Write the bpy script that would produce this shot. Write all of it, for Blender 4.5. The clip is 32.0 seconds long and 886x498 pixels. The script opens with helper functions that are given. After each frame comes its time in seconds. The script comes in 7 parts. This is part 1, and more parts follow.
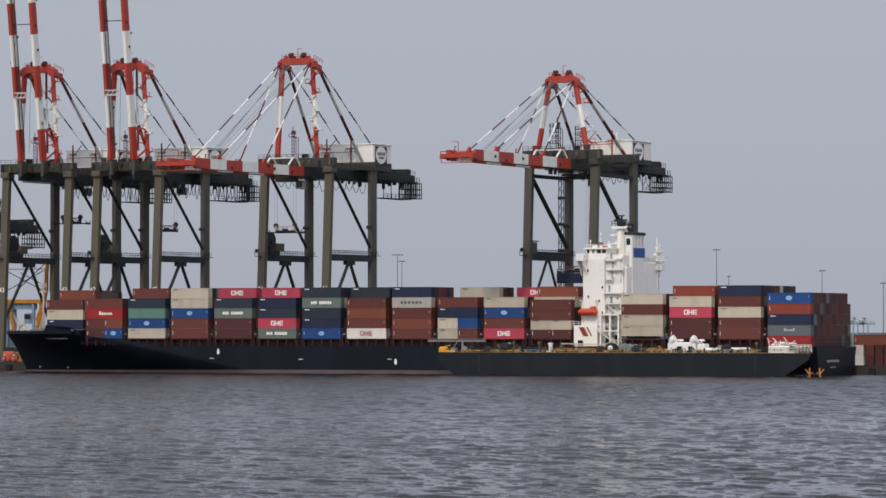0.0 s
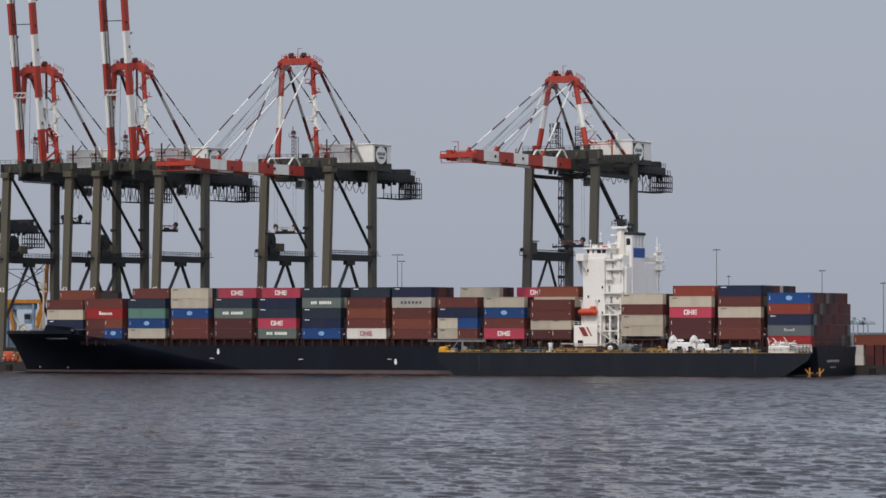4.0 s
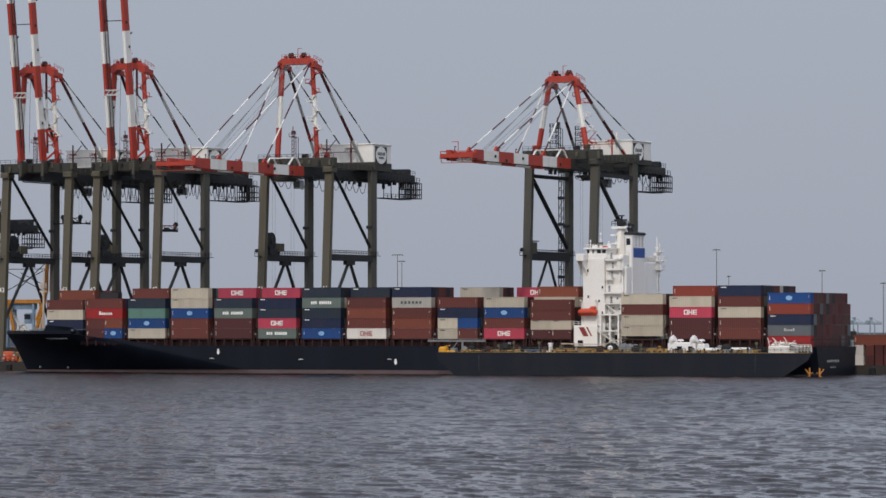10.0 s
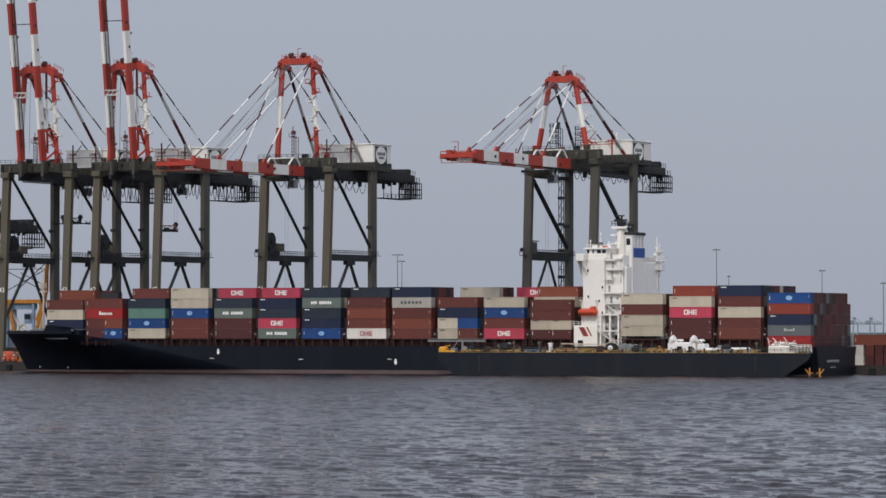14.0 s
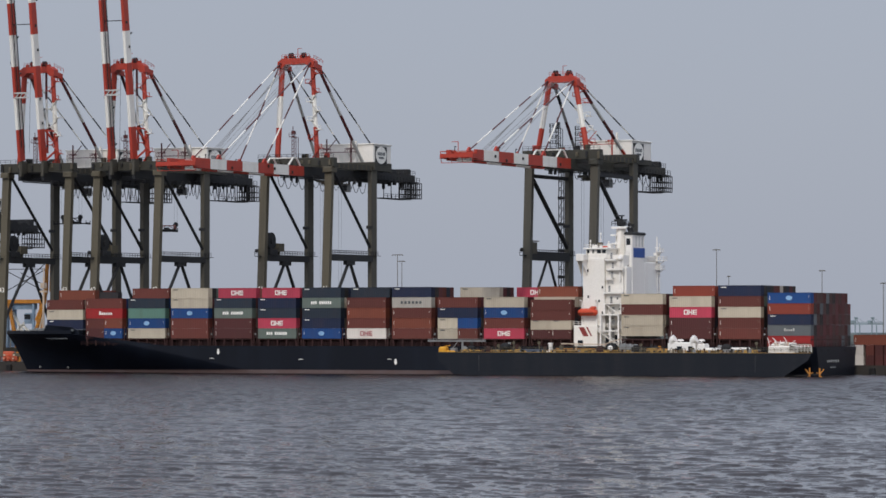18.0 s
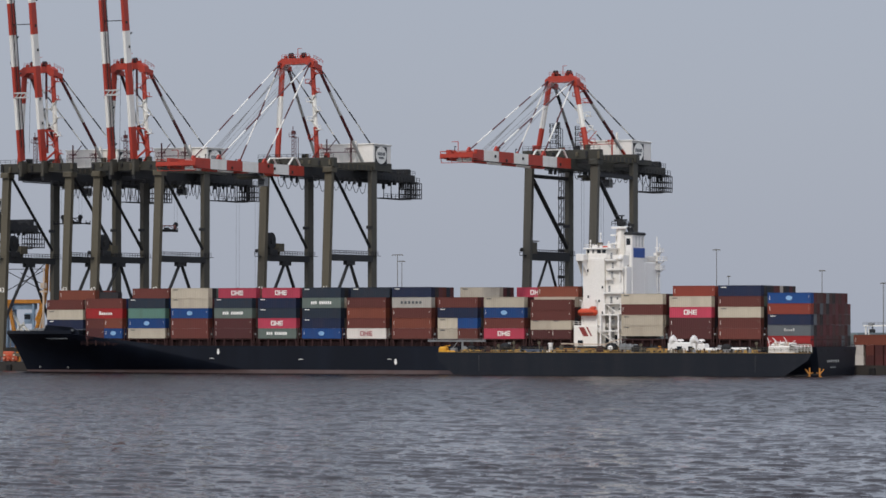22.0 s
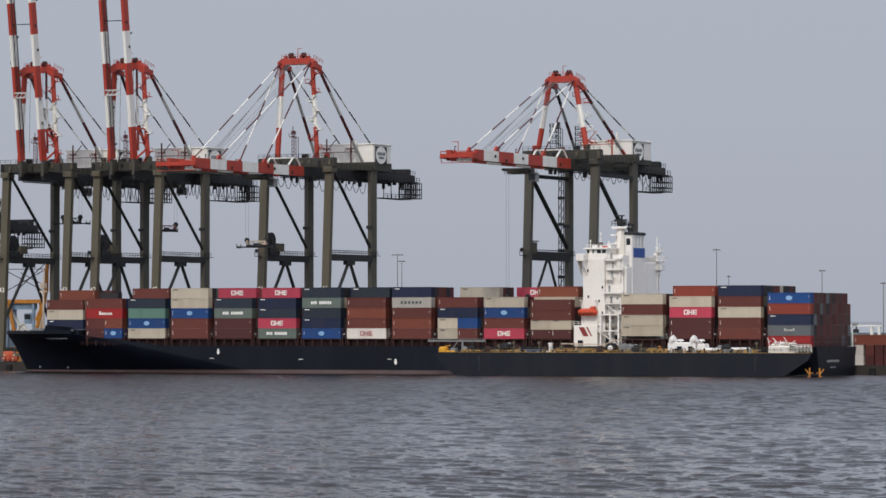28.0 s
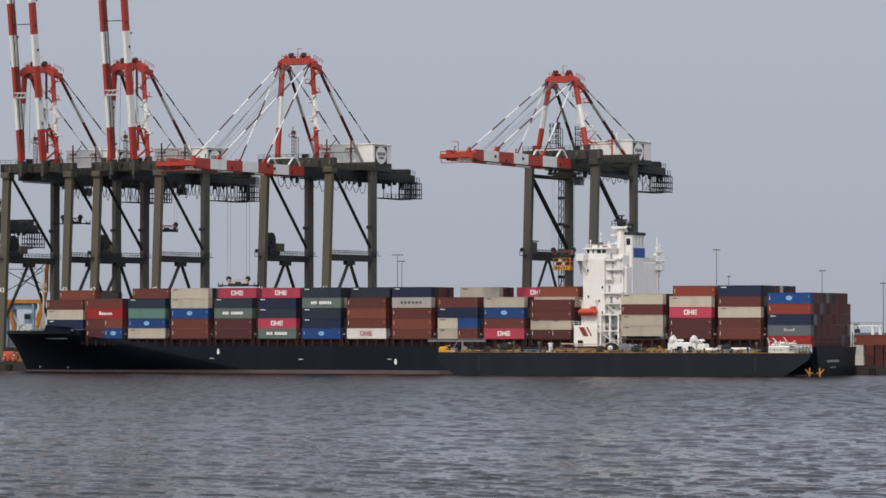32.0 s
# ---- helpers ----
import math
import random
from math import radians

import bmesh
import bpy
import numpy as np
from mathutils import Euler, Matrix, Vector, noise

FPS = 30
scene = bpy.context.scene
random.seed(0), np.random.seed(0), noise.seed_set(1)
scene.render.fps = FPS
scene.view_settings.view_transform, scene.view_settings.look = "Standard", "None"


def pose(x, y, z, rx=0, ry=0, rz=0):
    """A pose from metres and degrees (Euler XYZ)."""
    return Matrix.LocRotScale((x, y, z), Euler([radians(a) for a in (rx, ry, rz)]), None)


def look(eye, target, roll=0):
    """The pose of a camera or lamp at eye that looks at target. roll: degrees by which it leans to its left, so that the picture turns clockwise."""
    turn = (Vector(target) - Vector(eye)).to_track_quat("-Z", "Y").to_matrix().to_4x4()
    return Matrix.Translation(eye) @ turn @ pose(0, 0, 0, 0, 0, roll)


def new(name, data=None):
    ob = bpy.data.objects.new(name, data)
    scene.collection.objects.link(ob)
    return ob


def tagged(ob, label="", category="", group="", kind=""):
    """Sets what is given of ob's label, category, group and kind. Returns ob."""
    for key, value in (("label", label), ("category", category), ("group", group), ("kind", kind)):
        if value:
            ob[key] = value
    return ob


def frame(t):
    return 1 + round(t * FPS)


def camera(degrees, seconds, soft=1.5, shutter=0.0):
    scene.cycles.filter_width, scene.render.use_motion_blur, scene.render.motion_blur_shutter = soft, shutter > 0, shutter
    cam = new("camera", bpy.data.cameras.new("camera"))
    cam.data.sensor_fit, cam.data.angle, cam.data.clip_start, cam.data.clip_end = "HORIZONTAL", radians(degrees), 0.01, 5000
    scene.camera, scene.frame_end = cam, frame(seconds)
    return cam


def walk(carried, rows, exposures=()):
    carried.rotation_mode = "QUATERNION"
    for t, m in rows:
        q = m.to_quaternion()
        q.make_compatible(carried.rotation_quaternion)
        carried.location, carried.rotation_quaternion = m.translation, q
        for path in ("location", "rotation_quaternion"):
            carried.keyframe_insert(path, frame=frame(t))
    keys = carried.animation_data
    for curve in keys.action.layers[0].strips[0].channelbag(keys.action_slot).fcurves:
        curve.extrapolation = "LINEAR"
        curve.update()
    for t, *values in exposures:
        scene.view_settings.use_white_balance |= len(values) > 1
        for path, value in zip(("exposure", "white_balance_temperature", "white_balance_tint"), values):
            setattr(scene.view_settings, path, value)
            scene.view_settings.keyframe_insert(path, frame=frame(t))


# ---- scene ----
# one long lens on the far shore, camera held still
cam = camera(12.9127, 32.0, soft=1.6)
EYE = (566.175, -987.33, 12.847)
AIM = (139.96, -82.92, 33.32)
walk(cam, [(0, look(EYE, AIM)), (32, look(EYE, AIM))],
     exposures=[(0, 0.00, 6560, 10), (1.5, -0.09, 6500, 10), (3, -0.12, 6440, 10), (6, -0.12, 6420, 10), (9, -0.14, 6400, 10), (12, -0.12, 6400, 10), (14, -0.11, 6400, 10), (17, -0.09, 6400, 10),
                (19, -0.08, 6420, 10), (22, -0.07, 6420, 10), (25, -0.05, 6440, 10), (28, 0.0, 6520, 10), (32, 0.02, 6560, 10)])

# ---------------------------------------------------------------- light
SUN_DIR = Vector((0.14, -0.77, 0.62)).normalized()
world = bpy.data.worlds.new("hazy_sky")
scene.world = world
world.use_nodes = True
wn, wl = world.node_tree.nodes, world.node_tree.links
bg = wn["Background"]
sky = wn.new("ShaderNodeTexSky")
sky.sky_type = 'NISHITA'
sky.sun_disc = False
sky.sun_elevation = math.asin(SUN_DIR.z)
sky.sun_rotation = math.atan2(SUN_DIR.x, SUN_DIR.y)
sky.air_density, sky.dust_density, sky.ozone_density = 1.0, 3.0, 2.0
# thin overcast: brighter towards the zenith and round the veiled sun
mixs = wn.new("ShaderNodeMix")
mixs.data_type = 'RGBA'
mixs.inputs[0].default_value = 0.86
mixs.inputs[7].default_value = (4.32, 4.64, 5.46, 1)
wl.new(sky.outputs[0], mixs.inputs[6])
tc = wn.new("ShaderNodeTexCoord")
sep = wn.new("ShaderNodeSeparateXYZ")
wl.new(tc.outputs["Generated"], sep.inputs[0])
zen = wn.new("ShaderNodeMapRange")
zen.interpolation_type = 'SMOOTHSTEP'
zen.inputs[1].default_value, zen.inputs[2].default_value = 0.13, 1.0
zen.inputs[3].default_value, zen.inputs[4].default_value = 1.0, 2.0
wl.new(sep.outputs[2], zen.inputs[0])
dot = wn.new("ShaderNodeVectorMath")
dot.operation = 'DOT_PRODUCT'
dot.inputs[1].default_value = SUN_DIR
wl.new(tc.outputs["Generated"], dot.inputs[0])
aur = wn.new("ShaderNodeMapRange")
aur.interpolation_type = 'SMOOTHSTEP'
aur.inputs[1].default_value, aur.inputs[2].default_value = -0.2, 1.0
aur.inputs[3].default_value, aur.inputs[4].default_value = 0.0, 1.0
wl.new(dot.outputs["Value"], aur.inputs[0])
gain = wn.new("ShaderNodeMath")
wl.new(zen.outputs[0], gain.inputs[0])
wl.new(aur.outputs[0], gain.inputs[1])
vsc = wn.new("ShaderNodeVectorMath")
vsc.operation = 'SCALE'
wl.new(mixs.outputs[2], vsc.inputs[0])
wl.new(gain.outputs[0], vsc.inputs["Scale"])
wl.new(vsc.outputs[0], bg.inputs[0])
bg.inputs[1].default_value = 0.1
sun = new("sun", bpy.data.lights.new("sun", 'SUN'))
sun.data.energy = 1.45
sun.data.angle = radians(2.5)
sun.data.color = (1.0, 0.92, 0.80)
sun.matrix_world = look(SUN_DIR * 300, (0, 0, 0))


# ---------------------------------------------------------------- materials
def rgb(r, g, b):
    """linear colour from 0..255 paint values"""
    return tuple(((c / 255 + 0.055) / 1.055) ** 2.4 if c > 10 else c / 255 / 12.92 for c in (r, g, b)) + (1,)


def paint(name, col, rough=0.5, metal=0.0, wear=0.25, size=1.2, bump=0.15, streak=True, dirt=(60, 50, 42), obcol=False, spec=0.35):
    """weathered paint: large stains, vertical run-off streaks and fine grain"""
    m = bpy.data.materials.new(name)
    m.use_nodes = True
    n, l = m.node_tree.nodes, m.node_tree.links
    b = n["Principled BSDF"]
    co = n.new("ShaderNodeTexCoord")
    info = n.new("ShaderNodeObjectInfo")
    add = n.new("ShaderNodeVectorMath")
    add.operation = 'ADD'
    sc = n.new("ShaderNodeVectorMath")
    sc.operation = 'SCALE'
    sc.inputs[0].default_value = (37, 53, 71)
    l.new(info.outputs["Random"], sc.inputs["Scale"])
    l.new(co.outputs["Object"], add.inputs[0])
    l.new(sc.outputs[0], add.inputs[1])
    mp = n.new("ShaderNodeMapping")
    mp.inputs["Scale"].default_value = (1, 1, 0.18 if streak else 1)
    l.new(add.outputs[0], mp.inputs[0])
    big = n.new("ShaderNodeTexNoise")
    big.inputs["Scale"].default_value = size
    big.inputs["Detail"].default_value = 5
    l.new(mp.outputs[0], big.inputs["Vector"])
    fine = n.new("ShaderNodeTexNoise")
    fine.inputs["Scale"].default_value = size * 9
    fine.inputs["Detail"].default_value = 3
    l.new(add.outputs[0], fine.inputs["Vector"])
    ramp = n.new("ShaderNodeMapRange")
    ramp.inputs[1].default_value, ramp.inputs[2].default_value = 0.45, 0.75
    ramp.inputs[3].default_value, ramp.inputs[4].default_value = 0.0, wear
    l.new(big.outputs[0], ramp.inputs[0])
    mx = n.new("ShaderNodeMix")
    mx.data_type = 'RGBA'
    mx.inputs[6].default_value = rgb(*col)
    if obcol:
        l.new(info.outputs["Color"], mx.inputs[6])
    mx.inputs[7].default_value = rgb(*dirt)
    l.new(ramp.outputs[0], mx.inputs[0])
    val = n.new("ShaderNodeMapRange")
    val.inputs[3].default_value, val.inputs[4].default_value = 0.86, 1.12
    l.new(fine.outputs[0], val.inputs[0])
    hs = n.new("ShaderNodeHueSaturation")
    l.new(mx.outputs[2], hs.inputs["Color"])
    l.new(val.outputs[0], hs.inputs["Value"])
    l.new(hs.outputs[0], b.inputs["Base Color"])
    b.inputs["Roughness"].default_value = rough
    b.inputs["Metallic"].default_value = metal
    b.inputs["Specular IOR Level"].default_value = spec
    bp = n.new("ShaderNodeBump")
    bp.inputs["Strength"].default_value = bump
    bp.inputs["Distance"].default_value = 0.05
    l.new(fine.outputs[0], bp.inputs["Height"])
    l.new(bp.outputs[0], b.inputs["Normal"])
    return m


M = dict(
    box=paint("container_paint", (120, 60, 50), 0.6, wear=0.16, size=0.5, obcol=True, dirt=(70, 48, 38)),
    hull=paint("navy_hull_paint", (9, 13, 22), 0.42, wear=0.4, size=0.12, dirt=(26, 32, 44), spec=0.2),
    boot=paint("red_boot_topping", (84, 68, 65), 0.6, wear=0.7, size=0.25, dirt=(92, 84, 84)),
    barge=paint("barge_hull_paint", (24, 28, 35), 0.55, wear=0.5, size=0.2, dirt=(42, 42, 45), spec=0.2),
    white=paint("white_ship_paint", (224, 221, 215), 0.45, wear=0.10, size=0.35, bump=0.04, dirt=(150, 120, 92)),
    cream=paint("cream_house_paint", (224, 220, 212), 0.5, wear=0.07, size=0.3, bump=0.04, dirt=(165, 145, 120)),
    red=paint("red_crane_paint", (163, 57, 42), 0.5, wear=0.3, size=0.3, dirt=(110, 40, 30)),
    gy=paint("pale_grey_steel_paint", (176, 176, 172), 0.5, wear=0.3, size=0.4, dirt=(120, 112, 102)),
    cwhite=paint("white_crane_paint", (222, 220, 212), 0.5, wear=0.25, size=0.3, dirt=(140, 125, 108)),
    # darker olive; on the landside legs it carries shade put into the colour
    slate=paint("slate_olive_and_leg_shade", (74, 71, 62), 0.6, wear=0.45, size=0.18, dirt=(54, 52, 48)),
    moss=paint("dark_moss_beam_paint", (56, 55, 48), 0.65, wear=0.4, size=0.5, dirt=(38, 36, 32)),
    olive=paint("olive_crane_paint", (84, 78, 63), 0.6, wear=0.45, size=0.18, dirt=(64, 60, 52)),
    # dark steel lifted slightly, with the harbour haze put into its colour
    dark=paint("dark_crane_steel", (42, 43, 45), 0.6, wear=0.4, size=0.3, dirt=(58, 54, 46), spec=0.2),
    black=paint("black_rubber", (18, 18, 19), 0.75, wear=0.3, size=0.8, streak=False, dirt=(50, 48, 45)),
    ochre=paint("ochre_gantry_paint", (188, 126, 50), 0.6, wear=0.5, size=0.4, dirt=(84, 66, 40)),
    yellow=paint("yellow_paint", (206, 150, 40), 0.5, wear=0.45, size=0.6, dirt=(130, 90, 40)),
    deckedge=paint("worn_ochre_deck_paint", (166, 132, 70), 0.7, wear=0.95, size=0.35, streak=False, dirt=(96, 84, 66)),
    paleblue=paint("pale_blue_machine_paint", (128, 150, 172), 0.5, wear=0.3, size=0.5),
    rope=paint("steel_rope", (74, 76, 78), 0.5, wear=0.3, size=2),
    orange=paint("orange_paint", (188, 70, 42), 0.45, wear=0.2, size=0.5, dirt=(120, 60, 35)),
    bogie=paint("faded_orange_bogie_paint", (182, 86, 58), 0.6, wear=0.5, size=0.8, dirt=(96, 60, 48)),
    rust=paint("rust_red_primer", (56, 31, 29), 0.7, wear=0.5, size=0.8, dirt=(60, 44, 38)),
    carrier=paint("rusty_brown_carrier_paint", (96, 60, 44), 0.7, wear=0.5, size=0.6, dirt=(58, 44, 38)),
    blue=paint("blue_funnel_paint", (30, 70, 140), 0.45, wear=0.15, size=0.6),
    tarp=paint("blue_grey_tarpaulin", (84, 96, 114), 0.8, wear=0.3, size=0.6),
    grey=paint("grey_deck_paint", (122, 124, 124), 0.6, wear=0.35, size=0.5),
    concrete=paint("quay_concrete", (50, 47, 44), 0.85, wear=0.5, size=0.2, streak=False, bump=0.4),
    asphalt=paint("terminal_asphalt", (66, 64, 62), 0.9, wear=0.4, size=0.05, streak=False, bump=0.4),
    glass=paint("dark_window_glass", (22, 26, 32), 0.12, wear=0.05, size=1),
    mark=paint("white_lettering_paint", (232, 230, 222), 0.5, wear=0.2, size=1),
    bluemark=paint("pale_blue_badge_paint", (134, 172, 206), 0.5, wear=0.3, size=1.5),
    pinkmark=paint("pink_lettering_paint", (156, 84, 90), 0.5, wear=0.2, size=1),
    greymark=paint("grey_lettering_paint", (80, 84, 86), 0.5, wear=0.2, size=1),
    darkred=paint("dark_red_stay_paint", (84, 42, 44), 0.5, wear=0.3, size=1),
    redmark=paint("red_funnel_mark_paint", (130, 48, 44), 0.5, wear=0.15, size=1),
    spread=paint("spreader_paint", (190, 172, 152), 0.5, wear=0.5, size=0.8, dirt=(70, 50, 46)),
    spread2=paint("red_spreader_paint", (112, 60, 56), 0.5, wear=0.4, size=0.8, dirt=(170, 140, 124)),
    darkfeather=paint("dark_bird_feathers", (40, 40, 42), 0.8, wear=0.2, size=9, streak=False),
    jetwhite=paint("white_airliner_paint", (236, 238, 240), 0.35, wear=0.05, size=0.2, streak=False),
    # whole body greyed: the shade on the belly is put into the colour
    jetdull=paint("belly_shade_grey_airliner", (104, 108, 114), 0.5, wear=0.2, size=0.2, streak=False),
    jetyellow=paint("yellow_airliner_paint", (226, 214, 150), 0.35, wear=0.05, size=0.2, streak=False),
    # tail blue greyed: contrast lost to far haze is put into the colour
    jettail=paint("haze_greyed_blue_tail_paint", (58, 66, 84), 0.4, wear=0.1, size=0.2, streak=False),
    jetgrey=paint("grey_airliner_wing", (160, 166, 172), 0.4, wear=0.1, size=0.2, streak=False),
    # far cranes: the haze of the distance is mixed into this colour
    fargrey=paint("haze_toned_grey_green_crane", (118, 134, 138), 0.7, wear=0.3, size=0.1),
    # tree colour paled to grey for distance haze
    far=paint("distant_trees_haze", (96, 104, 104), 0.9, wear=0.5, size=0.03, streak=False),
)


# stacked boxes in the hold rows: one colour for each island
def mixed_boxes():
    m = paint("mixed_container_paint", (110, 60, 50), 0.55, wear=0.35, size=0.4)
    n, l = m.node_tree.nodes, m.node_tree.links
    geo = n.new("ShaderNodeNewGeometry")
    cr = n.new("ShaderNodeValToRGB")
    cr.color_ramp.interpolation = 'CONSTANT'
    cols = [(84, 46, 42), (72, 38, 38), (50, 44, 48), (94, 52, 44), (52, 48, 50), (48, 50, 60), (112, 104, 96), (78, 42, 42), (76, 76, 76), (86, 44, 46)]
    el = cr.color_ramp.elements
    while len(el) < len(cols):
        el.new(0.5)
    for i, c in enumerate(cols):
        el[i].position = i / len(cols)
        el[i].color = rgb(*c)
    l.new(geo.outputs["Random Per Island"], cr.inputs[0])
    mx = [x for x in n if x.type == 'MIX'][0]
    l.new(cr.outputs[0], mx.inputs[6])
    return m


M["mixed"] = mixed_boxes()


def water_material():
    m = bpy.data.materials.new("harbour_water")
    m.use_nodes = True
    n, l = m.node_tree.nodes, m.node_tree.links
    b = n["Principled BSDF"]
    b.inputs["Base Color"].default_value = (0.0095, 0.0046, 0.0047, 1)
    tco = n.new("ShaderNodeTexCoord")
    far = n.new("ShaderNodeVectorMath")
    far.operation = 'DOT_PRODUCT'
    far.inputs[1].default_value = (-0.4263, 0.9046, 0)
    l.new(tco.outputs["Object"], far.inputs[0])
    chop = n.new("ShaderNodeMapRange")
    chop.inputs[1].default_value, chop.inputs[2].default_value = -620, -230
    chop.inputs[3].default_value, chop.inputs[4].default_value = 0.02, 0.25
    l.new(far.outputs["Value"], chop.inputs[0])
    l.new(chop.outputs[0], b.inputs["Roughness"])
    b.inputs["IOR"].default_value = 1.333
    co = n.new("ShaderNodeTexCoord")
    mp = n.new("ShaderNodeMapping")
    mp.inputs["Rotation"].default_value = (0, 0, radians(-25))
    l.new(co.outputs["Object"], mp.inputs[0])
    last = None
    for scale, dist, stretch in ((0.45, 0.13, 0.6), (1.2, 0.10, 0.6), (4.0, 0.024, 0.4)):
        m2 = n.new("ShaderNodeMapping")
        m2.inputs["Scale"].default_value = (stretch, 1, 1)
        l.new(mp.outputs[0], m2.inputs[0])
        t = n.new("ShaderNodeTexNoise")
        t.inputs["Scale"].default_value = scale
        t.inputs["Detail"].default_value = 4
        t.inputs["Roughness"].default_value = 0.6
        l.new(m2.outputs[0], t.inputs["Vector"])
        bp = n.new("ShaderNodeBump")
        bp.inputs["Strength"].default_value = 1.0
        rise = n.new("ShaderNodeMapRange")
        rise.inputs[1].default_value, rise.inputs[2].default_value = -620, -200
        rise.inputs[3].default_value, rise.inputs[4].default_value = dist * 0.3, dist * 1.2
        l.new(far.outputs["Value"], rise.inputs[0])
        l.new(rise.outputs[0], bp.inputs["Distance"])
        l.new(t.outputs[0], bp.inputs["Height"])
        if last:
            l.new(last.outputs[0], bp.inputs["Normal"])
        last = bp
    l.new(last.outputs[0], b.inputs["Normal"])
    return m


M["water"] = water_material()


# ---------------------------------------------------------------- mesh helpers
def box(bm, x0, x1, y0, y1, z0, z1, mi=0):
    v = [bm.verts.new((x, y, z)) for z in (z0, z1) for y in (y0, y1) for x in (x0, x1)]
    for q in ((0, 2, 3, 1), (4, 5, 7, 6), (0, 1, 5, 4), (2, 6, 7, 3), (0, 4, 6, 2), (1, 3, 7, 5)):
        bm.faces.new([v[i] for i in q]).material_index = mi


def cbox(bm, x0, x1, y0, y1, z0, z1, c=0.15, mi=0):
    """box with its four upright and its upper edges chamfered"""
    def ring(ix, z):
        a0, a1, b0, b1 = x0 + ix, x1 - ix, y0 + ix, y1 - ix
        return [bm.verts.new((x, y, z)) for x, y in ((a0 + c, b0), (a1 - c, b0), (a1, b0 + c), (a1, b1 - c), (a1 - c, b1), (a0 + c, b1), (a0, b1 - c), (a0, b0 + c))]
    r = [ring(0, z0), ring(0, z1 - c), ring(c * 0.7, z1)]
    for a, d in zip(r, r[1:]):
        for i in range(8):
            bm.faces.new((a[i], a[(i + 1) % 8], d[(i + 1) % 8], d[i])).material_index = mi
    bm.faces.new(r[0][::-1]).material_index = mi
    bm.faces.new(r[2]).material_index = mi


def bar(bm, a, b, w, h=None, sides=4, mi=0, taper=1.0):
    """beam or tube from a to b: sides=4 gives a box section w wide and h high"""
    a, b = Vector(a), Vector(b)
    d = (b - a).normalized()
    ref = Vector((0, 0, 1)) if abs(d.z) < 0.9 else Vector((0, 1, 0))
    s = d.cross(ref).normalized()
    u = s.cross(d).normalized()
    h = w if h is None else h
    rings = []
    for p, k in ((a, 1.0), (b, taper)):
        ring = []
        for i in range(sides):
            t = 2 * math.pi * (i + 0.5) / sides
            f = 1.41421 if sides == 4 else 1.0
            ring.append(bm.verts.new(p + (s * math.cos(t) * w / 2 + u * math.sin(t) * h / 2) * f * k))
        rings.append(ring)
    for i in range(sides):
        j = (i + 1) % sides
        bm.faces.new((rings[0][i], rings[0][j], rings[1][j], rings[1][i])).material_index = mi
    bm.faces.new(rings[0][::-1]).material_index = mi
    bm.faces.new(rings[1]).material_index = mi


def tube(bm, pts, w, sides=6, mats=None, h=None):
    """one unbroken tube along the points; mats gives the material of each length"""
    pts = [Vector(p) for p in pts]
    prev = None
    for i, p in enumerate(pts):
        d = (pts[min(i + 1, len(pts) - 1)] - pts[max(i - 1, 0)]).normalized()
        ref = Vector((1, 0, 0)) if abs(d.x) < 0.8 else Vector((0, 0, 1))
        s = d.cross(ref).normalized()
        u = s.cross(d).normalized()
        ring = [bm.verts.new(p + s * math.cos(2 * math.pi * k / sides) * w / 2 + u * math.sin(2 * math.pi * k / sides) * (h or w) / 2) for k in range(sides)]
        if prev:
            for k in range(sides):
                q = (k + 1) % sides
                bm.faces.new((prev[k], prev[q], ring[q], ring[k])).material_index = mats[i - 1] if mats else 0
        else:
            bm.faces.new(ring[::-1]).material_index = mats[0] if mats else 0
        prev = ring
    bm.faces.new(prev).material_index = mats[-1] if mats else 0


def striped(bm, a, b, w, n, first=0, sides=6):
    """a bar painted in n alternating lengths of materials 0 and 1"""
    a, b = Vector(a), Vector(b)
    tube(bm, [a.lerp(b, i / n) for i in range(n + 1)], w, sides, [(i + first) % 2 for i in range(n)])


def ball(bm, c, r, sx=1, sy=1, sz=1, seg=12, rings=8, mi=0):
    m = Matrix.Translation(c) @ Matrix.Diagonal((r * sx, r * sy, r * sz, 1))
    for f in {f for v in bmesh.ops.create_uvsphere(bm, u_segments=seg, v_segments=rings, radius=1, matrix=m)["verts"] for f in v.link_faces}:
        f.material_index = mi
        f.smooth = True


def disc(bm, c, axis, r, depth, seg=20, mi=0):
    c = Vector(c)
    ax = Vector(axis).normalized()
    bar(bm, c - ax * depth / 2, c + ax * depth / 2, 2 * r, None, seg, mi)


def mesh_of(name, bm, mats):
    me = bpy.data.meshes.new(name)
    bmesh.ops.recalc_face_normals(bm, faces=bm.faces)
    bm.to_mesh(me)
    bm.free()
    for m in (mats if isinstance(mats, (list, tuple)) else [mats]):
        me.materials.append(m)
    return me


def part(name, bm, mat, parent, label=""):
    ob = new(name, mesh_of(name, bm, mat))
    ob.parent = parent
    return tagged(ob, label)


def thing(name, label, category, group="", kind="", at=(0, 0, 0)):
    ob = new(name)
    ob.location = at
    return tagged(ob, label, category, group, kind)


def solo(name, bm, mat, label, category, group="", kind=""):
    return tagged(new(name, mesh_of(name, bm, mat)), label, category, group, kind)


def B():
    return bmesh.new()


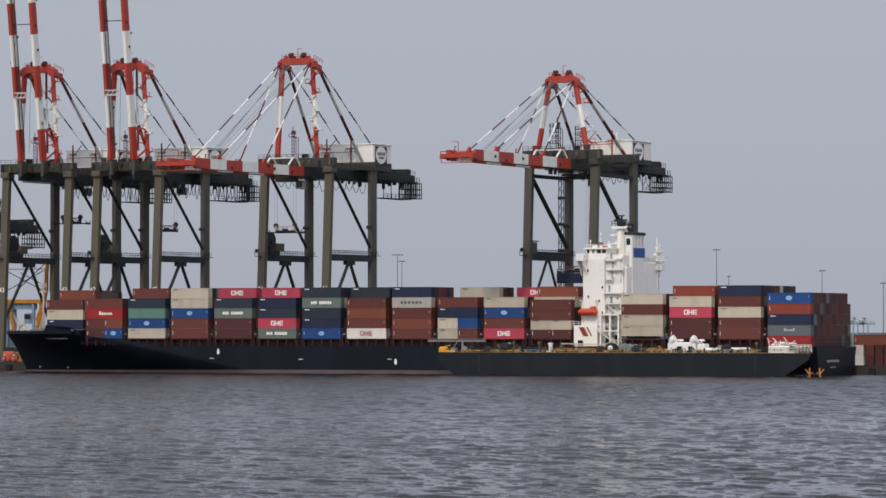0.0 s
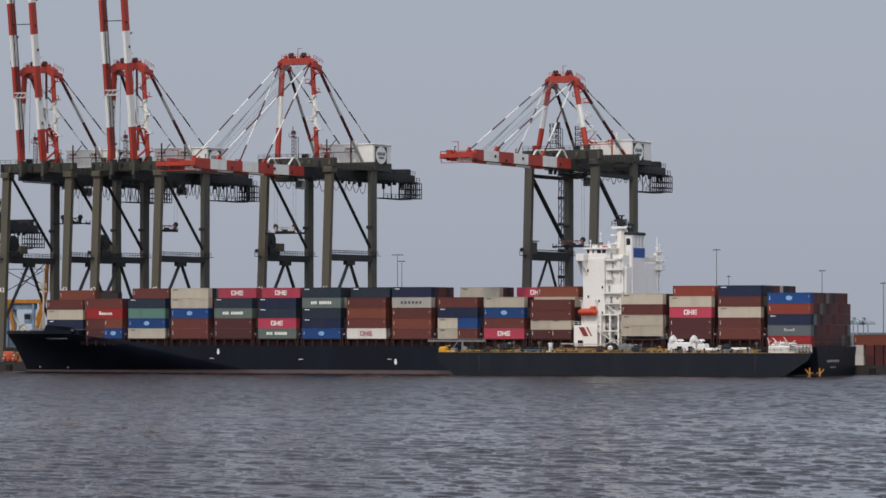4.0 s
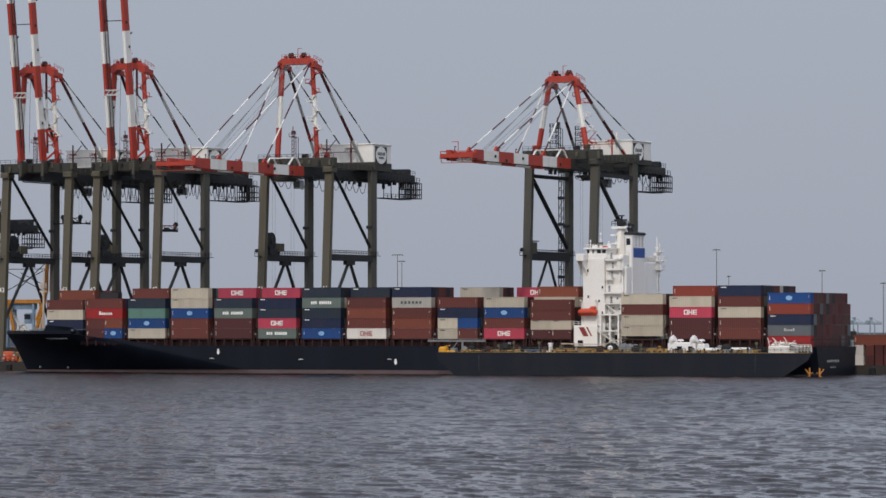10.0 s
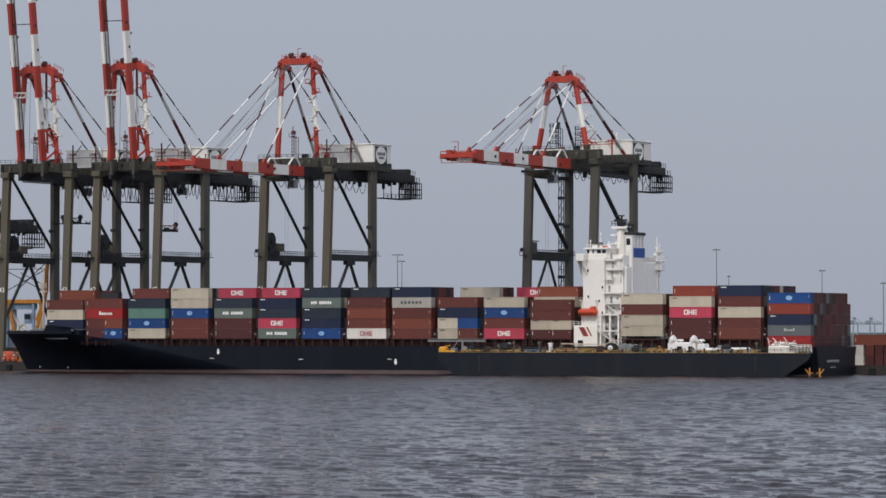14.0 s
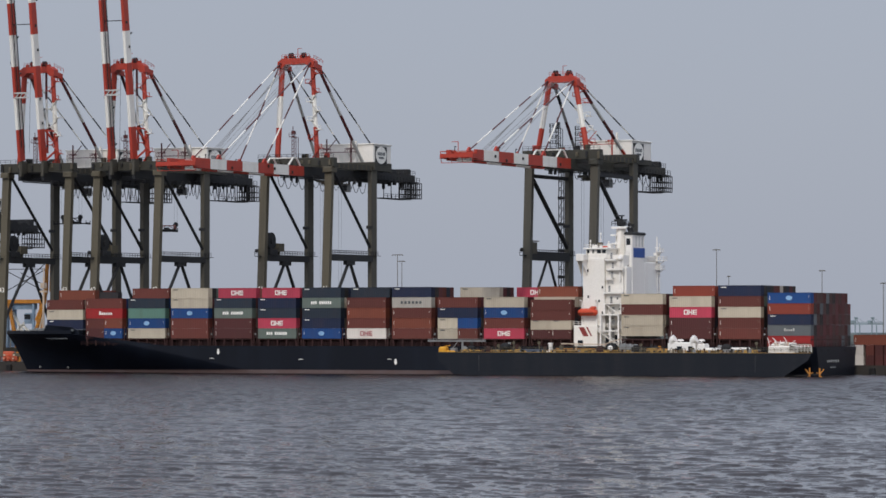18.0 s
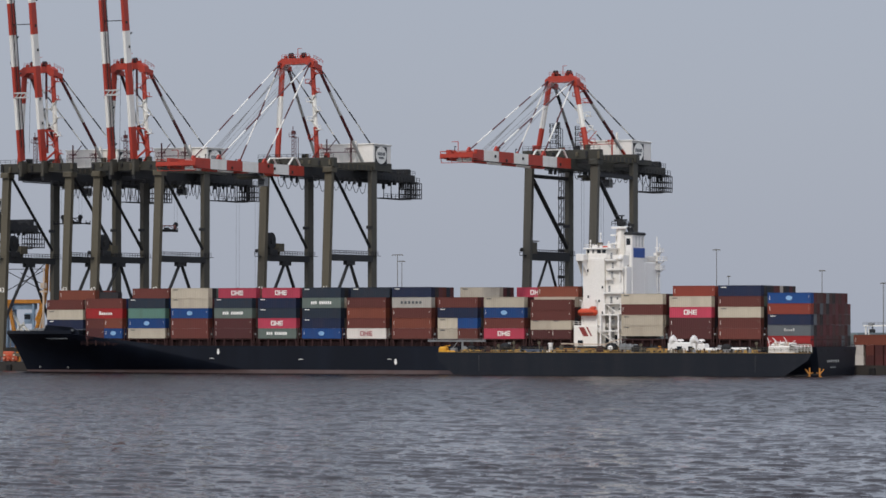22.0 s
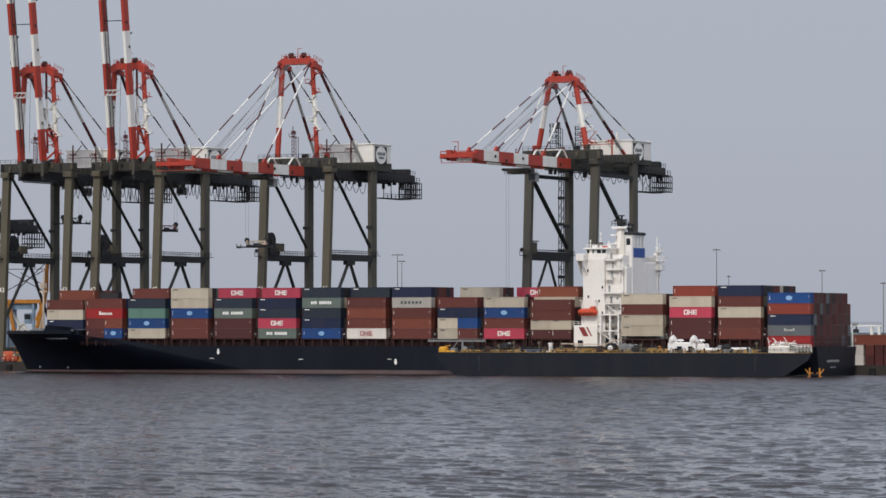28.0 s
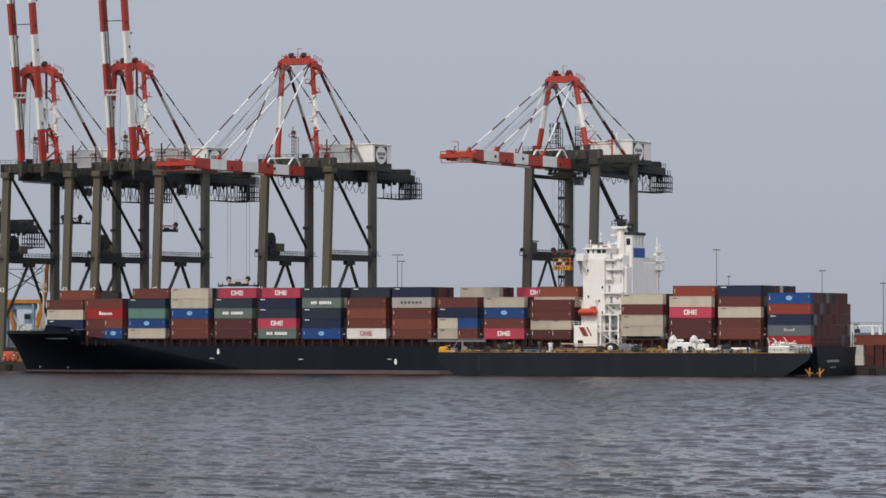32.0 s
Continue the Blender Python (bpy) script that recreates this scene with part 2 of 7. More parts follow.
def rail(bm, a, b, h=1.1, step=2.5, w=0.09, rows=2):
    """a guard rail on posts along a straight edge"""
    a, b = Vector(a), Vector(b)
    n = max(1, int((b - a).length / step))
    for i in range(n + 1):
        p = a.lerp(b, i / n)
        bar(bm, p, p + Vector((0, 0, h)), w)
    for k in range(1, rows + 1):
        o = Vector((0, 0, h * k / rows))
        bar(bm, a + o, b + o, w)


def letters(text, size, mat, name, parent, place, label=""):
    cu = bpy.data.curves.new(name, 'FONT')
    cu.body, cu.size, cu.extrude = text, size, 0.02
    tmp = bpy.data.objects.new(name, cu)
    scene.collection.objects.link(tmp)
    me = bpy.data.meshes.new_from_object(tmp.evaluated_get(bpy.context.evaluated_depsgraph_get()))
    bpy.data.objects.remove(tmp)
    me.materials.clear()
    me.materials.append(mat)
    ob = new(name, me)
    ob.parent = parent
    ob.matrix_basis = place
    return tagged(ob, label)


# ---------------------------------------------------------------- water and land
YAW = radians(-25.2326)
FW, RT = Vector((math.sin(YAW), math.cos(YAW), 0)), Vector((math.cos(YAW), -math.sin(YAW), 0))


def build_water():
    near = np.arange(285, 410, 0.115)
    beyond = 1 / np.linspace(1 / 410, 1 / 1150, 1750)
    d = np.concatenate([near, beyond])
    rows, cols = len(d), 430
    u = np.linspace(-1, 1, cols)
    half = 0.1155 * d + 4
    px = EYE[0] + np.outer(d, np.full(cols, FW.x)) + np.outer(half, u) * RT.x
    py = EYE[1] + np.outer(d, np.full(cols, FW.y)) + np.outer(half, u) * RT.y
    rng = np.random.default_rng(4)

    step = np.gradient(d)[:, None]

    def waves(count, lo, hi, turn):
        """a random sea of unit height; waves too short for the mesh fade out with distance"""
        h = np.zeros_like(px)
        for i in range(count):
            lam = lo * (hi / lo) ** rng.random()
            ang = math.radians(-25 + 90) + rng.normal(0, turn)
            k = 2 * math.pi / lam
            h += np.clip(lam / (2.5 * step) - 0.6, 0, 1) * lam * np.sin(k * (px * math.cos(ang) + py * math.sin(ang)) + rng.random() * 6.28)
        return h / h[:600].std()
    # wavelets with short steep fronts and flat backs, gathered in groups by longer waves and wind patches
    def front(f, level, width):
        t = np.clip((f - level) / width, 0, 1)
        return t * t * (3 - 2 * t)
    chop = waves(60, 0.7, 1.5, 0.2)
    crest = waves(90, 2.4, 5.6, 0.4)
    small = waves(90, 1.1, 2.2, 0.42)
    sea = waves(36, 5.0, 14.0, 0.28)
    gust = waves(14, 14, 70, 1.2)
    lift = 0.25 * sea + 0.2 * gust
    ridge = front(crest + lift, 1.3, 0.22) * np.clip(0.6 + 0.6 * (crest + lift - 1.3), 0.6, 1.4)
    offing = waves(80, 1.9, 3.4, 0.16) * np.clip((d - 430) / 300, 0, 1)[:, None]
    z = 0.15 * ridge + 0.06 * front(small + lift, 1.3, 0.25) + 0.008 * chop + 0.012 * sea + 0.06 * offing + 0.27
    edge = np.minimum(np.minimum(np.arange(rows), np.arange(rows)[::-1])[:, None] / 30, np.minimum(np.arange(cols), np.arange(cols)[::-1])[None, :] / 8)
    z = 0.3 + (z - 0.3) * np.clip(edge, 0, 1)
    co = np.stack([px, py, z], -1).reshape(-1, 3)
    i, j = np.meshgrid(np.arange(rows - 1), np.arange(cols - 1), indexing="ij")
    a = (i * cols + j).ravel()
    quads = np.stack([a, a + 1, a + cols + 1, a + cols], -1)
    # calm sheet round it, out to the horizon
    base = len(co)
    c0, c1, c2, c3 = co[0], co[cols - 1], co[-1], co[-cols]
    far = 4200
    cx, cy = EYE[0], EYE[1]
    outer = [(cx - far, cy - far, 0), (cx + far, cy - far, 0), (cx + far, cy + far, 0), (cx - far, cy + far, 0)]
    co = np.vstack([co, [c0, c1, c2, c3], outer])
    co[base:, 2] = 0.3
    o = [base + 4, base + 5, base + 6, base + 7]
    n = [base, base + 1, base + 2, base + 3]
    rim = [(o[0], o[1], n[1], n[0]), (o[1], o[2], n[2], n[1]), (o[2], o[3], n[3], n[2]), (o[3], o[0], n[0], n[3])]
    quads = np.vstack([quads, np.array(rim)])
    me = bpy.data.meshes.new("water")
    me.vertices.add(len(co))
    me.vertices.foreach_set("co", co.ravel().astype(np.float32))
    me.loops.add(quads.size)
    me.loops.foreach_set("vertex_index", quads.ravel().astype(np.int32))
    me.polygons.add(len(quads))
    me.polygons.foreach_set("loop_start", np.arange(0, quads.size, 4, dtype=np.int32))
    me.polygons.foreach_set("use_smooth", np.ones(len(quads), dtype=bool))
    me.update(calc_edges=True)
    me.materials.append(M["water"])
    return tagged(new("water", me), "grey rippled harbour water under a hazy sky", "water", kind="structure")


water = build_water()

QZ = 2.6          # quay level
QY = 34.2         # quay edge
bm = B()
box(bm, -3600, 3000, QY + 1.2, 4000, -4, QZ)
solo("ground", bm, M["asphalt"], "grey asphalt container terminal yard behind the quay", "ground", kind="structure")
quay = thing("quay", "weathered concrete quay wall with black rubber fenders", "quay", kind="structure")
bm = B()
box(bm, -420, 620, QY, QY + 1.196, -4, QZ + 0.004)
part("quay_wall", bm, M["concrete"], quay)
bm = B()
box(bm, -420, 620, QY + 0.2, QY + 0.7, QZ + 0.008, QZ + 0.35)
part("kerb", bm, M["concrete"], quay, "worn concrete quay edge kerb")
for i in range(34):
    x = -130 + i * 11.5
    bm = B()
    cbox(bm, x - 0.9, x + 0.9, QY - 0.9, QY - 0.01, 0.1, 2.2, 0.2)
    part("fender", bm, M["black"], quay, "black rubber fender block")

# ---------------------------------------------------------------- container ship
SX0, SX1, SC = -50.8, 211.0, 16.1      # bow tip, transom, centre line
PITCH, TIER, BASE = 14.1735, 2.8935, 10.2


def deck_z(x):
    return 11.5 if x < -20 else (8.1 if x > 11.8 else 11.5 - 3.4 * (x + 20) / 31.8)


def stem_x(z):
    return SX0 + 7.4 * (1 - min(1.0, max(0.0, z / 11.5))) ** 0.85


def flat_x(z):
    """where the flared bow runs into the flat of the side: a slanting knuckle line"""
    return -7.5 + 5.4 * (10 - min(11.5, max(0.6, z)))


def half(x, z):
    a, b = stem_x(z), flat_x(z)
    t = min(1.0, max(0.0, (x - a) / (b - a)))
    k = min(1.0, max(0.0, z / 11.5))
    run = max(0, (x - 188) / 23) ** 2 * (1 - min(1.0, max(0.0, z / 8.1)) ** 1.7)
    return 16.1 * (1 - (1 - t) ** (1.45 + 0.6 * k)) * (1 - 0.12 * run)


def deck_half(x):
    return half(x, deck_z(x))


def ship_hull():
    ship = thing("container_ship", "long dark navy container ship loaded with stacks, moored at the quay", "ship")
    fore = [(k / 20) ** 1.6 * 0.95 for k in range(21)] + [0.985, 1.0, 1.015, 1.06] + [1.1 + 0.1 * k for k in range(10)]
    aft = [56 + 8 * k for k in range(17)] + [188, 194, 200, 206, SX1]

    def station(i, z):
        if i >= len(fore):
            return aft[i - len(fore)]
        a, b, s = stem_x(z), flat_x(z), fore[i]
        return a + s * (b - a) if s <= 1 else b + (s - 1) * (50 - b)

    def deck_of(i):
        z = 11.5
        for k in range(12):
            z = 0.5 * (z + deck_z(station(i, z)))
        return z

    def point(i, z):
        """place and half breadth of station i at height z"""
        x = station(i, z)
        return x, max(0.02, half(x, z))

    count = len(fore) + len(aft)

    def boot_of(i):
        """top of the red band, which runs out under water towards the stern"""
        x = station(i, 1.0)
        return 0.85 + 0.5 * min(1.0, max(0.0, (x + 40) / 90)) - 1.1 * min(1.0, max(0.0, (x - 180) / 14))

    def skin(levels, lid):
        bm = B()
        for side in (-1, 1):
            prev = None
            for i in range(count):
                zs = levels(deck_of(i), boot_of(i))
                row = []
                for z in zs:
                    x, h = point(i, z)
                    row.append(bm.verts.new((x, SC + side * h, z)))
                if prev:
                    for j in range(len(row) - 1):
                        bm.faces.new((prev[j], prev[j + 1], row[j + 1], row[j])).smooth = True
                prev = row
        if lid:
            prev = None
            for i in range(count):
                z = deck_of(i)
                x, h = point(i, z)
                row = (bm.verts.new((x, SC - h, z)), bm.verts.new((x, SC + h, z)))
                if prev:
                    bm.faces.new((prev[0], prev[1], row[1], row[0]))
                prev = row
        zs = levels(deck_of(count - 1), boot_of(count - 1))
        ring = [bm.verts.new((SX1, SC - point(count - 1, z)[1], z)) for z in zs] + [bm.verts.new((SX1, SC + point(count - 1, z)[1], z)) for z in reversed(zs)]
        bm.faces.new(ring)
        return bm

    def upper(zd, zb):
        return [zb + (zd - zb) * k / 6 for k in range(7)]

    def lower(zd, zb):
        return [-3.0, -0.5, zb - 0.5, zb]

    part("hull", skin(upper, True), M["hull"], ship, "dark navy painted steel hull")
    part("boot_topping", skin(lower, False), M["boot"], ship, "faded red band along the waterline")
    # bulwark plating round the bow
    bm = B()
    for s in (-1, 1):
        pts = [(SX0 + 0.2 + 1.5 * i) for i in range(22)]
        for a, b in zip(pts, pts[1:]):
            pa, pb = Vector((a, SC + s * deck_half(a), 11.5)), Vector((b, SC + s * deck_half(b), 11.5))
            bar(bm, pa + Vector((0, 0, 0.45)), pb + Vector((0, 0, 0.45)), 0.16, 0.95)
    part("bow_bulwark", bm, M["hull"], ship)
    # foremast
    bm = B()
    fx, fy = -36.9, 14.0
    bar(bm, (fx, fy, 11.4), (fx, fy, 28.5), 0.75, None, 10, taper=0.6)
    bar(bm, (fx - 1.2, fy, 24.0), (fx + 1.2, fy, 24.0), 0.5)
    bar(bm, (fx, fy, 28.5), (fx, fy, 31.0), 0.25, None, 6)
    bar(bm, (fx - 1.4, fy - 0.5, 11.4), (fx, fy, 17.5), 0.5, None, 6)
    box(bm, fx - 0.7, fx + 0.7, fy - 0.7, fy + 0.7, 25.0, 26.6)
    part("foremast", bm, M["spread"], ship, "cream tubular foremast with light box")
    # windlasses and bollards on the fo'c'sle
    for dx, dy in ((-38, -4), (-38, 4), (-34, -7), (-33, 6)):
        bm = B()
        disc(bm, (dx, SC + dy, 12.4), (0, 1, 0), 0.8, 2.0, 14)
        box(bm, dx - 1.0, dx + 1.0, SC + dy - 1.4, SC + dy - 1.05, 11.4, 12.9)
        box(bm, dx - 1.0, dx + 1.0, SC + dy + 1.05, SC + dy + 1.4, 11.4, 12.9)
        part("windlass", bm, M["grey"], ship)
    bm = B()
    box(bm, -29.2, -17.4, 4.0, 28.0, 11.3, 12.72)
    part("hatch_coaming", bm, M["hull"], ship)
    # breakwater plating in front of the first stack
    bm = B()
    prof = [(-30.6, 11.45), (-29.3, 14.1), (-19.0, 13.4), (-16.6, 12.0), (-16.6, 11.0)]
    va = [[bm.verts.new((x, SC - deck_half(x) + y, z)) for x, z in prof] for y in (0.35, 0.6)]
    bm.faces.new(va[0]), bm.faces.new(va[1][::-1])
    for k in range(5):
        bm.faces.new((va[0][k], va[0][k - 1], va[1][k - 1], va[1][k]))
    part("breakwater", bm, M["hull"], ship, "dark sloped breakwater plating")
    bm = B()
    box(bm, -19.4, -18.5, SC - deck_half(-19) + 0.2, SC - deck_half(-19) + 0.3, 12.2, 12.9)
    part("plate_lamp", bm, M["greymark"], ship)
    # bow thruster and bulb marks
    for x, z in ((-38.2, 1.7), (-26.6, 1.6)):
        y = SC - half(x, z)
        bm = B()
        bar(bm, (x - 0.4, y - 0.02, z), (x + 0.4, y - 0.2, z), 0.1)
        bar(bm, (x, y - 0.14, z - 0.4), (x, y - 0.14, z + 0.4), 0.1)
        part("thruster_mark", bm, M["gy"], ship, "faded white cross mark")
    # hatch coaming, stanchions and lashing bridges under the stacks
    for i in list(range(-1, 10)) + [11, 12, 13, 14]:
        x = i * PITCH + (-1.29 if i >= 11 else 0)
        bm = B()
        box(bm, x + 0.3, x + 11.9, 2.6, 29.6, 8.0, BASE - 0.35)
        part("hatch_coaming", bm, M["rust"], ship, "rust-red hatch coaming")
        bm = B()
        box(bm, x, x + 12.19, 0.35, 31.85, BASE - 0.34, BASE - 0.02)
        part("hatch_cover", bm, M["rust"], ship)
        for px_ in (0.2, 3.2, 6.1, 9.0, 11.99):
            bm = B()
            bar(bm, (x + px_, 0.5, 8.1), (x + px_, 0.5, BASE - 0.3), 0.34)
            bar(bm, (x + px_, 0.5, 8.3), (x + px_, 2.4, BASE - 0.5), 0.2)
            part("stanchion", bm, M["rust"], ship, "rust-red pedestal post")
        bm = B()
        rail(bm, (x - 1.6, 0.15, 8.1), (x + 12.3, 0.15, 8.1), 1.0, 2.0, 0.08)
        part("deck_rail", bm, M["rust"], ship)
        if i == 14:
            continue
        # lashing bridge in the gap behind this bay
        bm = B()
        gx = x + 12.19 + 0.95
        for yy in (0.6, 6.8, 13.0, 19.2, 25.4, 31.6):
            bar(bm, (gx - 0.5, yy, 8.1), (gx - 0.5, yy, BASE + 3.0), 0.25)
            bar(bm, (gx + 0.5, yy, 8.1), (gx + 0.5, yy, BASE + 3.0), 0.25)
        box(bm, gx - 0.65, gx + 0.65, 0.4, 31.8, BASE + 0.2, BASE + 0.35)
        bar(bm, (gx - 0.5, 0.6, BASE + 3.0), (gx - 0.5, 31.6, BASE + 3.0), 0.2)
        bar(bm, (gx + 0.5, 0.6, BASE + 3.0), (gx + 0.5, 31.6, BASE + 3.0), 0.2)
        part("lashing_bridge", bm, M["rust"], ship, "rust-red steel lashing bridge")
        bm = B()
        box(bm, gx - 0.25, gx + 0.2, 0.42, 0.7, BASE + 1.0, BASE + 1.5)
        part("deck_lamp", bm, M["grey"], ship)
    # draught and tug marks on the hull side
    for x, z in ((29.7, 6.4), (86.2, 3.7)):
        bm = B()
        v = [[bm.verts.new((x + dx, y, z + dz)) for dx, dz in ((0, -0.9), (0.5, -0.2), (0.3, 0.15), (0.26, 0.8), (-0.26, 0.8), (-0.3, 0.15), (-0.5, -0.2))] for y in (-0.05, -0.005)]
        bm.faces.new(v[0]), bm.faces.new(v[1][::-1])
        for k in range(7):
            bm.faces.new((v[0][k], v[0][k - 1], v[1][k - 1], v[1][k]))
        part("hull_mark", bm, M["mark"], ship, "white painted hull mark")
    for x, z in ((26.9, 4.5), (55.6, 4.3), (83.6, 4.4)):
        bm = B()
        for k in range(3):
            box(bm, x + k * 0.5, x + k * 0.5 + 0.4, -0.05, -0.005, z - 0.08, z + (0.08, 0.2, 0.06)[k])
        part("tug_mark", bm, M["mark"], ship)
    # ship's name as plain bars at bow and stern
    for k in range(9):
        bm = B()
        x = -30.0 + k * 1.0
        y = SC - half(x, 10.2)
        box(bm, x, x + 0.7, y - 0.2, y + 0.3, 9.9, 10.45)
        part("name_bar", bm, M["greymark"], ship)
    for k in range(7):
        bm = B()
        box(bm, SX1 + 0.005, SX1 + 0.05, 8.8 + k * 1.4, 9.4 + k * 1.4, 3.95, 4.55)
        part("name_bar", bm, M["gy"], ship, "pale lettering bar on the stern")
    for k in range(4):
        bm = B()
        box(bm, SX1 + 0.005, SX1 + 0.05, 11.2 + k * 1.1, 11.9 + k * 1.1, 2.35, 2.8)
        part("name_bar", bm, M["grey"], ship)
    # mooring deck openings in the transom
    for y in (3, 8.5, 22, 27):
        bm = B()
        box(bm, SX1 + 0.004, SX1 + 0.03, y, y + 1.6, 6.9, 7.4)
        part("fairlead", bm, M["dark"], ship)
    bm = B()
    rail(bm, (SX1 - 0.3, 0.6, 8.1), (SX1 - 0.3, 31.6, 8.1), 1.1, 2.2, 0.09)
    part("stern_rail", bm, M["hull"], ship)
    return ship


ship = ship_hull()


def superstructure(ship):
    x0, x1 = 142.0, 153.6
    bm = B()
    cbox(bm, x0, x1 - 5.2, 3.0, 29.2, 8.1, 32.4, 0.12)
    cbox(bm, x1 - 5.2, x1, 4.0, 28.2, 19.6, 33.2, 0.12)
    cbox(bm, x1 - 5.2, x1, 5.4, 28.2, 8.1, 19.6, 0.12)
    acc = part("accommodation_block", bm, M["cream"], ship, "cream-white accommodation tower")
    # tiers of open decks with stairs on the near side
    for k in range(4):
        z = 11.0 + 2.9 * k
        bm = B()
        box(bm, x1 - 5.4, x1 + 0.1, 3.0, 5.39 if k < 3 else 3.99, z, z + 0.22)
        rail(bm, (x1 - 5.3, 3.05, z + 0.22), (x1, 3.05, z + 0.22), 1.0, 1.3, 0.08)
        part("side_deck", bm, M["white"], acc)
        bm = B()
        a = (x1 - 5.0, 3.6, z) if k % 2 else (x1 - 1.0, 3.6, z)
        b = (x1 - 1.0, 3.6, z + 2.9) if k % 2 else (x1 - 5.0, 3.6, z + 2.9)
        if k < 3:
            bar(bm, a, b, 0.5, 0.18)
            part("stair", bm, M["white"], acc)
        bm = B()
        box(bm, x1 - 3.9, x1 - 3.2, 5.33 if k < 3 else 3.93, 5.38 if k < 3 else 3.98, z + 0.3, z + 2.1)
        part("deck_door", bm, M["grey"], acc)
        bm = B()
        box(bm, x1 - 1.9, x1 - 1.5, 5.32 if k < 3 else 3.92, 5.37 if k < 3 else 3.97, z + 1.3, z + 1.8)
        part("deck_window", bm, M["glass"], acc)
    for z, xa, xb in ((29.0, -4.4, 0.4), (26.4, -4.6, -2.6), (22.6, -5.4, 0.1), (31.6, -4.8, -1.8)):
        bm = B()
        box(bm, x1 + xa, x1 + xb, 2.6, 3.99, z, z + 0.5)
        rail(bm, (x1 + xa + 0.1, 2.65, z + 0.5), (x1 + xb - 0.1, 2.65, z + 0.5), 1.0, 1.2, 0.09)
        part("sponson_deck", bm, M["white"], acc)
        bm = B()
        box(bm, x1 + xa + 1.0, x1 + xa + 1.6, 3.93, 3.98, z + 0.5, z + 2.2)
        part("deck_door", bm, M["grey"], acc)
        bm = B()
        bar(bm, (x1 + xa + 0.2, 3.95, z - 1.3), (x1 + xa + 0.2, 2.7, z), 0.2)
        bar(bm, (x1 + xb - 0.3, 3.95, z - 1.3), (x1 + xb - 0.3, 2.7, z), 0.2)
        part("deck_bracket", bm, M["white"], acc)
    bm = B()
    box(bm, x1 - 0.9, x1 - 0.5, 3.2, 3.6, 26, 31.5)
    ball(bm, (x1 - 0.7, 3.3, 32.2), 0.7)
    part("vent_post", bm, M["white"], acc)
    bm = B()
    bar(bm, (x1 - 0.25, 3.15, 8.1), (x1 - 0.25, 3.15, 19.8), 0.4)
    bar(bm, (x1 - 5.2, 3.15, 8.1), (x1 - 5.2, 3.15, 19.8), 0.4)
    part("deck_pillar", bm, M["white"], acc)
    # portholes and windows
    for x, z in ((x0 + 1.3, 28.6), (x0 + 5.6, 24.0), (x0 + 4.6, 20.2), (x0 + 5.6, 17.0), (x0 + 1.4, 21.4)):
        bm = B()
        box(bm, x, x + 0.45, 2.94, 2.99, z, z + 0.7)
        part("side_window", bm, M["glass"], acc)
    for k in range(7):
        z = 13.2 + 2.75 * k
        for y in range(7, 26, 3):
            bm = B()
            box(bm, x1 + 0.005, x1 + 0.05, y, y + 0.7, z, z + 0.8)
            part("aft_window", bm, M["glass"], acc)
    # wheelhouse with wings
    bm = B()
    cbox(bm, x0 + 0.3, x1 - 4.6, 3.4, 28.8, 32.3, 33.5, 0.1)
    wh = part("wheelhouse", bm, M["cream"], ship, "cream-white wheelhouse with a row of dark windows")
    bm = B()
    box(bm, x0 + 0.6, x1 - 4.9, 3.8, 28.4, 33.4, 34.9)
    part("window_band", bm, M["cream"], wh)
    for x, w in ((x0 + 0.9, 0.7), (x0 + 2.5, 0.5), (x0 + 3.9, 1.2), (x0 + 5.4, 1.1)):
        bm = B()
        box(bm, x, x + w, 3.72, 3.79, 33.7, 34.7)
        part("wheelhouse_window", bm, M["glass"], wh)
    for y in range(5, 28, 2):
        bm = B()
        box(bm, x0 + 0.53, x0 + 0.59, y, y + 1.5, 33.6, 34.75)
        part("front_window", bm, M["glass"], wh)
    bm = B()
    cbox(bm, x0 + 0.1, x1 - 4.3, 3.0, 29.2, 34.85, 35.25, 0.1)
    part("wheelhouse_roof", bm, M["white"], wh)
    for x, w, h, m in ((x0 + 1.4, 3.0, 0.7, "cream"), (x0 + 4.6, 1.8, 0.5, "orange"), (x0 + 6.0, 1.0, 1.2, "white"), (x0 + 3.0, 0.8, 1.5, "olive")):
        bm = B()
        cbox(bm, x, x + w, 6.0, 8.4, 35.25, 35.25 + h, 0.12)
        part("roof_locker", bm, M[m], wh)
    bm = B()
    cbox(bm, x0 - 0.7, x0 + 1.6, -0.4, 2.99, 31.6, 33.5, 0.15)
    part("bridge_wing", bm, M["white"], ship)
    bm = B()
    cbox(bm, x0 - 1.0, x0 + 2.0, 29.1, 32.8, 31.8, 33.9, 0.15)
    part("bridge_wing", bm, M["white"], ship)
    bm = B()
    for xx in (x0 - 0.4, x0 + 1.1):
        tri = [[bm.verts.new((xx + dx, y, z)) for y, z in ((-0.3, 31.58), (2.98, 31.58), (2.98, 27.4))] for dx in (0, 0.22)]
        bm.faces.new(tri[0]), bm.faces.new(tri[1][::-1])
        for k in range(3):
            bm.faces.new((tri[0][k], tri[0][k - 1], tri[1][k - 1], tri[1][k]))
    part("wing_bracket", bm, M["white"], ship)
    bm = B()
    rail(bm, (x0 + 0.3, 3.3, 35.25), (x1 - 4.5, 3.3, 35.25), 0.9, 1.5, 0.07)
    rail(bm, (x0 + 0.3, 3.3, 35.25), (x0 + 0.3, 28.9, 35.25), 0.9, 2.0, 0.07)
    part("bridge_roof_rail", bm, M["white"], ship)
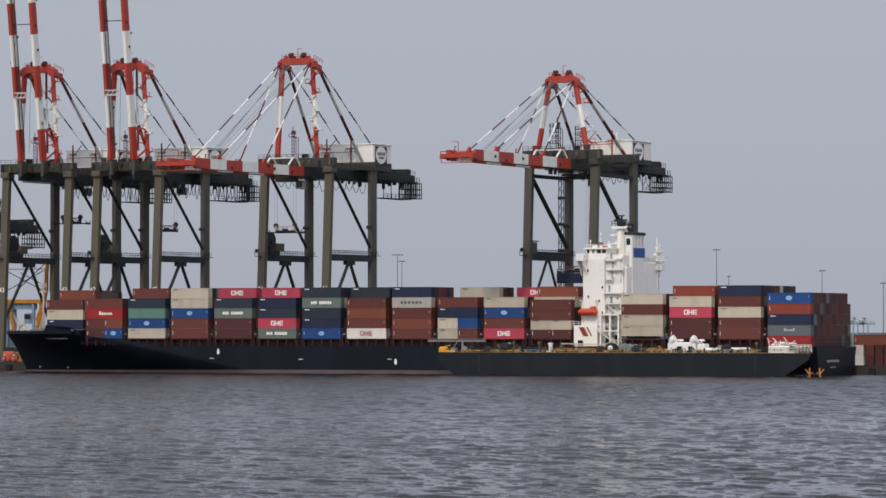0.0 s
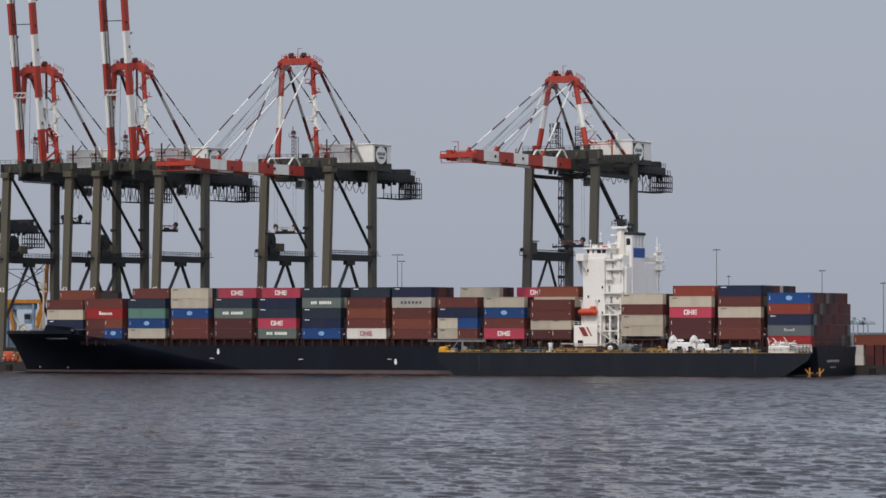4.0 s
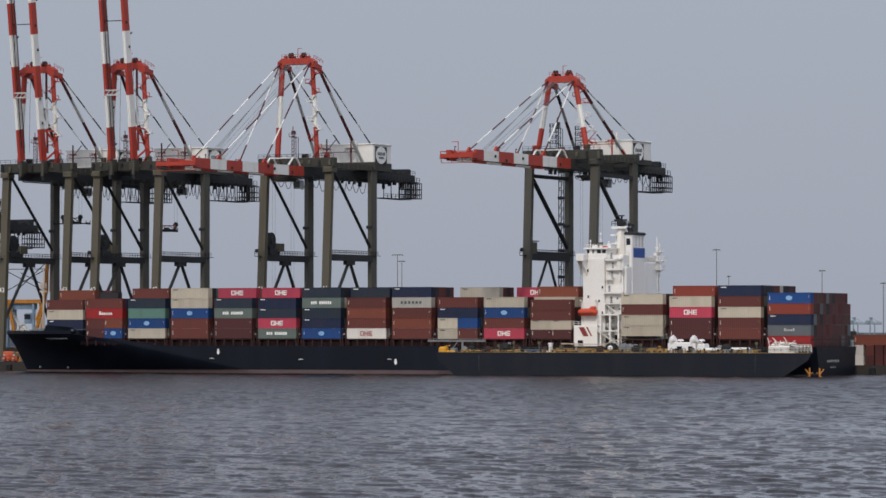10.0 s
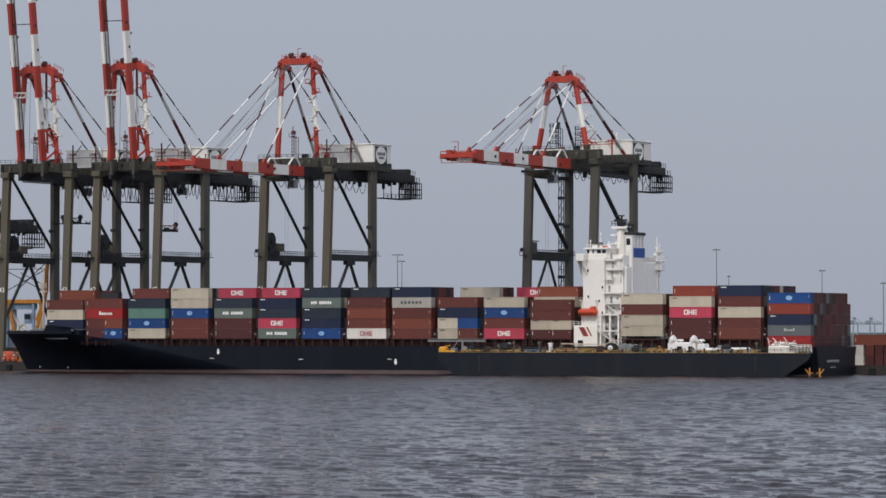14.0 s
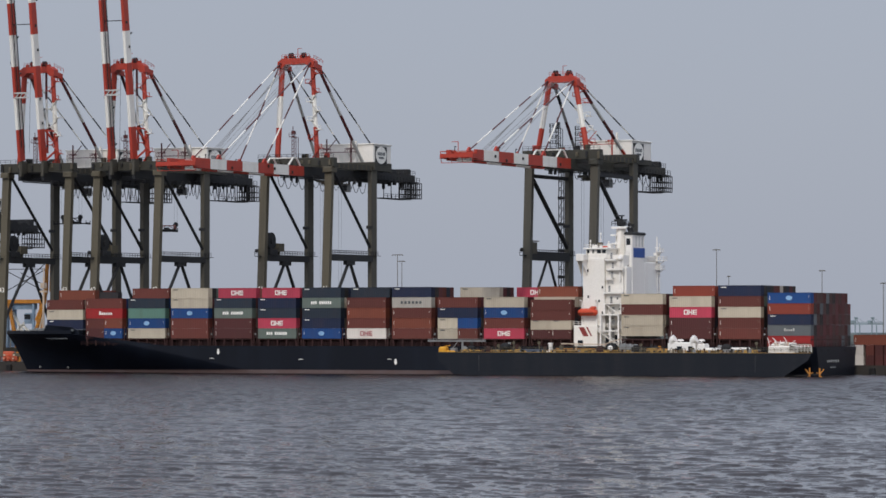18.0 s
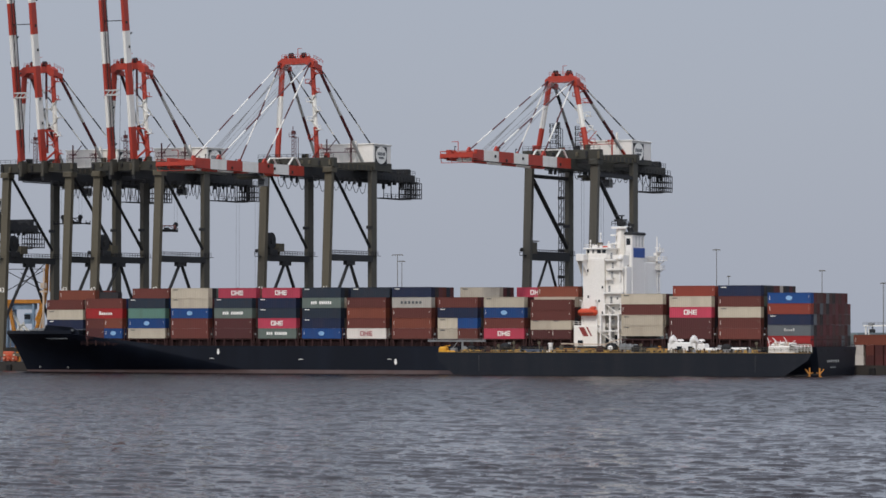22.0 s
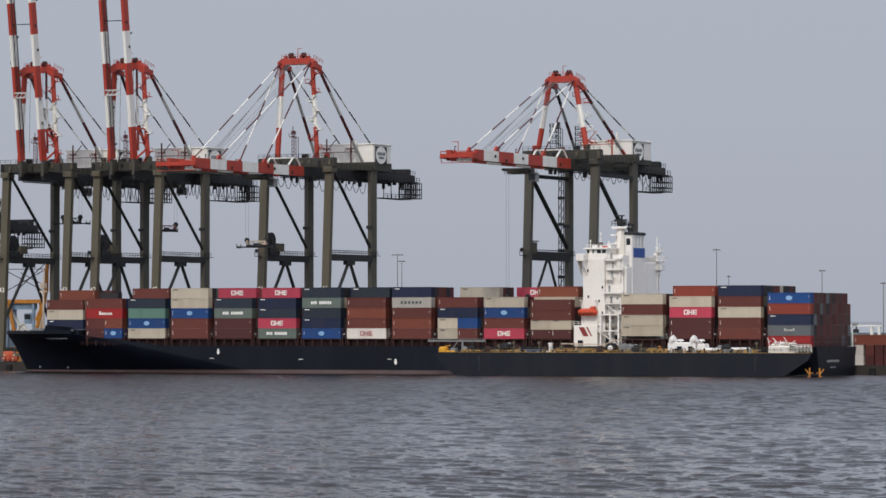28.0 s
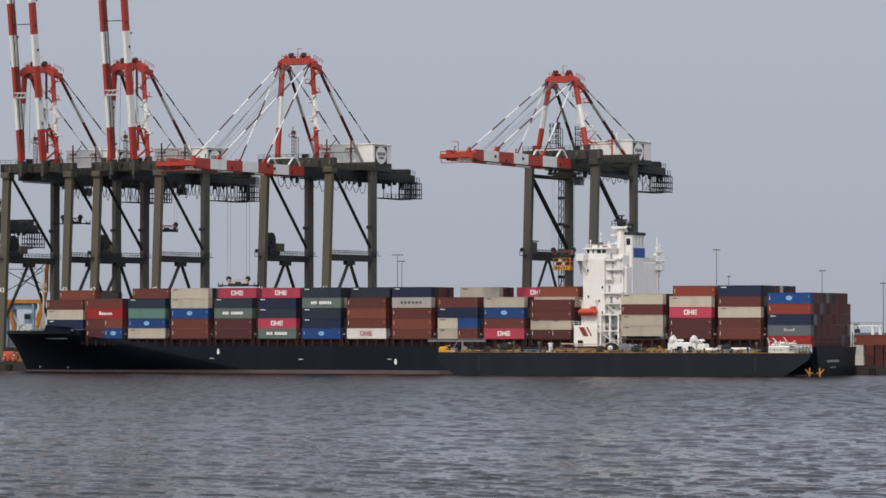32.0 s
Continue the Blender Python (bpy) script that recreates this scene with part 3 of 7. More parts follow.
    for x, y, h in ((x0 + 1.0, 6.0, 1.9), (x0 + 5.2, 9.0, 1.6), (x0 + 1.5, 12, 2.4), (x0 + 2.4, 10, 4.0)):
        bm = B()
        bar(bm, (x, y, 35.25), (x, y, 35.25 + h), 0.2, None, 6)
        ball(bm, (x, y, 35.25 + h), 0.28)
        part("antenna", bm, M["white"], ship)
    # radar mast
    mast = part("radar_mast", (lambda b: (bar(b, (149.0, 13.0, 33.2), (149.3, 13.0, 40.6), 3.4, None, 8, taper=0.78), b)[1])(B()), M["cream"], ship, "cream tapered radar mast")
    bm = B()
    cbox(bm, 147.0, 151.6, 11.0, 15.0, 40.6, 41.2, 0.2)
    cbox(bm, 147.4, 148.6, 10.6, 12.4, 36.2, 36.7, 0.1)
    cbox(bm, 147.0, 148.4, 10.6, 12.4, 38.6, 39.0, 0.1)
    part("mast_platform", bm, M["white"], mast)
    bm = B()
    rail(bm, (147.2, 11.1, 41.4), (151.2, 11.1, 41.4), 1.2, 1.0, 0.14)
    rail(bm, (151.2, 11.1, 41.4), (151.2, 14.9, 41.4), 1.2, 1.0, 0.14)
    bar(bm, (149.4, 13, 41.4), (149.4, 13, 44.4), 0.6, None, 6)
    bar(bm, (147.2, 13, 43.0), (151, 13, 43.0), 0.45)
    bar(bm, (148.2, 12, 44.2), (150.6, 12, 44.2), 0.35)
    box(bm, 148.2, 150.4, 12.2, 13.8, 41.4, 42.6)
    part("radar_scanner", bm, M["dark"], mast)
    # funnel casing
    bm = B()
    cbox(bm, 152.3, 154.4, 8.4, 17.6, 8.1, 39.0, 0.3)
    fun = part("funnel", bm, M["white"], ship, "pale funnel casing with a blue band")
    bm = B()
    cbox(bm, 152.7, 154.46, 9.3, 17.66, 32.6, 35.3, 0.1)
    part("funnel_band", bm, M["blue"], fun, "deep blue painted band")
    bm = B()
    cbox(bm, 152.0, 154.7, 8.1, 17.9, 38.8, 39.6, 0.3)
    part("funnel_cap", bm, M["dark"], fun)
    for y in (9.5, 11.4):
        bm = B()
        bar(bm, (153.4, y, 39.4), (153.0, y - 0.6, 40.9), 0.9, None, 10)
        part("exhaust_pipe", bm, M["dark"], fun)
    for a, b in ((8.3, 11.0),):
        bm = B()
        box(bm, 152.7, 153.9, 8.33, 8.38, 36.0, 37.8)
        part("funnel_louvre", bm, M["glass"], fun)
    for y in (11.2, 13.4, 15.6):
        bm = B()
        box(bm, 154.4, 154.46, y, y + 0.22, 35.6, 38.4)
        part("casing_seam", bm, M["grey"], fun)
    bm = B()
    cbox(bm, 153.62, 154.3, 4.6, 8.3, 8.1, 30.0, 0.1)
    cbox(bm, 153.62, 154.3, 17.7, 29.0, 8.1, 31.5, 0.3)
    part("engine_casing", bm, M["white"], ship)
    bm = B()
    bar(bm, (154.0, 27.6, 31.4), (154.0, 27.6, 38.6), 0.5, None, 6, taper=0.6)
    box(bm, 153.3, 154.7, 26.8, 28.4, 33.4, 34.2)
    bar(bm, (154.0, 26.2, 35.6), (154.0, 29.0, 35.6), 0.25)
    aft = part("aft_mast", bm, M["white"], ship)
    for z, w in ((29.4, 1.6), (31.9, 2.2), (34.3, 1.3)):
        bm = B()
        box(bm, 154.3, 154.4 + w, 25.8, 28.8, z, z + 0.18)
        rail(bm, (154.4, 25.9, z + 0.18), (154.4 + w, 25.9, z + 0.18), 1.0, 0.8, 0.1)
        rail(bm, (154.3 + w, 25.9, z + 0.18), (154.3 + w, 28.7, z + 0.18), 1.0, 0.9, 0.1)
        bar(bm, (154.35, 27, z - 1.4), (154.3 + w, 27, z), 0.18)
        part("mast_platform", bm, M["white"], aft)
    bm = B()
    for y in (26.6, 28.4):
        bar(bm, (154.5, y, 20.0), (154.5, y, 36.8), 0.14)
    for k in range(14):
        bar(bm, (154.5, 26.6, 20.6 + 1.15 * k), (154.5, 28.4, 20.6 + 1.15 * k), 0.1)
    part("mast_ladder", bm, M["white"], aft)
    # rail round the casing top
    bm = B()
    rail(bm, (154.1, 17.9, 31.5), (154.1, 26.0, 31.5), 1.1, 1.4, 0.09)
    part("casing_rail", bm, M["white"], ship)
    bm = B()
    rail(bm, (153.6, 4.8, 33.2), (153.6, 8.2, 33.2), 1.1, 1.2, 0.09)
    part("casing_rail", bm, M["white"], ship)
    # lower white house with slanted red marks, lifeboat above it
    bm = B()
    cbox(bm, 140.4, 147.4, 0.3, 3.0, 8.2, 13.9, 0.12)
    low = part("boat_deck_house", bm, M["cream"], ship, "cream side house with slanted red stripes")
    for dx, w in ((0.9, 1.6), (3.1, 0.5)):
        bm = B()
        v = [bm.verts.new(p) for p in ((141.0 + dx, 0.26, 13.4), (141.0 + dx + w, 0.26, 13.4), (142.4 + dx + w, 0.26, 10.9), (142.4 + dx, 0.26, 10.9))]
        f = bm.faces.new(v)
        e = bmesh.ops.extrude_face_region(bm, geom=[f])
        bmesh.ops.translate(bm, verts=[g for g in e["geom"] if isinstance(g, bmesh.types.BMVert)], vec=(0, -0.03, 0))
        part("house_stripe", bm, M["redmark"], low, "slanted red painted stripe")
    bm = B()
    box(bm, 141.6, 143.2, 0.24, 0.29, 8.4, 9.8)
    part("side_opening", bm, M["glass"], low)
    bm = B()
    rail(bm, (140.4, 0.35, 13.9), (147.4, 0.35, 13.9), 1.0, 1.2, 0.09)
    part("boat_deck_rail", bm, M["white"], low)
    bm = B()
    bar(bm, (142.0, 1.5, 17.5), (146.1, 1.5, 17.5), 2.1, 2.1, 12)
    bar(bm, (146.1, 1.5, 17.5), (146.9, 1.5, 17.6), 2.1, 2.1, 12, 0, 0.5)
    bar(bm, (142.0, 1.5, 17.5), (141.4, 1.5, 17.6), 2.1, 2.1, 12, 0, 0.6)
    lb = part("lifeboat", bm, M["orange"], ship, "enclosed orange lifeboat in its davits")
    bm = B()
    cbox(bm, 144.9, 146.6, 0.8, 2.2, 18.4, 19.1, 0.3)
    part("lifeboat_cabin", bm, M["orange"], lb)
    bm = B()
    box(bm, 141.9, 146.5, 0.22, 0.4, 17.15, 17.32)
    part("fender_strip", bm, M["rust"], lb)
    for x in (141.9, 146.3):
        bm = B()
        bar(bm, (x, 2.7, 13.9), (x, 2.7, 20.6), 0.35)
        bar(bm, (x, 2.7, 20.6), (x, 1.2, 20.8), 0.3)
        bar(bm, (x, 1.3, 20.7), (x, 1.3, 19.0), 0.08)
        part("davit", bm, M["white"], ship)
    # gangway stair down to the deck and open frames beside the house
    bm = B()
    bar(bm, (147.5, 0.4, 12.4), (153.4, 0.4, 8.6), 0.4, 0.2)
    rail(bm, (147.5, 0.15, 12.4), (153.4, 0.15, 8.6), 0.9, 1.4, 0.07)
    part("accommodation_ladder", bm, M["cream"], ship)
    for x in (148.2, 151.0, 153.5):
        bm = B()
        bar(bm, (x, 0.9, 8.1), (x, 0.9, 16.8), 0.45)
        part("frame_post", bm, M["white"], ship)
    for z in (12.2, 16.6):
        bm = B()
        box(bm, 147.6, 153.7, 0.6, 3.0, z, z + 0.35)
        part("frame_deck", bm, M["white"], ship)
    for x in (148.9, 151.6):
        bm = B()
        box(bm, x, x + 1.2, 2.90, 2.96, 9.0, 11.3)
        part("store_door", bm, M["glass"], ship)


superstructure(ship)


# ---------------------------------------------------------------- shipping containers
COL = dict(br=(122, 61, 51), orr=(150, 78, 56), dr=(96, 47, 45), be=(190, 179, 159), nv=(28, 42, 76), sl=(42, 56, 72), bl=(24, 80, 150), tg=(118, 164, 146),
           gg=(122, 136, 126), pk=(182, 62, 82), wh=(214, 206, 196), rd=(190, 42, 42), gy=(178, 172, 162), bg=(120, 126, 130), ro=(156, 66, 48), dk=(58, 54, 54), mg=(112, 60, 62), gb=(96, 70, 66))
WORDS = dict(br="rust-brown", orr="orange-brown", dr="dark maroon", be="beige", nv="navy blue", sl="slate grey-blue", bl="bright blue", tg="pale green", gg="grey-green",
             pk="magenta pink", wh="off-white", rd="bright red", gy="light grey", bg="mid grey", ro="reddish orange", dk="charcoal", mg="faded maroon", gb="grey-brown")
CW, CH = 2.438, 2.87


def container_meshes(L, CH=2.87):
    n = int(L / 0.56)
    bm = B()                      # corrugated side and end walls, roof and floor
    y0, y1, z0, z1 = 0.06, CW - 0.06, 0.14, CH - 0.10
    for y, s in ((y0, 1), (y1, -1)):
        prev = None
        for i in range(4 * n + 1):
            x = 0.12 + (L - 0.24) * i / (4 * n)
            yy = y + s * (0.0 if i % 4 in (0, 1) else 0.045)
            pair = (bm.verts.new((x, yy, z0)), bm.verts.new((x, yy, z1)))
            if prev:
                bm.faces.new((prev[0], pair[0], pair[1], prev[1]))
            prev = pair
    box(bm, 0.1, L - 0.1, 0.08, CW - 0.08, CH - 0.13, CH - 0.07)
    box(bm, 0.1, L - 0.1, 0.08, CW - 0.08, 0.08, 0.16)
    box(bm, 0.05, 0.10, 0.1, CW - 0.1, 0.14, CH - 0.12)
    body = mesh_of("container_walls", bm, M["box"])
    bm = B()                      # rails, posts and corner castings
    for y in (0.0, CW - 0.12):
        box(bm, 0.17, L - 0.17, y, y + 0.12, 0.0, 0.16)
        box(bm, 0.17, L - 0.17, y, y + 0.10, CH - 0.12, CH)
        for x in (0.0, L - 0.17):
            box(bm, x, x + 0.17, y, y + 0.12, 0.0, CH)
    for x in (0.0, L - 0.12):
        box(bm, x, x + 0.12, 0.13, CW - 0.13, 0.0, 0.16)
        box(bm, x, x + 0.12, 0.13, CW - 0.13, CH - 0.12, CH)
    frm = mesh_of("container_frame", bm, M["box"])
    bm = B()                      # double doors with raised locking bars, in one folded sheet
    prof = [(0.14, 0.04)]
    for y in (0.42, 0.86, CW / 2, CW - 0.86, CW - 0.42):
        d = 0.04 if abs(y - CW / 2) > 0.1 else -0.03
        prof += [(y - 0.03, 0.04), (y - 0.03, 0.04 - d), (y + 0.03, 0.04 - d), (y + 0.03, 0.04)]
    prof += [(CW - 0.14, 0.04), (CW - 0.14, 0.09), (0.14, 0.09)]
    lo = [bm.verts.new((L - d, y, 0.17)) for y, d in prof]
    hi = [bm.verts.new((L - d, y, CH - 0.13)) for y, d in prof]
    for i in range(len(prof)):
        j = (i + 1) % len(prof)
        bm.faces.new((lo[i], lo[j], hi[j], hi[i]))
    bm.faces.new(lo[::-1]), bm.faces.new(hi)
    doors = mesh_of("container_doors", bm, M["box"])
    return body, frm, doors


CM = {12.19: container_meshes(12.19), 6.06: container_meshes(6.06), 6.05: container_meshes(6.05, 2.5)}


def mark_mesh(kind, L):
    bm = B()
    y = -0.03
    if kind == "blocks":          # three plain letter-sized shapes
        c, w, h, z = L / 2 - 1.9, 1.15, 1.32, 0.8
        for k in range(3):
            a = c + k * 1.32
            if k == 0:
                box(bm, a, a + w, y, 0, z, z + 0.26), box(bm, a, a + w, y, 0, z + h - 0.26, z + h)
                box(bm, a, a + 0.28, y, 0, z + 0.27, z + h - 0.27), box(bm, a + w - 0.28, a + w, y, 0, z + 0.27, z + h - 0.27)
            elif k == 1:
                box(bm, a, a + 0.3, y, 0, z, z + h), box(bm, a + w - 0.3, a + w, y, 0, z, z + h), box(bm, a + 0.31, a + w - 0.31, y, 0, z + 0.5, z + 0.8)
            else:
                box(bm, a, a + 0.28, y, 0, z, z + h)
                for q in (0, 0.53, 1.06):
                    box(bm, a + 0.29, a + w, y, 0, z + q, z + q + 0.26)
    elif kind == "disc":
        disc(bm, (0, -0.015, 1.45), (0, 1, 0), 0.62, 0.03, 24)
        bmesh.ops.scale(bm, vec=(1.5, 1, 1), verts=bm.verts)
        bmesh.ops.translate(bm, vec=(L / 2, 0, 0), verts=bm.verts)
    elif kind == "bars":          # a line of lettering that cannot be read
        for k in range(10):
            if k != 3:
                a = L / 2 - 3.3 + k * 0.66
                box(bm, a, a + 0.5, y, 0, 1.05, 1.85)
    elif kind == "bars_wide":
        for k in range(6):
            a = L / 2 - 3.4 + k * 1.15
            box(bm, a, a + 0.7, y, 0, 1.1, 1.8)
    elif kind == "short":
        for k in range(6):
            a = L / 2 - 1.6 + k * 0.75
            box(bm, a, a + 0.55, y, 0, 1.0, 1.0 + (1.05 if k == 0 else 0.65))
    elif kind == "thin":
        for k in range(5):
            a = L / 2 - 1.4 + k * 0.62
            box(bm, a, a + 0.42, y, 0, 1.25, 1.25 + (0.75 if k in (0, 4) else 0.45))
    elif kind == "id":            # upright number strip at one end, small one at the other
        for k in range(4):
            box(bm, 0.5, 0.63, y, 0, 1.0 + k * 0.28, 1.22 + k * 0.28)
        for k in range(3):
            box(bm, L - 0.56, L - 0.5, y, 0, 1.5 + k * 0.2, 1.65 + k * 0.2)
    elif kind == "top":
        box(bm, 0.8, 2.3, y, 0, 2.27, 2.48)
    return bm


MARKS = {}


def marking(kind, L, mat, parent):
    key = (kind, L, mat)
    if key not in MARKS:
        MARKS[key] = mesh_of("marking", mark_mesh(kind, L), M[mat])
    ob = new("marking", MARKS[key])
    ob.parent = parent
    ob.location = (0, -0.004, 0)


def container(c, x, y, z, L=12.19, marks=(), group="containers on the ship", where="in a ship stack"):
    body, frm, doors = CM[L]
    ob = new("shipping_container", body)
    ob.location = (x, y, z)
    k = random.uniform(0.93, 1.07) * (0.93 if c in ('be', 'wh', 'gy', 'pk') else 0.75)
    col = rgb(*[min(255, v * k) for v in COL[c]])
    ob.color = col
    size = "forty-foot" if L > 10 else "twenty-foot"
    note = {"blocks": " with large lettering", "disc": " with white badge", "bars": " with white lettering", "short": " with white lettering", "thin": " with pale lettering", "bars_wide": " with grey lettering"}
    extra = "".join(note.get(m[0], "") for m in marks)
    tagged(ob, "%s %s shipping container%s %s" % (WORDS[c], size, extra, where), "container", group)
    for nm, me in (("frame", frm), ("door", doors)):
        p = new(nm, me)
        p.parent = ob
        p.color = col
    for m in marks:
        marking(m[0], L, m[1], ob)
    return ob


ID, IDL, IDT = ("id", "mark"), ("top", "greymark"), ("top", "mark")


def std_marks(c):
    if c in ("br", "orr", "dr", "ro", "mg"):
        return (ID,)
    if c in ("nv", "sl"):
        return (IDT,)
    if c == "be":
        return (IDL,)
    if c == "pk":
        return (("blocks", "mark"),)
    if c == "bl":
        return (("disc", "bluemark"), ("id", "mark"))
    if c == "gg":
        return (("bars", "mark"),)
    if c == "wh":
        return (("blocks", "pinkmark"),)
    if c == "rd":
        return (("short", "mark"),)
    if c == "gy":
        return (("bars_wide", "greymark"),)
    if c == "bg":
        return (("thin", "gy"),)
    return ()


def bay_x(i):
    return i * PITCH + (-1.29 if i >= 11 else 0)


ROWP = 2.475
# bay index, base height, outboard row from the bottom up (pairs are twenty-footers), then rows of the upper tier
BAYS = [
    (-2, 12.75, 1, ["nv", "be", "br"], {4: "orr", 5: "dk", 8: "br"}),
    (-1, BASE, 0, [("dr", "bl"), ("br", "orr"), "rd", "br"], {}),
    (0, BASE, 0, ["be", "bl", "tg", "sl"], {1: "br", 2: "dr", 3: "br", 4: "sl"}),
    (1, BASE, 0, ["br", "br", "bl", "be", "be"], {1: "dk", 2: "gg", 3: "sl", 4: "nv"}),
    (2, BASE, 0, ["dr", "dr", "gg", "sl"], {1: "pk", 8: "br", 9: "dk"}),
    (3, BASE, 0, ["gg", "pk", "sl", "nv"], {1: "pk", 2: "dk", 3: "mg", 4: "dr"}),
    (4, BASE, 0, ["bl", "nv", "sl", "gg"], {0: "sl", 1: "dk", 2: "nv", 3: "sl"}),
    (5, BASE, 0, ["wh", "br", "orr", "br"], {1: "sl", 2: "dk", 3: "nv", 4: "dk"}),
    (6, BASE, 0, ["br", "orr", "br", "gy"], {0: "nv", 1: "dk", 2: "mg", 3: "br", 4: "sl", 5: "mg"}),
    (7, BASE, 0, [("be", "br"), ("be", "bl"), "nv", "br"], {6: "be", 7: "mg", 8: "dk", 9: "mg"}),
    (8, BASE, 0, ["pk", "br", "bl", "be"], {9: "pk", 10: "dr"}),
    (9, BASE, 0, [("dr", "dr"), ("be", "be"), "br", "br"], {2: "orr", 3: "dk", 4: "br", 5: "dr", 9: "sl"}),
    (11, BASE + 0.75, 0, ["be", "be", "br", "be"], {}),
    (12, BASE, 0, ["dr", "dr", "pk", "be"], {1: "ro", 2: "dr", 3: "mg"}),
    (13, BASE, 0, ["br", "br", "be", "br"], {0: "nv", 1: "dk", 2: "sl", 3: "dk", 4: "mg", 5: "br", 6: "gy", 7: "dk", 8: "sl", 9: "mg", 10: "dk"}),
    (14, 8.2, 0, ["rd", "bg", "nv", "ro", "bl"], {}),
]
EMPTY = {(2, 3), (2, 4), (8, 3), (8, 4), (8, 5)}       # rows being worked by the cranes


def ship_stacks():
    fill = B()
    stern_cols = ["mg", "gb", "dr", "gb", "mg", "gb", "dr", "mg", "dk", "gb", "mg", "bg", "gb"]
    for i, base, r0, col, upper in BAYS:
        x = bay_x(i)
        if i == -2:
            x = -29.4
        y = 0.1 + ROWP * r0 + (1.0 if i == -2 else 0)
        for k, c in enumerate(col):
            z = base + k * TIER - (0.375 * min(k, 2) if i == 9 else 0)      # two low twenty-foot tiers under bay nine
            if isinstance(c, tuple):
                for j, cc in enumerate(c):
                    container(cc, x + j * 6.12, y, z, 6.05 if i == 9 else 6.06, std_marks(cc) if cc != 'bl' or i == -1 else ())
            else:
                container(c, x, y, z, 12.19, () if i == 14 and c == "rd" else std_marks(c))
        n = len(col)
        top = 4 if n > 3 else 3
        for r, c in upper.items():
            container(c, x, 0.1 + ROWP * r + (0.0 if i != -2 else 0.5), base + top * TIER, 12.19, std_marks(c))
        last = 12 if i > -1 else (11 if i == -1 else 10)
        for r in range(r0 + 1, last + 1):
            levels = n if n != 5 or i == 14 else 4
            if (i, r) in EMPTY:
                levels = 3 if i == 2 else 2
            for k in range(levels):
                if i == 14:
                    if k == 4 and r == 12:
                        continue
                    container(stern_cols[(r * 5 + k * 3) % 13], x, 0.1 + ROWP * r, base + k * TIER, 12.19, ())
                elif k == levels - 1:
                    cc = "be" if i == 9 and r < 4 else random.choice(["br", "dr", "sl", "nv", "be", "orr", "mg", "gg", "bl"])
                    container(cc, x, 0.1 + ROWP * r, base + k * TIER, 12.19, ())
                else:
                    box(fill, x, x + 12.19, 0.1 + ROWP * r, 0.1 + ROWP * r + CW, base + k * TIER, base + k * TIER + CH)
    solo("container_block", fill, M["mixed"], "mixed-colour steel containers packed in the inner deck rows", "containers", kind="stuff")


ship_stacks()
low_box = container("dk", bay_x(-1) + 0.4, 0.1 + 3 * ROWP, BASE + 4 * TIER, 6.06, ())
low_box.scale = (1, 1, 0.66)
tagged(low_box, "low charcoal twenty-foot half-height container on a ship stack", "container", "containers on the ship")


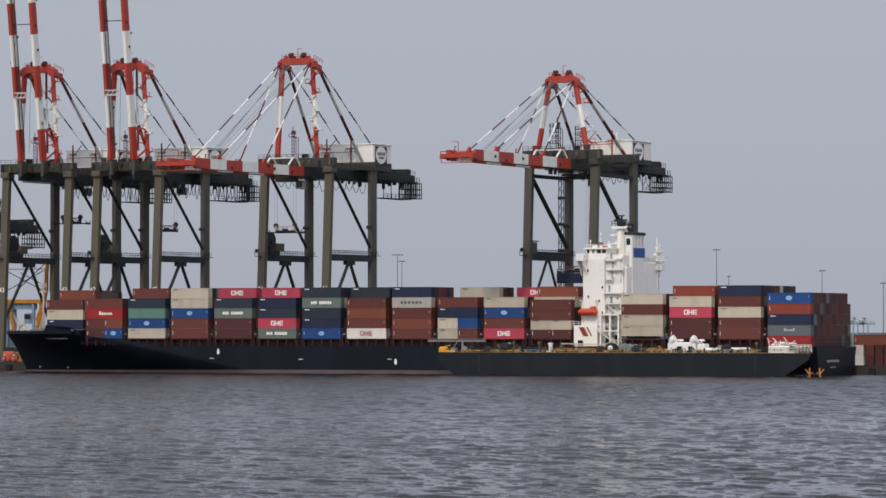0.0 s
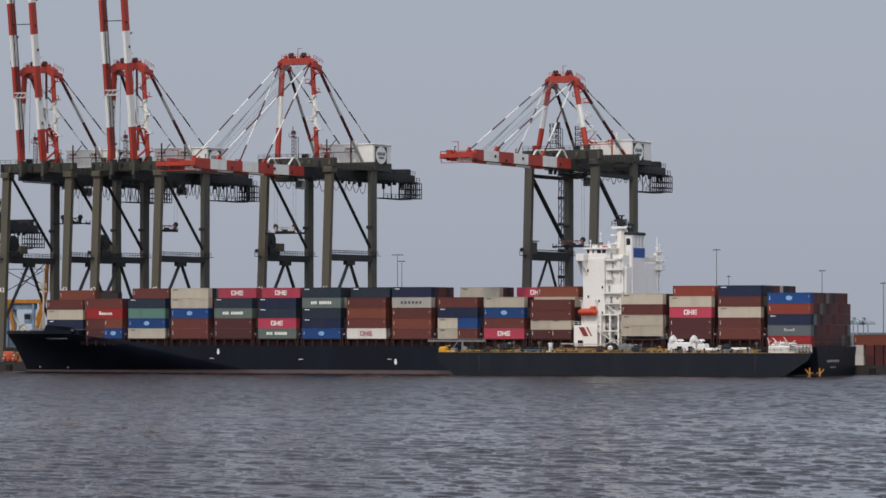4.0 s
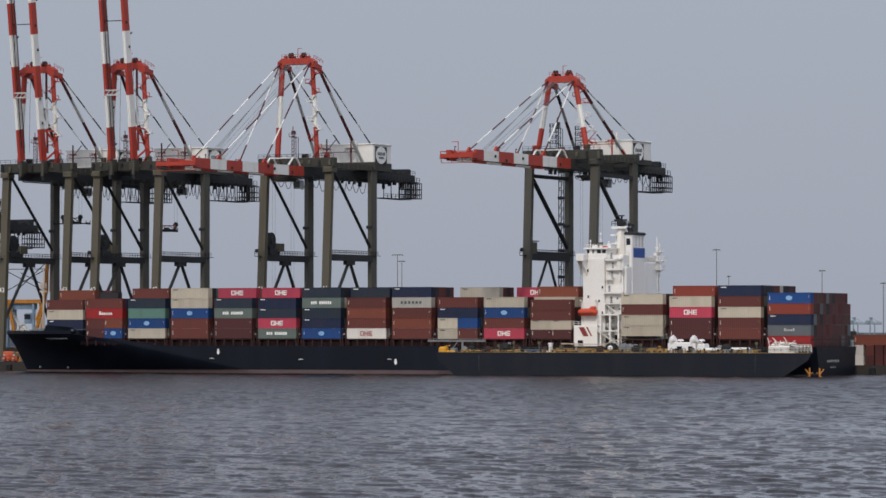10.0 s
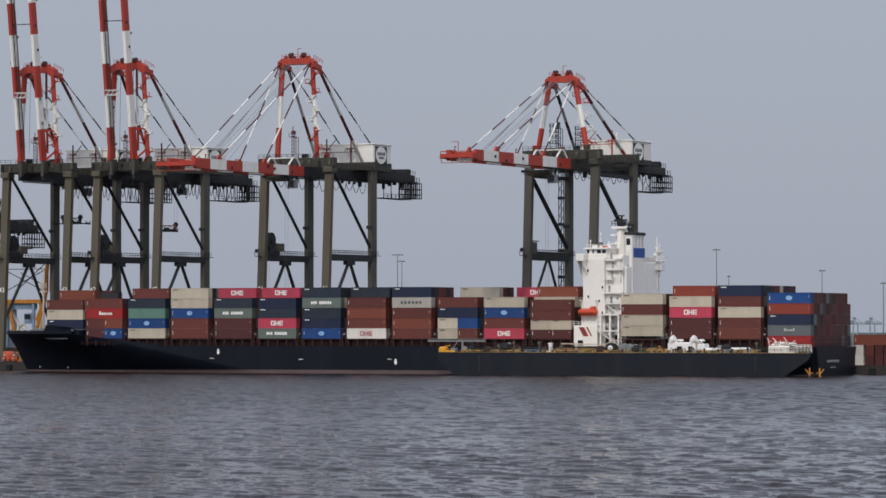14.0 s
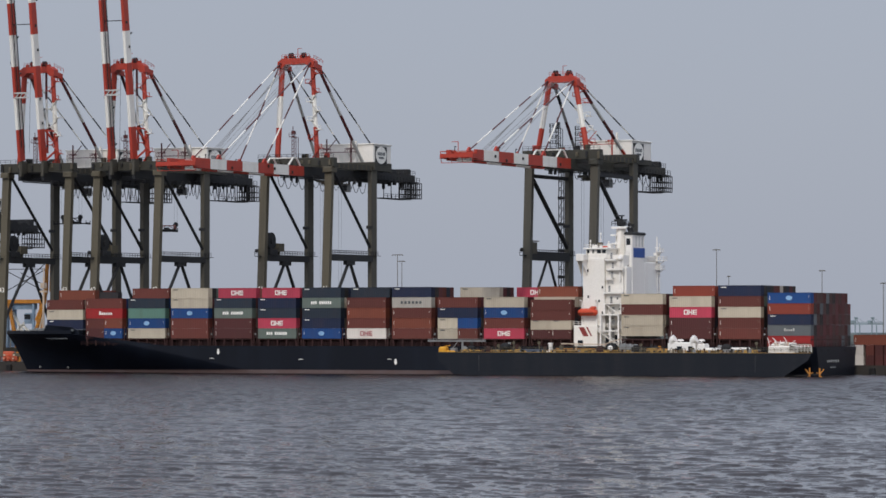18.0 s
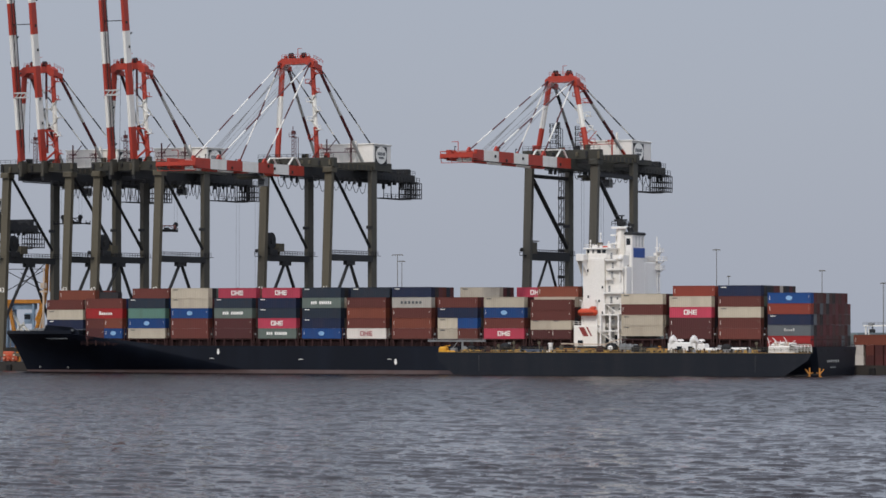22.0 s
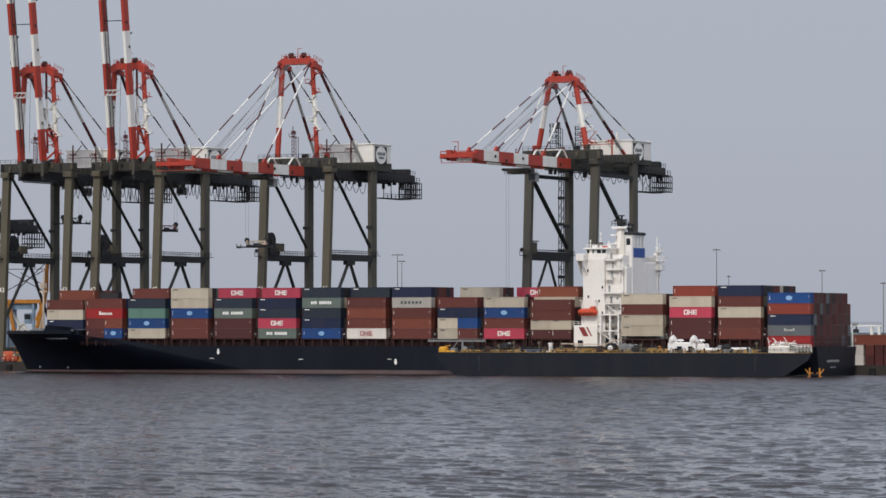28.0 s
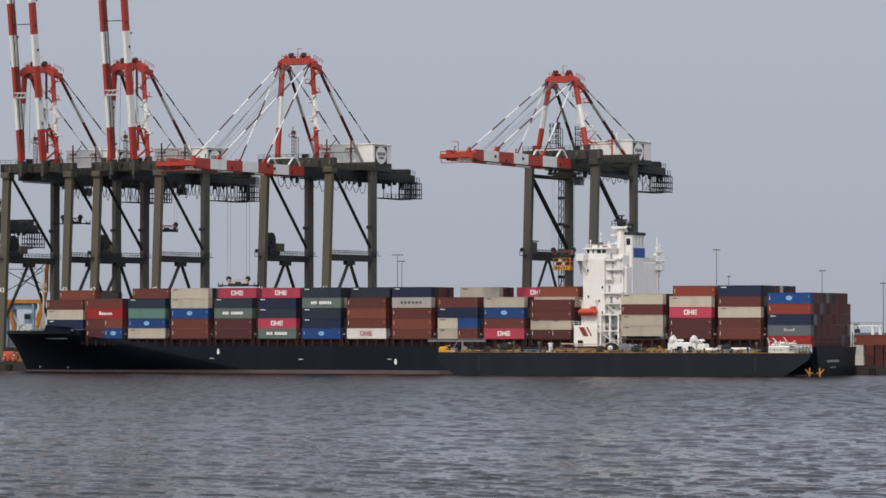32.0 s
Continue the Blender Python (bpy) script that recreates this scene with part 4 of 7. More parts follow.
# ---------------------------------------------------------------- bunker barge
def barge():
    b = thing("bunker_barge", "long low dark grey bunker barge moored alongside the ship", "barge")
    y0, y1, zd = -14.4, -1.2, 6.5
    bm = B()
    prof = [(105.6, zd), (106.4, 4.2), (111.4, 0.0), (115.0, -2.0), (200.0, -2.0), (206.6, 0.0), (213.8, 4.6), (214.8, zd)]
    ra = [bm.verts.new((x, y0, z)) for x, z in prof]
    rb = [bm.verts.new((x - (5.6 if x > 206 else 0), y1, z)) for x, z in prof]
    bm.faces.new(ra[::-1]), bm.faces.new(rb)
    for i in range(len(prof)):
        j = (i + 1) % len(prof)
        bm.faces.new((ra[i], ra[j], rb[j], rb[i]))
    part("barge_hull", bm, M["barge"], b, "dark grey scuffed steel barge hull")
    for z, w in ((6.15, 0.3), (4.0, 0.16), (1.8, 0.14)):
        bm = B()
        box(bm, 108.2 if z < 5 else 106.0, 205 if z < 2 else 211, y0 - 0.06, y0 - 0.004, z, z + w)
        part("rubbing_strake", bm, M["barge"], b)
    for x in (118.5, 199.0):
        bm = B()
        box(bm, x, x + 0.07, y0 - 0.07, y0 - 0.004, 1.4, 5.8)
        part("draught_scale", bm, M["rope"], b, "faint draught scale")
    bm = B()
    box(bm, 106.2, 214.4, y0 + 0.05, y0 + 0.25, zd + 0.004, zd + 0.12)
    part("deck_edge", bm, M["deckedge"], b, "worn ochre painted deck edge bar")
    bm = B()
    box(bm, 107.0, 208.6, y0 + 0.4, y1 - 0.3, zd + 0.004, zd + 0.05)
    part("deck", bm, M["deckedge"], b, "dirty ochre barge deck plating")
    bm = B()
    cbox(bm, 106.0, 108.2, y0 + 0.4, y0 + 3.0, zd + 0.004, zd + 1.5, 0.4)
    cbox(bm, 108.21, 111.0, y0 + 0.6, y0 + 2.4, zd + 0.004, zd + 0.5, 0.2)
    bar(bm, (106.6, y0 + 1.0, zd + 1.4), (109.4, y0 + 1.0, zd + 1.9), 0.2)
    part("bow_locker", bm, M["yellow"], b, "bright yellow locker at the barge end")
    # cargo pipes and hose boom
    for k, (yy, m) in enumerate(((-13.3, "deckedge"), (-12.2, "olive"), (-10.5, "rust"), (-8.8, "ochre"))):
        bm = B()
        bar(bm, (112 + 9 * k, yy, zd + 0.5 + 0.14 * k), (196 - 8 * (k % 2), yy, zd + 0.5 + 0.14 * k), 0.34, None, 10)
        for x in range(113 + 9 * k, 188, 6):
            box(bm, x, x + 0.3, yy - 0.25, yy + 0.25, zd, zd + 0.4 + 0.14 * k)
        part("cargo_pipe", bm, M[m], b)
    bm = B()
    bar(bm, (101.5, -11.0, 9.6), (119.0, -11.0, 9.6), 0.4, 0.4)
    bar(bm, (101.5, -11.0, 10.1), (119.0, -11.0, 10.1), 0.15)
    bar(bm, (112, -11, zd), (112, -11, 9.5), 0.6, None, 8)
    bar(bm, (108.2, -11, zd), (110.5, -11, 9.4), 0.3, None, 6)
    part("hose_boom", bm, M["grey"], b, "pale grey hose boom lying level on its post")
    bm = B()
    bar(bm, (141.6, -11.0, 8.9), (156.4, -11.0, 8.7), 0.26, 0.3)
    bar(bm, (153.6, -11, 8.5), (159.4, -11, 10.4), 0.22)
    bar(bm, (154.6, -11, zd), (154.6, -11, 8.6), 0.4, None, 8)
    bar(bm, (146, -11, zd), (146, -11, 8.8), 0.3, None, 8)
    part("hose_boom", bm, M["spread"], b, "cream hose boom lying level")
    # floating rubber fenders hung along the deck
    for x, r in ((125.6, 1.3), (157.0, 1.35), (190.2, 1.2), (115.4, 0.95)):
        bm = B()
        ball(bm, (x, -12.4, zd + r), r, 1.35, 1.0, 1.0, 16, 10)
        for k in (-0.8, 0, 0.8):
            disc(bm, (x + k * r, -12.4, zd + r), (1, 0, 0), r * (1.03 if k == 0 else 0.84), 0.16, 16)
        part("rubber_fender", bm, M["black"], b, "fat black rubber fender in chain bands")
    bm = B()
    ball(bm, (157.2, -13.85, zd + 1.25), 0.78, 1.0, 0.3, 0.9)
    part("fender_end", bm, M["white"], b)
    bm = B()
    cbox(bm, 138.9, 139.8, -13.5, -12.6, zd + 0.44, zd + 2.2, 0.1)
    cbox(bm, 138.75, 139.95, -13.65, -12.45, zd + 2.2, zd + 2.6, 0.12)
    part("vent_post", bm, M["white"], b, "white capped vent post")
    bm = B()
    for k in range(3):
        disc(bm, (160.6 + 1.7 * k, -12.6, zd + 1.5), (0, 1, 0), 1.05 - 0.12 * k, 1.4, 16)
    box(bm, 159.6, 165.2, -13.1, -11.9, zd + 0.004, zd + 0.6)
    part("hose_reel", bm, M["grey"], b, "dull grey hose reels")
    # small gear on deck
    for x, w, h, m in ((109.5, 1.5, 1.2, "grey"), (113.5, 2.0, 0.9, "deckedge"), (120.0, 1.6, 1.3, "rust"), (129.0, 3.0, 0.9, "deckedge"), (130.4, 6.6, 0.95, "tarp"), (138.2, 2.2, 0.45, "white"),
                       (148.5, 2.6, 1.0, "deckedge"), (153.0, 2.0, 1.4, "rust"), (163.2, 2.4, 1.6, "dark"), (165.5, 1.6, 1.1, "olive"), (168.0, 2.0, 1.2, "deckedge"), (171.2, 2.4, 0.9, "deckedge"), (180.0, 1.4, 1.4, "olive"),
                       (189.5, 3.2, 1.0, "grey"), (195.0, 2.2, 1.1, "grey"), (197.4, 1.5, 0.8, "deckedge")):
        bm = B()
        cbox(bm, x, x + w, -13.6, -11.9, zd + 0.004, zd + h, 0.12)
        if h > 1.2:
            cbox(bm, x + w * 0.2, x + w * 0.7, -13.4, -12.2, zd + h - 0.01, zd + h + 0.45, 0.1)
        part("deck_gear", bm, M[m], b)
    rg = random.Random(21)
    for k in range(46):
        x = rg.uniform(112, 170) if k < 36 else rg.uniform(183, 200)
        yy, w, h = rg.uniform(-12, -6), rg.uniform(0.5, 2.2), rg.uniform(0.7, 2.0)
        m = rg.choice(("dark", "olive", "dark", "rust", "grey", "ochre"))
        bm = B()
        if k % 3 == 0:
            bar(bm, (x, yy, zd), (x, yy, zd + h * 1.4), 0.3, None, 8)
            disc(bm, (x, yy - 0.3, zd + h * 1.4), (0, 1, 0), 0.45, 0.2, 12)
            part("valve", bm, M[m], b)
        elif k % 3 == 1:
            bar(bm, (x, yy, zd + 0.5), (x + w * 2, yy, zd + 0.5 + 0.2 * h), 0.3, None, 8)
            bar(bm, (x + 0.2, yy, zd), (x + 0.2, yy, zd + 0.6), 0.25)
            part("pipe_run", bm, M[m], b)
        else:
            cbox(bm, x, x + w, yy, yy + 1.2, zd + 0.05, zd + h, 0.1)
            cbox(bm, x + 0.1, x + w * 0.5, yy + 0.2, yy + 0.9, zd + h, zd + h + 0.3, 0.05)
            part("deck_locker", bm, M[m], b)
    # valves, hose saddles and drip trays crowded along the deck edge
    for k in range(88):
        x = 112.5 + k * 1.0 + rg.uniform(-0.4, 0.4)
        w, h = rg.uniform(0.3, 0.9), rg.uniform(0.2, 0.75) + (0.4 if 172 < x < 198 else 0)
        m = rg.choice(("dark", "dark", "rust", "olive", "olive", "deckedge", "barge", "grey", "rust"))
        bm = B()
        if k % 4 == 0:
            bar(bm, (x, -13.95, zd), (x, -13.95, zd + h), 0.2, None, 8)
            disc(bm, (x, -14.0, zd + h), (0, 1, 0), 0.32, 0.14, 12)
        elif k % 4 == 2:
            tube(bm, [(x, -13.9, zd), (x, -13.9, zd + h), (x + 0.3, -13.9, zd + h + 0.25), (x + 0.8, -13.9, zd + h), (x + 0.8, -13.9, zd)], 0.2, 8)
        else:
            cbox(bm, x, x + w, -14.1, -13.65, zd + 0.004, zd + h, 0.06)
        part("edge_fitting", bm, M[m], b)
    # white twin cowls and deckhouse, set down in the deck trunk
    zh = zd - 0.75
    bm = B()
    cbox(bm, 173.6, 181.6, -13.4, -7.0, zh, zh + 3.6, 0.3)
    dh = part("deckhouse", bm, M["white"], b, "low white deckhouse with two rounded cowls")
    for x in (173.8, 179.8):
        bm = B()
        tube(bm, [(x + 0.9, -12.7, zh), (x + 0.9, -12.7, zh + 2.9)], 1.3, 12)
        prev = None
        for k in range(7):                  # hood turned over towards the stern
            t = k / 6
            c0 = Vector((x + 0.7 + 1.1 * t * t, -12.7, zh + 2.9 + 1.7 * math.sin(t * 1.3)))
            tilt = t * radians(62)
            rr = 0.66 + 0.5 * math.sin(t * 1.5)
            ring = [bm.verts.new(c0 + Vector((math.cos(tilt) * math.cos(q) * rr, math.sin(q) * rr, -math.sin(tilt) * math.cos(q) * rr))) for q in [2 * math.pi * i / 14 for i in range(14)]]
            if prev:
                for i in range(14):
                    bm.faces.new((prev[i], prev[(i + 1) % 14], ring[(i + 1) % 14], ring[i])).smooth = True
            else:
                bm.faces.new(ring[::-1])
            prev = ring
        bm.faces.new(prev)
        part("cowl", bm, M["white"], dh)
        bm = B()
        bar(bm, (x + 3.3, -12.6, zh + 3.5), (x + 3.3, -12.6, zh + 3.95), 0.5, None, 8)
        bar(bm, (x + 3.3, -12.6, zh + 3.9), (x + 3.3, -12.6, zh + 4.4), 1.9, None, 12, taper=0.75)
        part("dome", bm, M["white"], dh)
    for x, w in ((176.3, 1.5), (179.6, 1.2)):
        bm = B()
        box(bm, x, x + w, -13.46, -13.41, zh + 0.1, zh + 2.5)
        part("doorway", bm, M["glass"], dh)
    bm = B()
    cbox(bm, 181.7, 187.6, -13.0, -9.5, zh + 1.5, zh + 2.1, 0.2)
    cbox(bm, 181.8, 184.2, -13.0, -9.5, zh + 2.1, zh + 3.2, 0.3)
    cbox(bm, 191.0, 196.2, -13.0, -9.5, zh + 1.6, zh + 2.2, 0.2)
    for x in (183, 187, 191.6, 195.8):
        box(bm, x - 0.12, x + 0.12, -11.6, -11.3, zh, zh + 1.6)
    part("canopy", bm, M["white"], b, "flat white deck canopies on posts")
    # machinery at the far end
    bm = B()
    cbox(bm, 202.3, 210.0, -13.5, -8.0, zd, zd + 1.9, 0.25)
    mc = part("machinery_house", bm, M["cream"], b, "cream machinery house with winches and rails")
    for (xa, za), (xb, zb), w in (((203.4, 4.0), (206.2, 1.8), 0.16), ((208.0, 1.8), (206.6, 4.2), 0.16), ((209.8, 3.4), (207.8, 1.8), 0.14), ((204.6, 1.8), (204.2, 3.2), 0.3), ((205.6, 1.8), (205.9, 2.9), 0.4)):
        bm = B()
        bar(bm, (xa, -13, zd + za), (xb, -13, zd + zb), w)
        part("derrick", bm, M["cream"], mc)
    for x, z, r in ((203.6, 2.2, 0.4), (206.4, 2.6, 0.45), (208.6, 2.2, 0.5), (209.6, 2.0, 0.6), (211.2, 1.6, 0.4)):
        bm = B()
        ball(bm, (x, -13.2, zd + z), r, 1.2, 1, 0.9)
        part("winch", bm, M["cream"], mc)
    rg2 = random.Random(8)
    for k in range(22):
        x, w, h = 202.6 + 0.5 * k, rg2.uniform(0.3, 0.9), rg2.uniform(0.4, 1.3)
        z = zd + (1.9 if x < 209.5 else 0.05)
        bm = B()
        if k % 3 == 0:
            bar(bm, (x, -13.0, z), (x + rg2.uniform(-0.8, 0.8), -13.0, z + 1.7 * h), 0.16)
            bar(bm, (x - 0.4, -13.0, z + h), (x + 0.5, -13.0, z + h), 0.14)
            part("davit_arm", bm, M["cream"], mc)
        else:
            cbox(bm, x, x + w, -13.3, -12.4, z + 0.004, z + h, 0.08)
            part("winch_box", bm, M[rg2.choice(("cream", "white", "cream", "spread", "grey"))], mc)
    bm = B()
    rail(bm, (209.9, -13.95, zd + 0.3), (214.6, -13.95, zd + 0.3), 1.9, 0.9, 0.14, 4)
    part("stern_rail", bm, M["cream"], b, "cream painted stern rail")
    bm = B()
    rail(bm, (208.6, -13.9, zd + 0.4), (213.9, -13.9, zd + 0.4), 2.0, 1.2, 0.16, 3)
    rail(bm, (198.5, -14.1, zd + 0.4), (213.9, -14.1, zd + 0.4), 1.0, 1.8, 0.09, 2)
    rail(bm, (120.0, -14.1, zd + 0.4), (172.9, -14.1, zd + 0.4), 1.0, 2.2, 0.08, 2)
    part("barge_rail", bm, M["olive"], b)
    bm = B()
    box(bm, 210.8, 213.2, -13.5, -9, zd + 0.005, zd + 1.5)
    part("deck_gear", bm, M["olive"], b)
    # yellow forked posts at the raked end
    for x, d in ((213.6, -1), (216.4, 1)):
        bm = B()
        bar(bm, (x, -12.5, -0.6), (x, -12.5, 2.6), 0.32)
        bar(bm, (x, -12.5, 0.9), (x + d * 1.2, -12.5, 2.3), 0.24)
        bar(bm, (x, -12.5, 0.5), (x + d * 1.0, -12.5, 0.1), 0.2)
        bar(bm, (x, -12.5, 1.3), (x - d * 0.9, -12.5, 1.3), 0.2)
        part("rudder_post", bm, M["ochre"], b, "ochre-yellow forked steel post")
    bm = B()
    bar(bm, (212.6, -12.5, 0.9), (216.4, -12.5, 0.9), 0.3)
    bar(bm, (206.5, -12.2, 0.6), (213.2, -12.2, 0.6), 0.35)
    part("rudder_beam", bm, M["dark"], b)


barge()


# ---------------------------------------------------------------- ship-to-shore cranes
RAIL_W, GAUGE = 38.0, 30.5


def crane(xc, number, raised=None, seg=9.9, zg=57.8, apex=92.0, spread=(6.6, 5.0), half=10.5, portal=34.0, lat=True, house=(33.5, 45.5, -9.0, 9.6, 63.2, 68.6), reel=True, lift=False, tail=73.0, L=66.0, stays=(51.5, 24.0), tip=6.2, label=""):
    """a quay crane: rails along x, boom out over the water (-y), tail over the yard"""
    c = thing("container_crane", label, "crane", "quay cranes", at=(xc, RAIL_W, QZ))
    q = -QZ
    zg, apex, portal = zg + q, apex + q, portal + q
    zt = zg + 2.9                       # top of the girders
    legtop = zt - 0.1
    # legs and bogies
    for s in (-1, 1):
        bm = B()
        bar(bm, (s * half, -1.3, 1.9), (s * half, 2.1, legtop), 2.3, 1.7)
        leg = part("waterside_leg", bm, M["olive"] if lat else M["slate"], c, "olive-grey box-section leg")
        if number:
            letters(number, 2.1, M["mark"], "crane_number", leg, pose(s * half - 1.1, -2.22 + (21.5 / legtop) * 3.4, 21.5, 90 - 3.3, 0, 0), "white painted crane number")
        # landside leg: the shade on its visible side is put into the colour
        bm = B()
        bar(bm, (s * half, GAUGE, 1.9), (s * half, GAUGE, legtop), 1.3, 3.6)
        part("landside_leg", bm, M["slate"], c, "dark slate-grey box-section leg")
        for v in (-1.2, GAUGE):
            for dx in (-3.4, 3.4):
                bm = B()
                cbox(bm, s * half + dx - 2.6, s * half + dx + 2.6, v - 0.7, v + 0.7, 0.55, 2.1, 0.25)
                bogie = part("bogie", bm, M["bogie"], c, "orange wheeled bogie")
                for w in (-1.7, 0.0, 1.7):
                    bm = B()
                    disc(bm, (s * half + dx + w, v, 0.5), (0, 1, 0), 0.5, 0.5, 14)
                    part("wheel", bm, M["dark"], bogie)
                    bm = B()
                    disc(bm, (s * half + dx + w, v - 0.9, 1.3), (0, 1, 0), 0.62, 0.36, 14)
                    disc(bm, (s * half + dx + w, v - 1.2, 1.3), (0, 1, 0), 0.3, 0.36, 10)
                    part("drive_motor", bm, M["bogie"], bogie)
                    bm = B()
                    disc(bm, (s * half + dx + w, v - 1.41, 1.3), (0, 1, 0), 0.24, 0.06, 10)
                    cbox(bm, s * half + dx + w - 0.3, s * half + dx + w + 0.3, v - 1.1, v - 0.72, 2.12, 2.6, 0.08)
                    part("motor_cover", bm, M["spread"] if w else M["orange"], bogie)
            bm = B()
            cbox(bm, s * half - 4.6, s * half + 4.6, v - 0.8, v + 0.8, 2.11, 3.5, 0.4)
            part("equaliser_beam", bm, M["bogie"], c)
        # side frame: portal beam, V braces, long diagonal
        bm = B()
        wv = 2.3 * portal / legtop
        box(bm, s * half - 0.75, s * half + 0.75, wv + 0.6, GAUGE - 1.0, portal - 0.95, portal + (0.95 if lat else 1.6))
        pb = part("portal_beam", bm, M["dark"], c, "dark box portal beam with handrails")
        bm = B()
        rail(bm, (s * half - 0.7, wv + 1, portal + 0.95), (s * half - 0.7, GAUGE - 1.2, portal + 0.95), 1.2, 1.6, 0.1)
        rail(bm, (s * half + 0.7, wv + 1, portal + 0.95), (s * half + 0.7, GAUGE + 2.5, portal + 0.95), 1.2, 1.6, 0.1)
        box(bm, s * half - 0.9, s * half + 1.4, GAUGE - 1.0, GAUGE + 3.0, portal + 0.8, portal + 0.95)
        part("handrail", bm, M["dark"], pb)
        if lat:
            bm = B()
            box(bm, s * half - 0.6, s * half + 0.6, 12.2, 17.8, portal - 2.1, portal - 0.955)
            part("brace_gusset", bm, M["dark"], c)
        for a, b in (((14.2, portal - (1.8 if lat else 0.9)), (1.2, 16.0 + q)), ((15.8, portal - (1.8 if lat else 0.9)), (GAUGE + 0.4, 10.0 + q))):
            bm = B()
            bar(bm, (s * half, a[0], a[1]), (s * half, b[0], b[1]), 1.0 if lat else 0.8, None, 8)
            part("brace", bm, M["dark"], c)
        bm = B()
        drop = 0.0 if lat else 4.4
        bar(bm, (s * half, 4.6, legtop - 1.2 - drop), (s * half, GAUGE + 0.2, portal + 1.8), 0.95 if lat else 1.3, None, 8)
        if not lat:
            box(bm, s * half - 0.55, s * half + 0.55, 4.0, GAUGE - 1.7, legtop - 4.9, legtop - 3.9)
        part("diagonal_brace", bm, M["dark"], c)
        # upper side beam between the leg heads
        bm = B()
        box(bm, s * half - 0.6, s * half + 0.6, 3.4, GAUGE + 1.0, legtop - 0.2, legtop + 1.3)
        part("upper_side_beam", bm, M["moss"], c)
        bm = B()
        bar(bm, (s * half, 0.8, 4.0), (s * half, GAUGE - 1.9, 4.0), 0.9, 1.3)
        part("sill_beam", bm, M["olive"], c)
    for v in (-1.2, GAUGE):
        bm = B()
        box(bm, -half + 4.45, half - 4.45, v - 0.6, v + 0.6, 1.95, 3.0)
        part("sill_beam", bm, M["olive"], c)
    # head beams across
    bm = B()
    cbox(bm, -half - 1.9, half + 1.9, 0.9, 3.4, zt + 0.01, zt + 2.7, 0.2)
    hb = part("head_beam", bm, M["moss"], c, "dark olive box head beam across the legs")
    bm = B()
    rail(bm, (-half - 1.8, 1.0, zt + 2.7), (half + 1.8, 1.0, zt + 2.7), 1.1, 1.8, 0.1)
    part("handrail", bm, M["dark"], hb)
    bm = B()
    cbox(bm, -half - 1.4, half + 1.4, GAUGE - 1.2, GAUGE + 1.4, zt + 0.01, zt + 2.4, 0.2)
    part("head_beam", bm, M["moss"], c)
    rg = random.Random(int(xc) + 3)
    for k in range(7):
        x, w, h = rg.uniform(-half - 1, half - 1), rg.uniform(0.6, 2.0), rg.uniform(0.5, 1.5)
        bm = B()
        cbox(bm, x, x + w, 1.2, 2.6, zt + 2.71, zt + 2.7 + h, 0.08)
        part("cabinet", bm, M[rg.choice(("olive", "dark", "grey", "red"))], hb)
    for k in range(8):
        x = -half - 1.2 + k * (2 * half + 2.4) / 7 + rg.uniform(-0.6, 0.6)
        bm = B()
        cbox(bm, x - 0.35, x + 0.35, 0.3, 0.895, zt + rg.uniform(0.0, 1.4), zt + rg.uniform(1.6, 2.5), 0.08)
        part("flange_plate", bm, M["olive"] if k % 3 else M["dark"], hb)
    for s in (-1, 1):
        bm = B()
        cbox(bm, s * half - 1.5, s * half + 1.5, 0.2, 4.2, zt - 1.6, zt - 0.02, 0.3)
        part("leg_knee", bm, M["olive"] if lat else M["moss"], c)
        bm = B()
        for v in range(4, int(GAUGE) - 1, 3):
            box(bm, s * half + 0.62 * s - 0.12, s * half + 0.62 * s + 0.12, v, v + 0.25, legtop - 0.1, legtop + 1.2)
        part("web_stiffener", bm, M["olive"], c)
        for v, z in ((GAUGE, portal * 0.45), (GAUGE, portal + 9)):
            bm = B()
            box(bm, s * half - 1.0, s * half + 1.0, v - 2.2, v - 1.82, z, z + 0.9)
            part("leg_box", bm, M["dark"], c)
    # rope sheaves and cable gear hung under the girders
    for k in range(17):
        v, x = 1.5 + k * 4.1 + rg.uniform(-1, 1), rg.choice((-4.1, 4.1, 4.9))
        if v > tail - 2:
            continue
        h, w = rg.uniform(0.5, 1.7), rg.uniform(0.4, 1.6)
        bm = B()
        cbox(bm, x - 0.35, x + 0.35, v, v + w, zg + 0.2 - h, zg + 0.19, 0.06)
        if k % 2:
            bar(bm, (x, v + w / 2, zg + 0.2 - h), (x, v + w / 2 + 1.6, zg + 0.2), 0.12)
        part("girder_bracket", bm, M["dark"], c)
    bm = B()
    rail(bm, (4.6, GAUGE + 1.6, zt), (4.6, tail, zt), 1.2, 1.7, 0.1)
    rail(bm, (-4.6, -2, zt), (-4.6, GAUGE - 1.5, zt), 1.2, 1.7, 0.1)
    part("girder_rail", bm, M["dark"], c)
    bm = B()
    box(bm, 5.3, 5.6, 2, GAUGE + 8, zg - 0.5, zg - 0.2)
    box(bm, -5.6, -5.3, 2, GAUGE + 8, zg - 0.1, zg + 0.2)
    for v in range(3, int(GAUGE) + 8, 4):
        bar(bm, (5.45, v, zg - 0.3), (4.4, v, zg + 0.6), 0.14)
    part("cable_tray", bm, M["dark"], c)
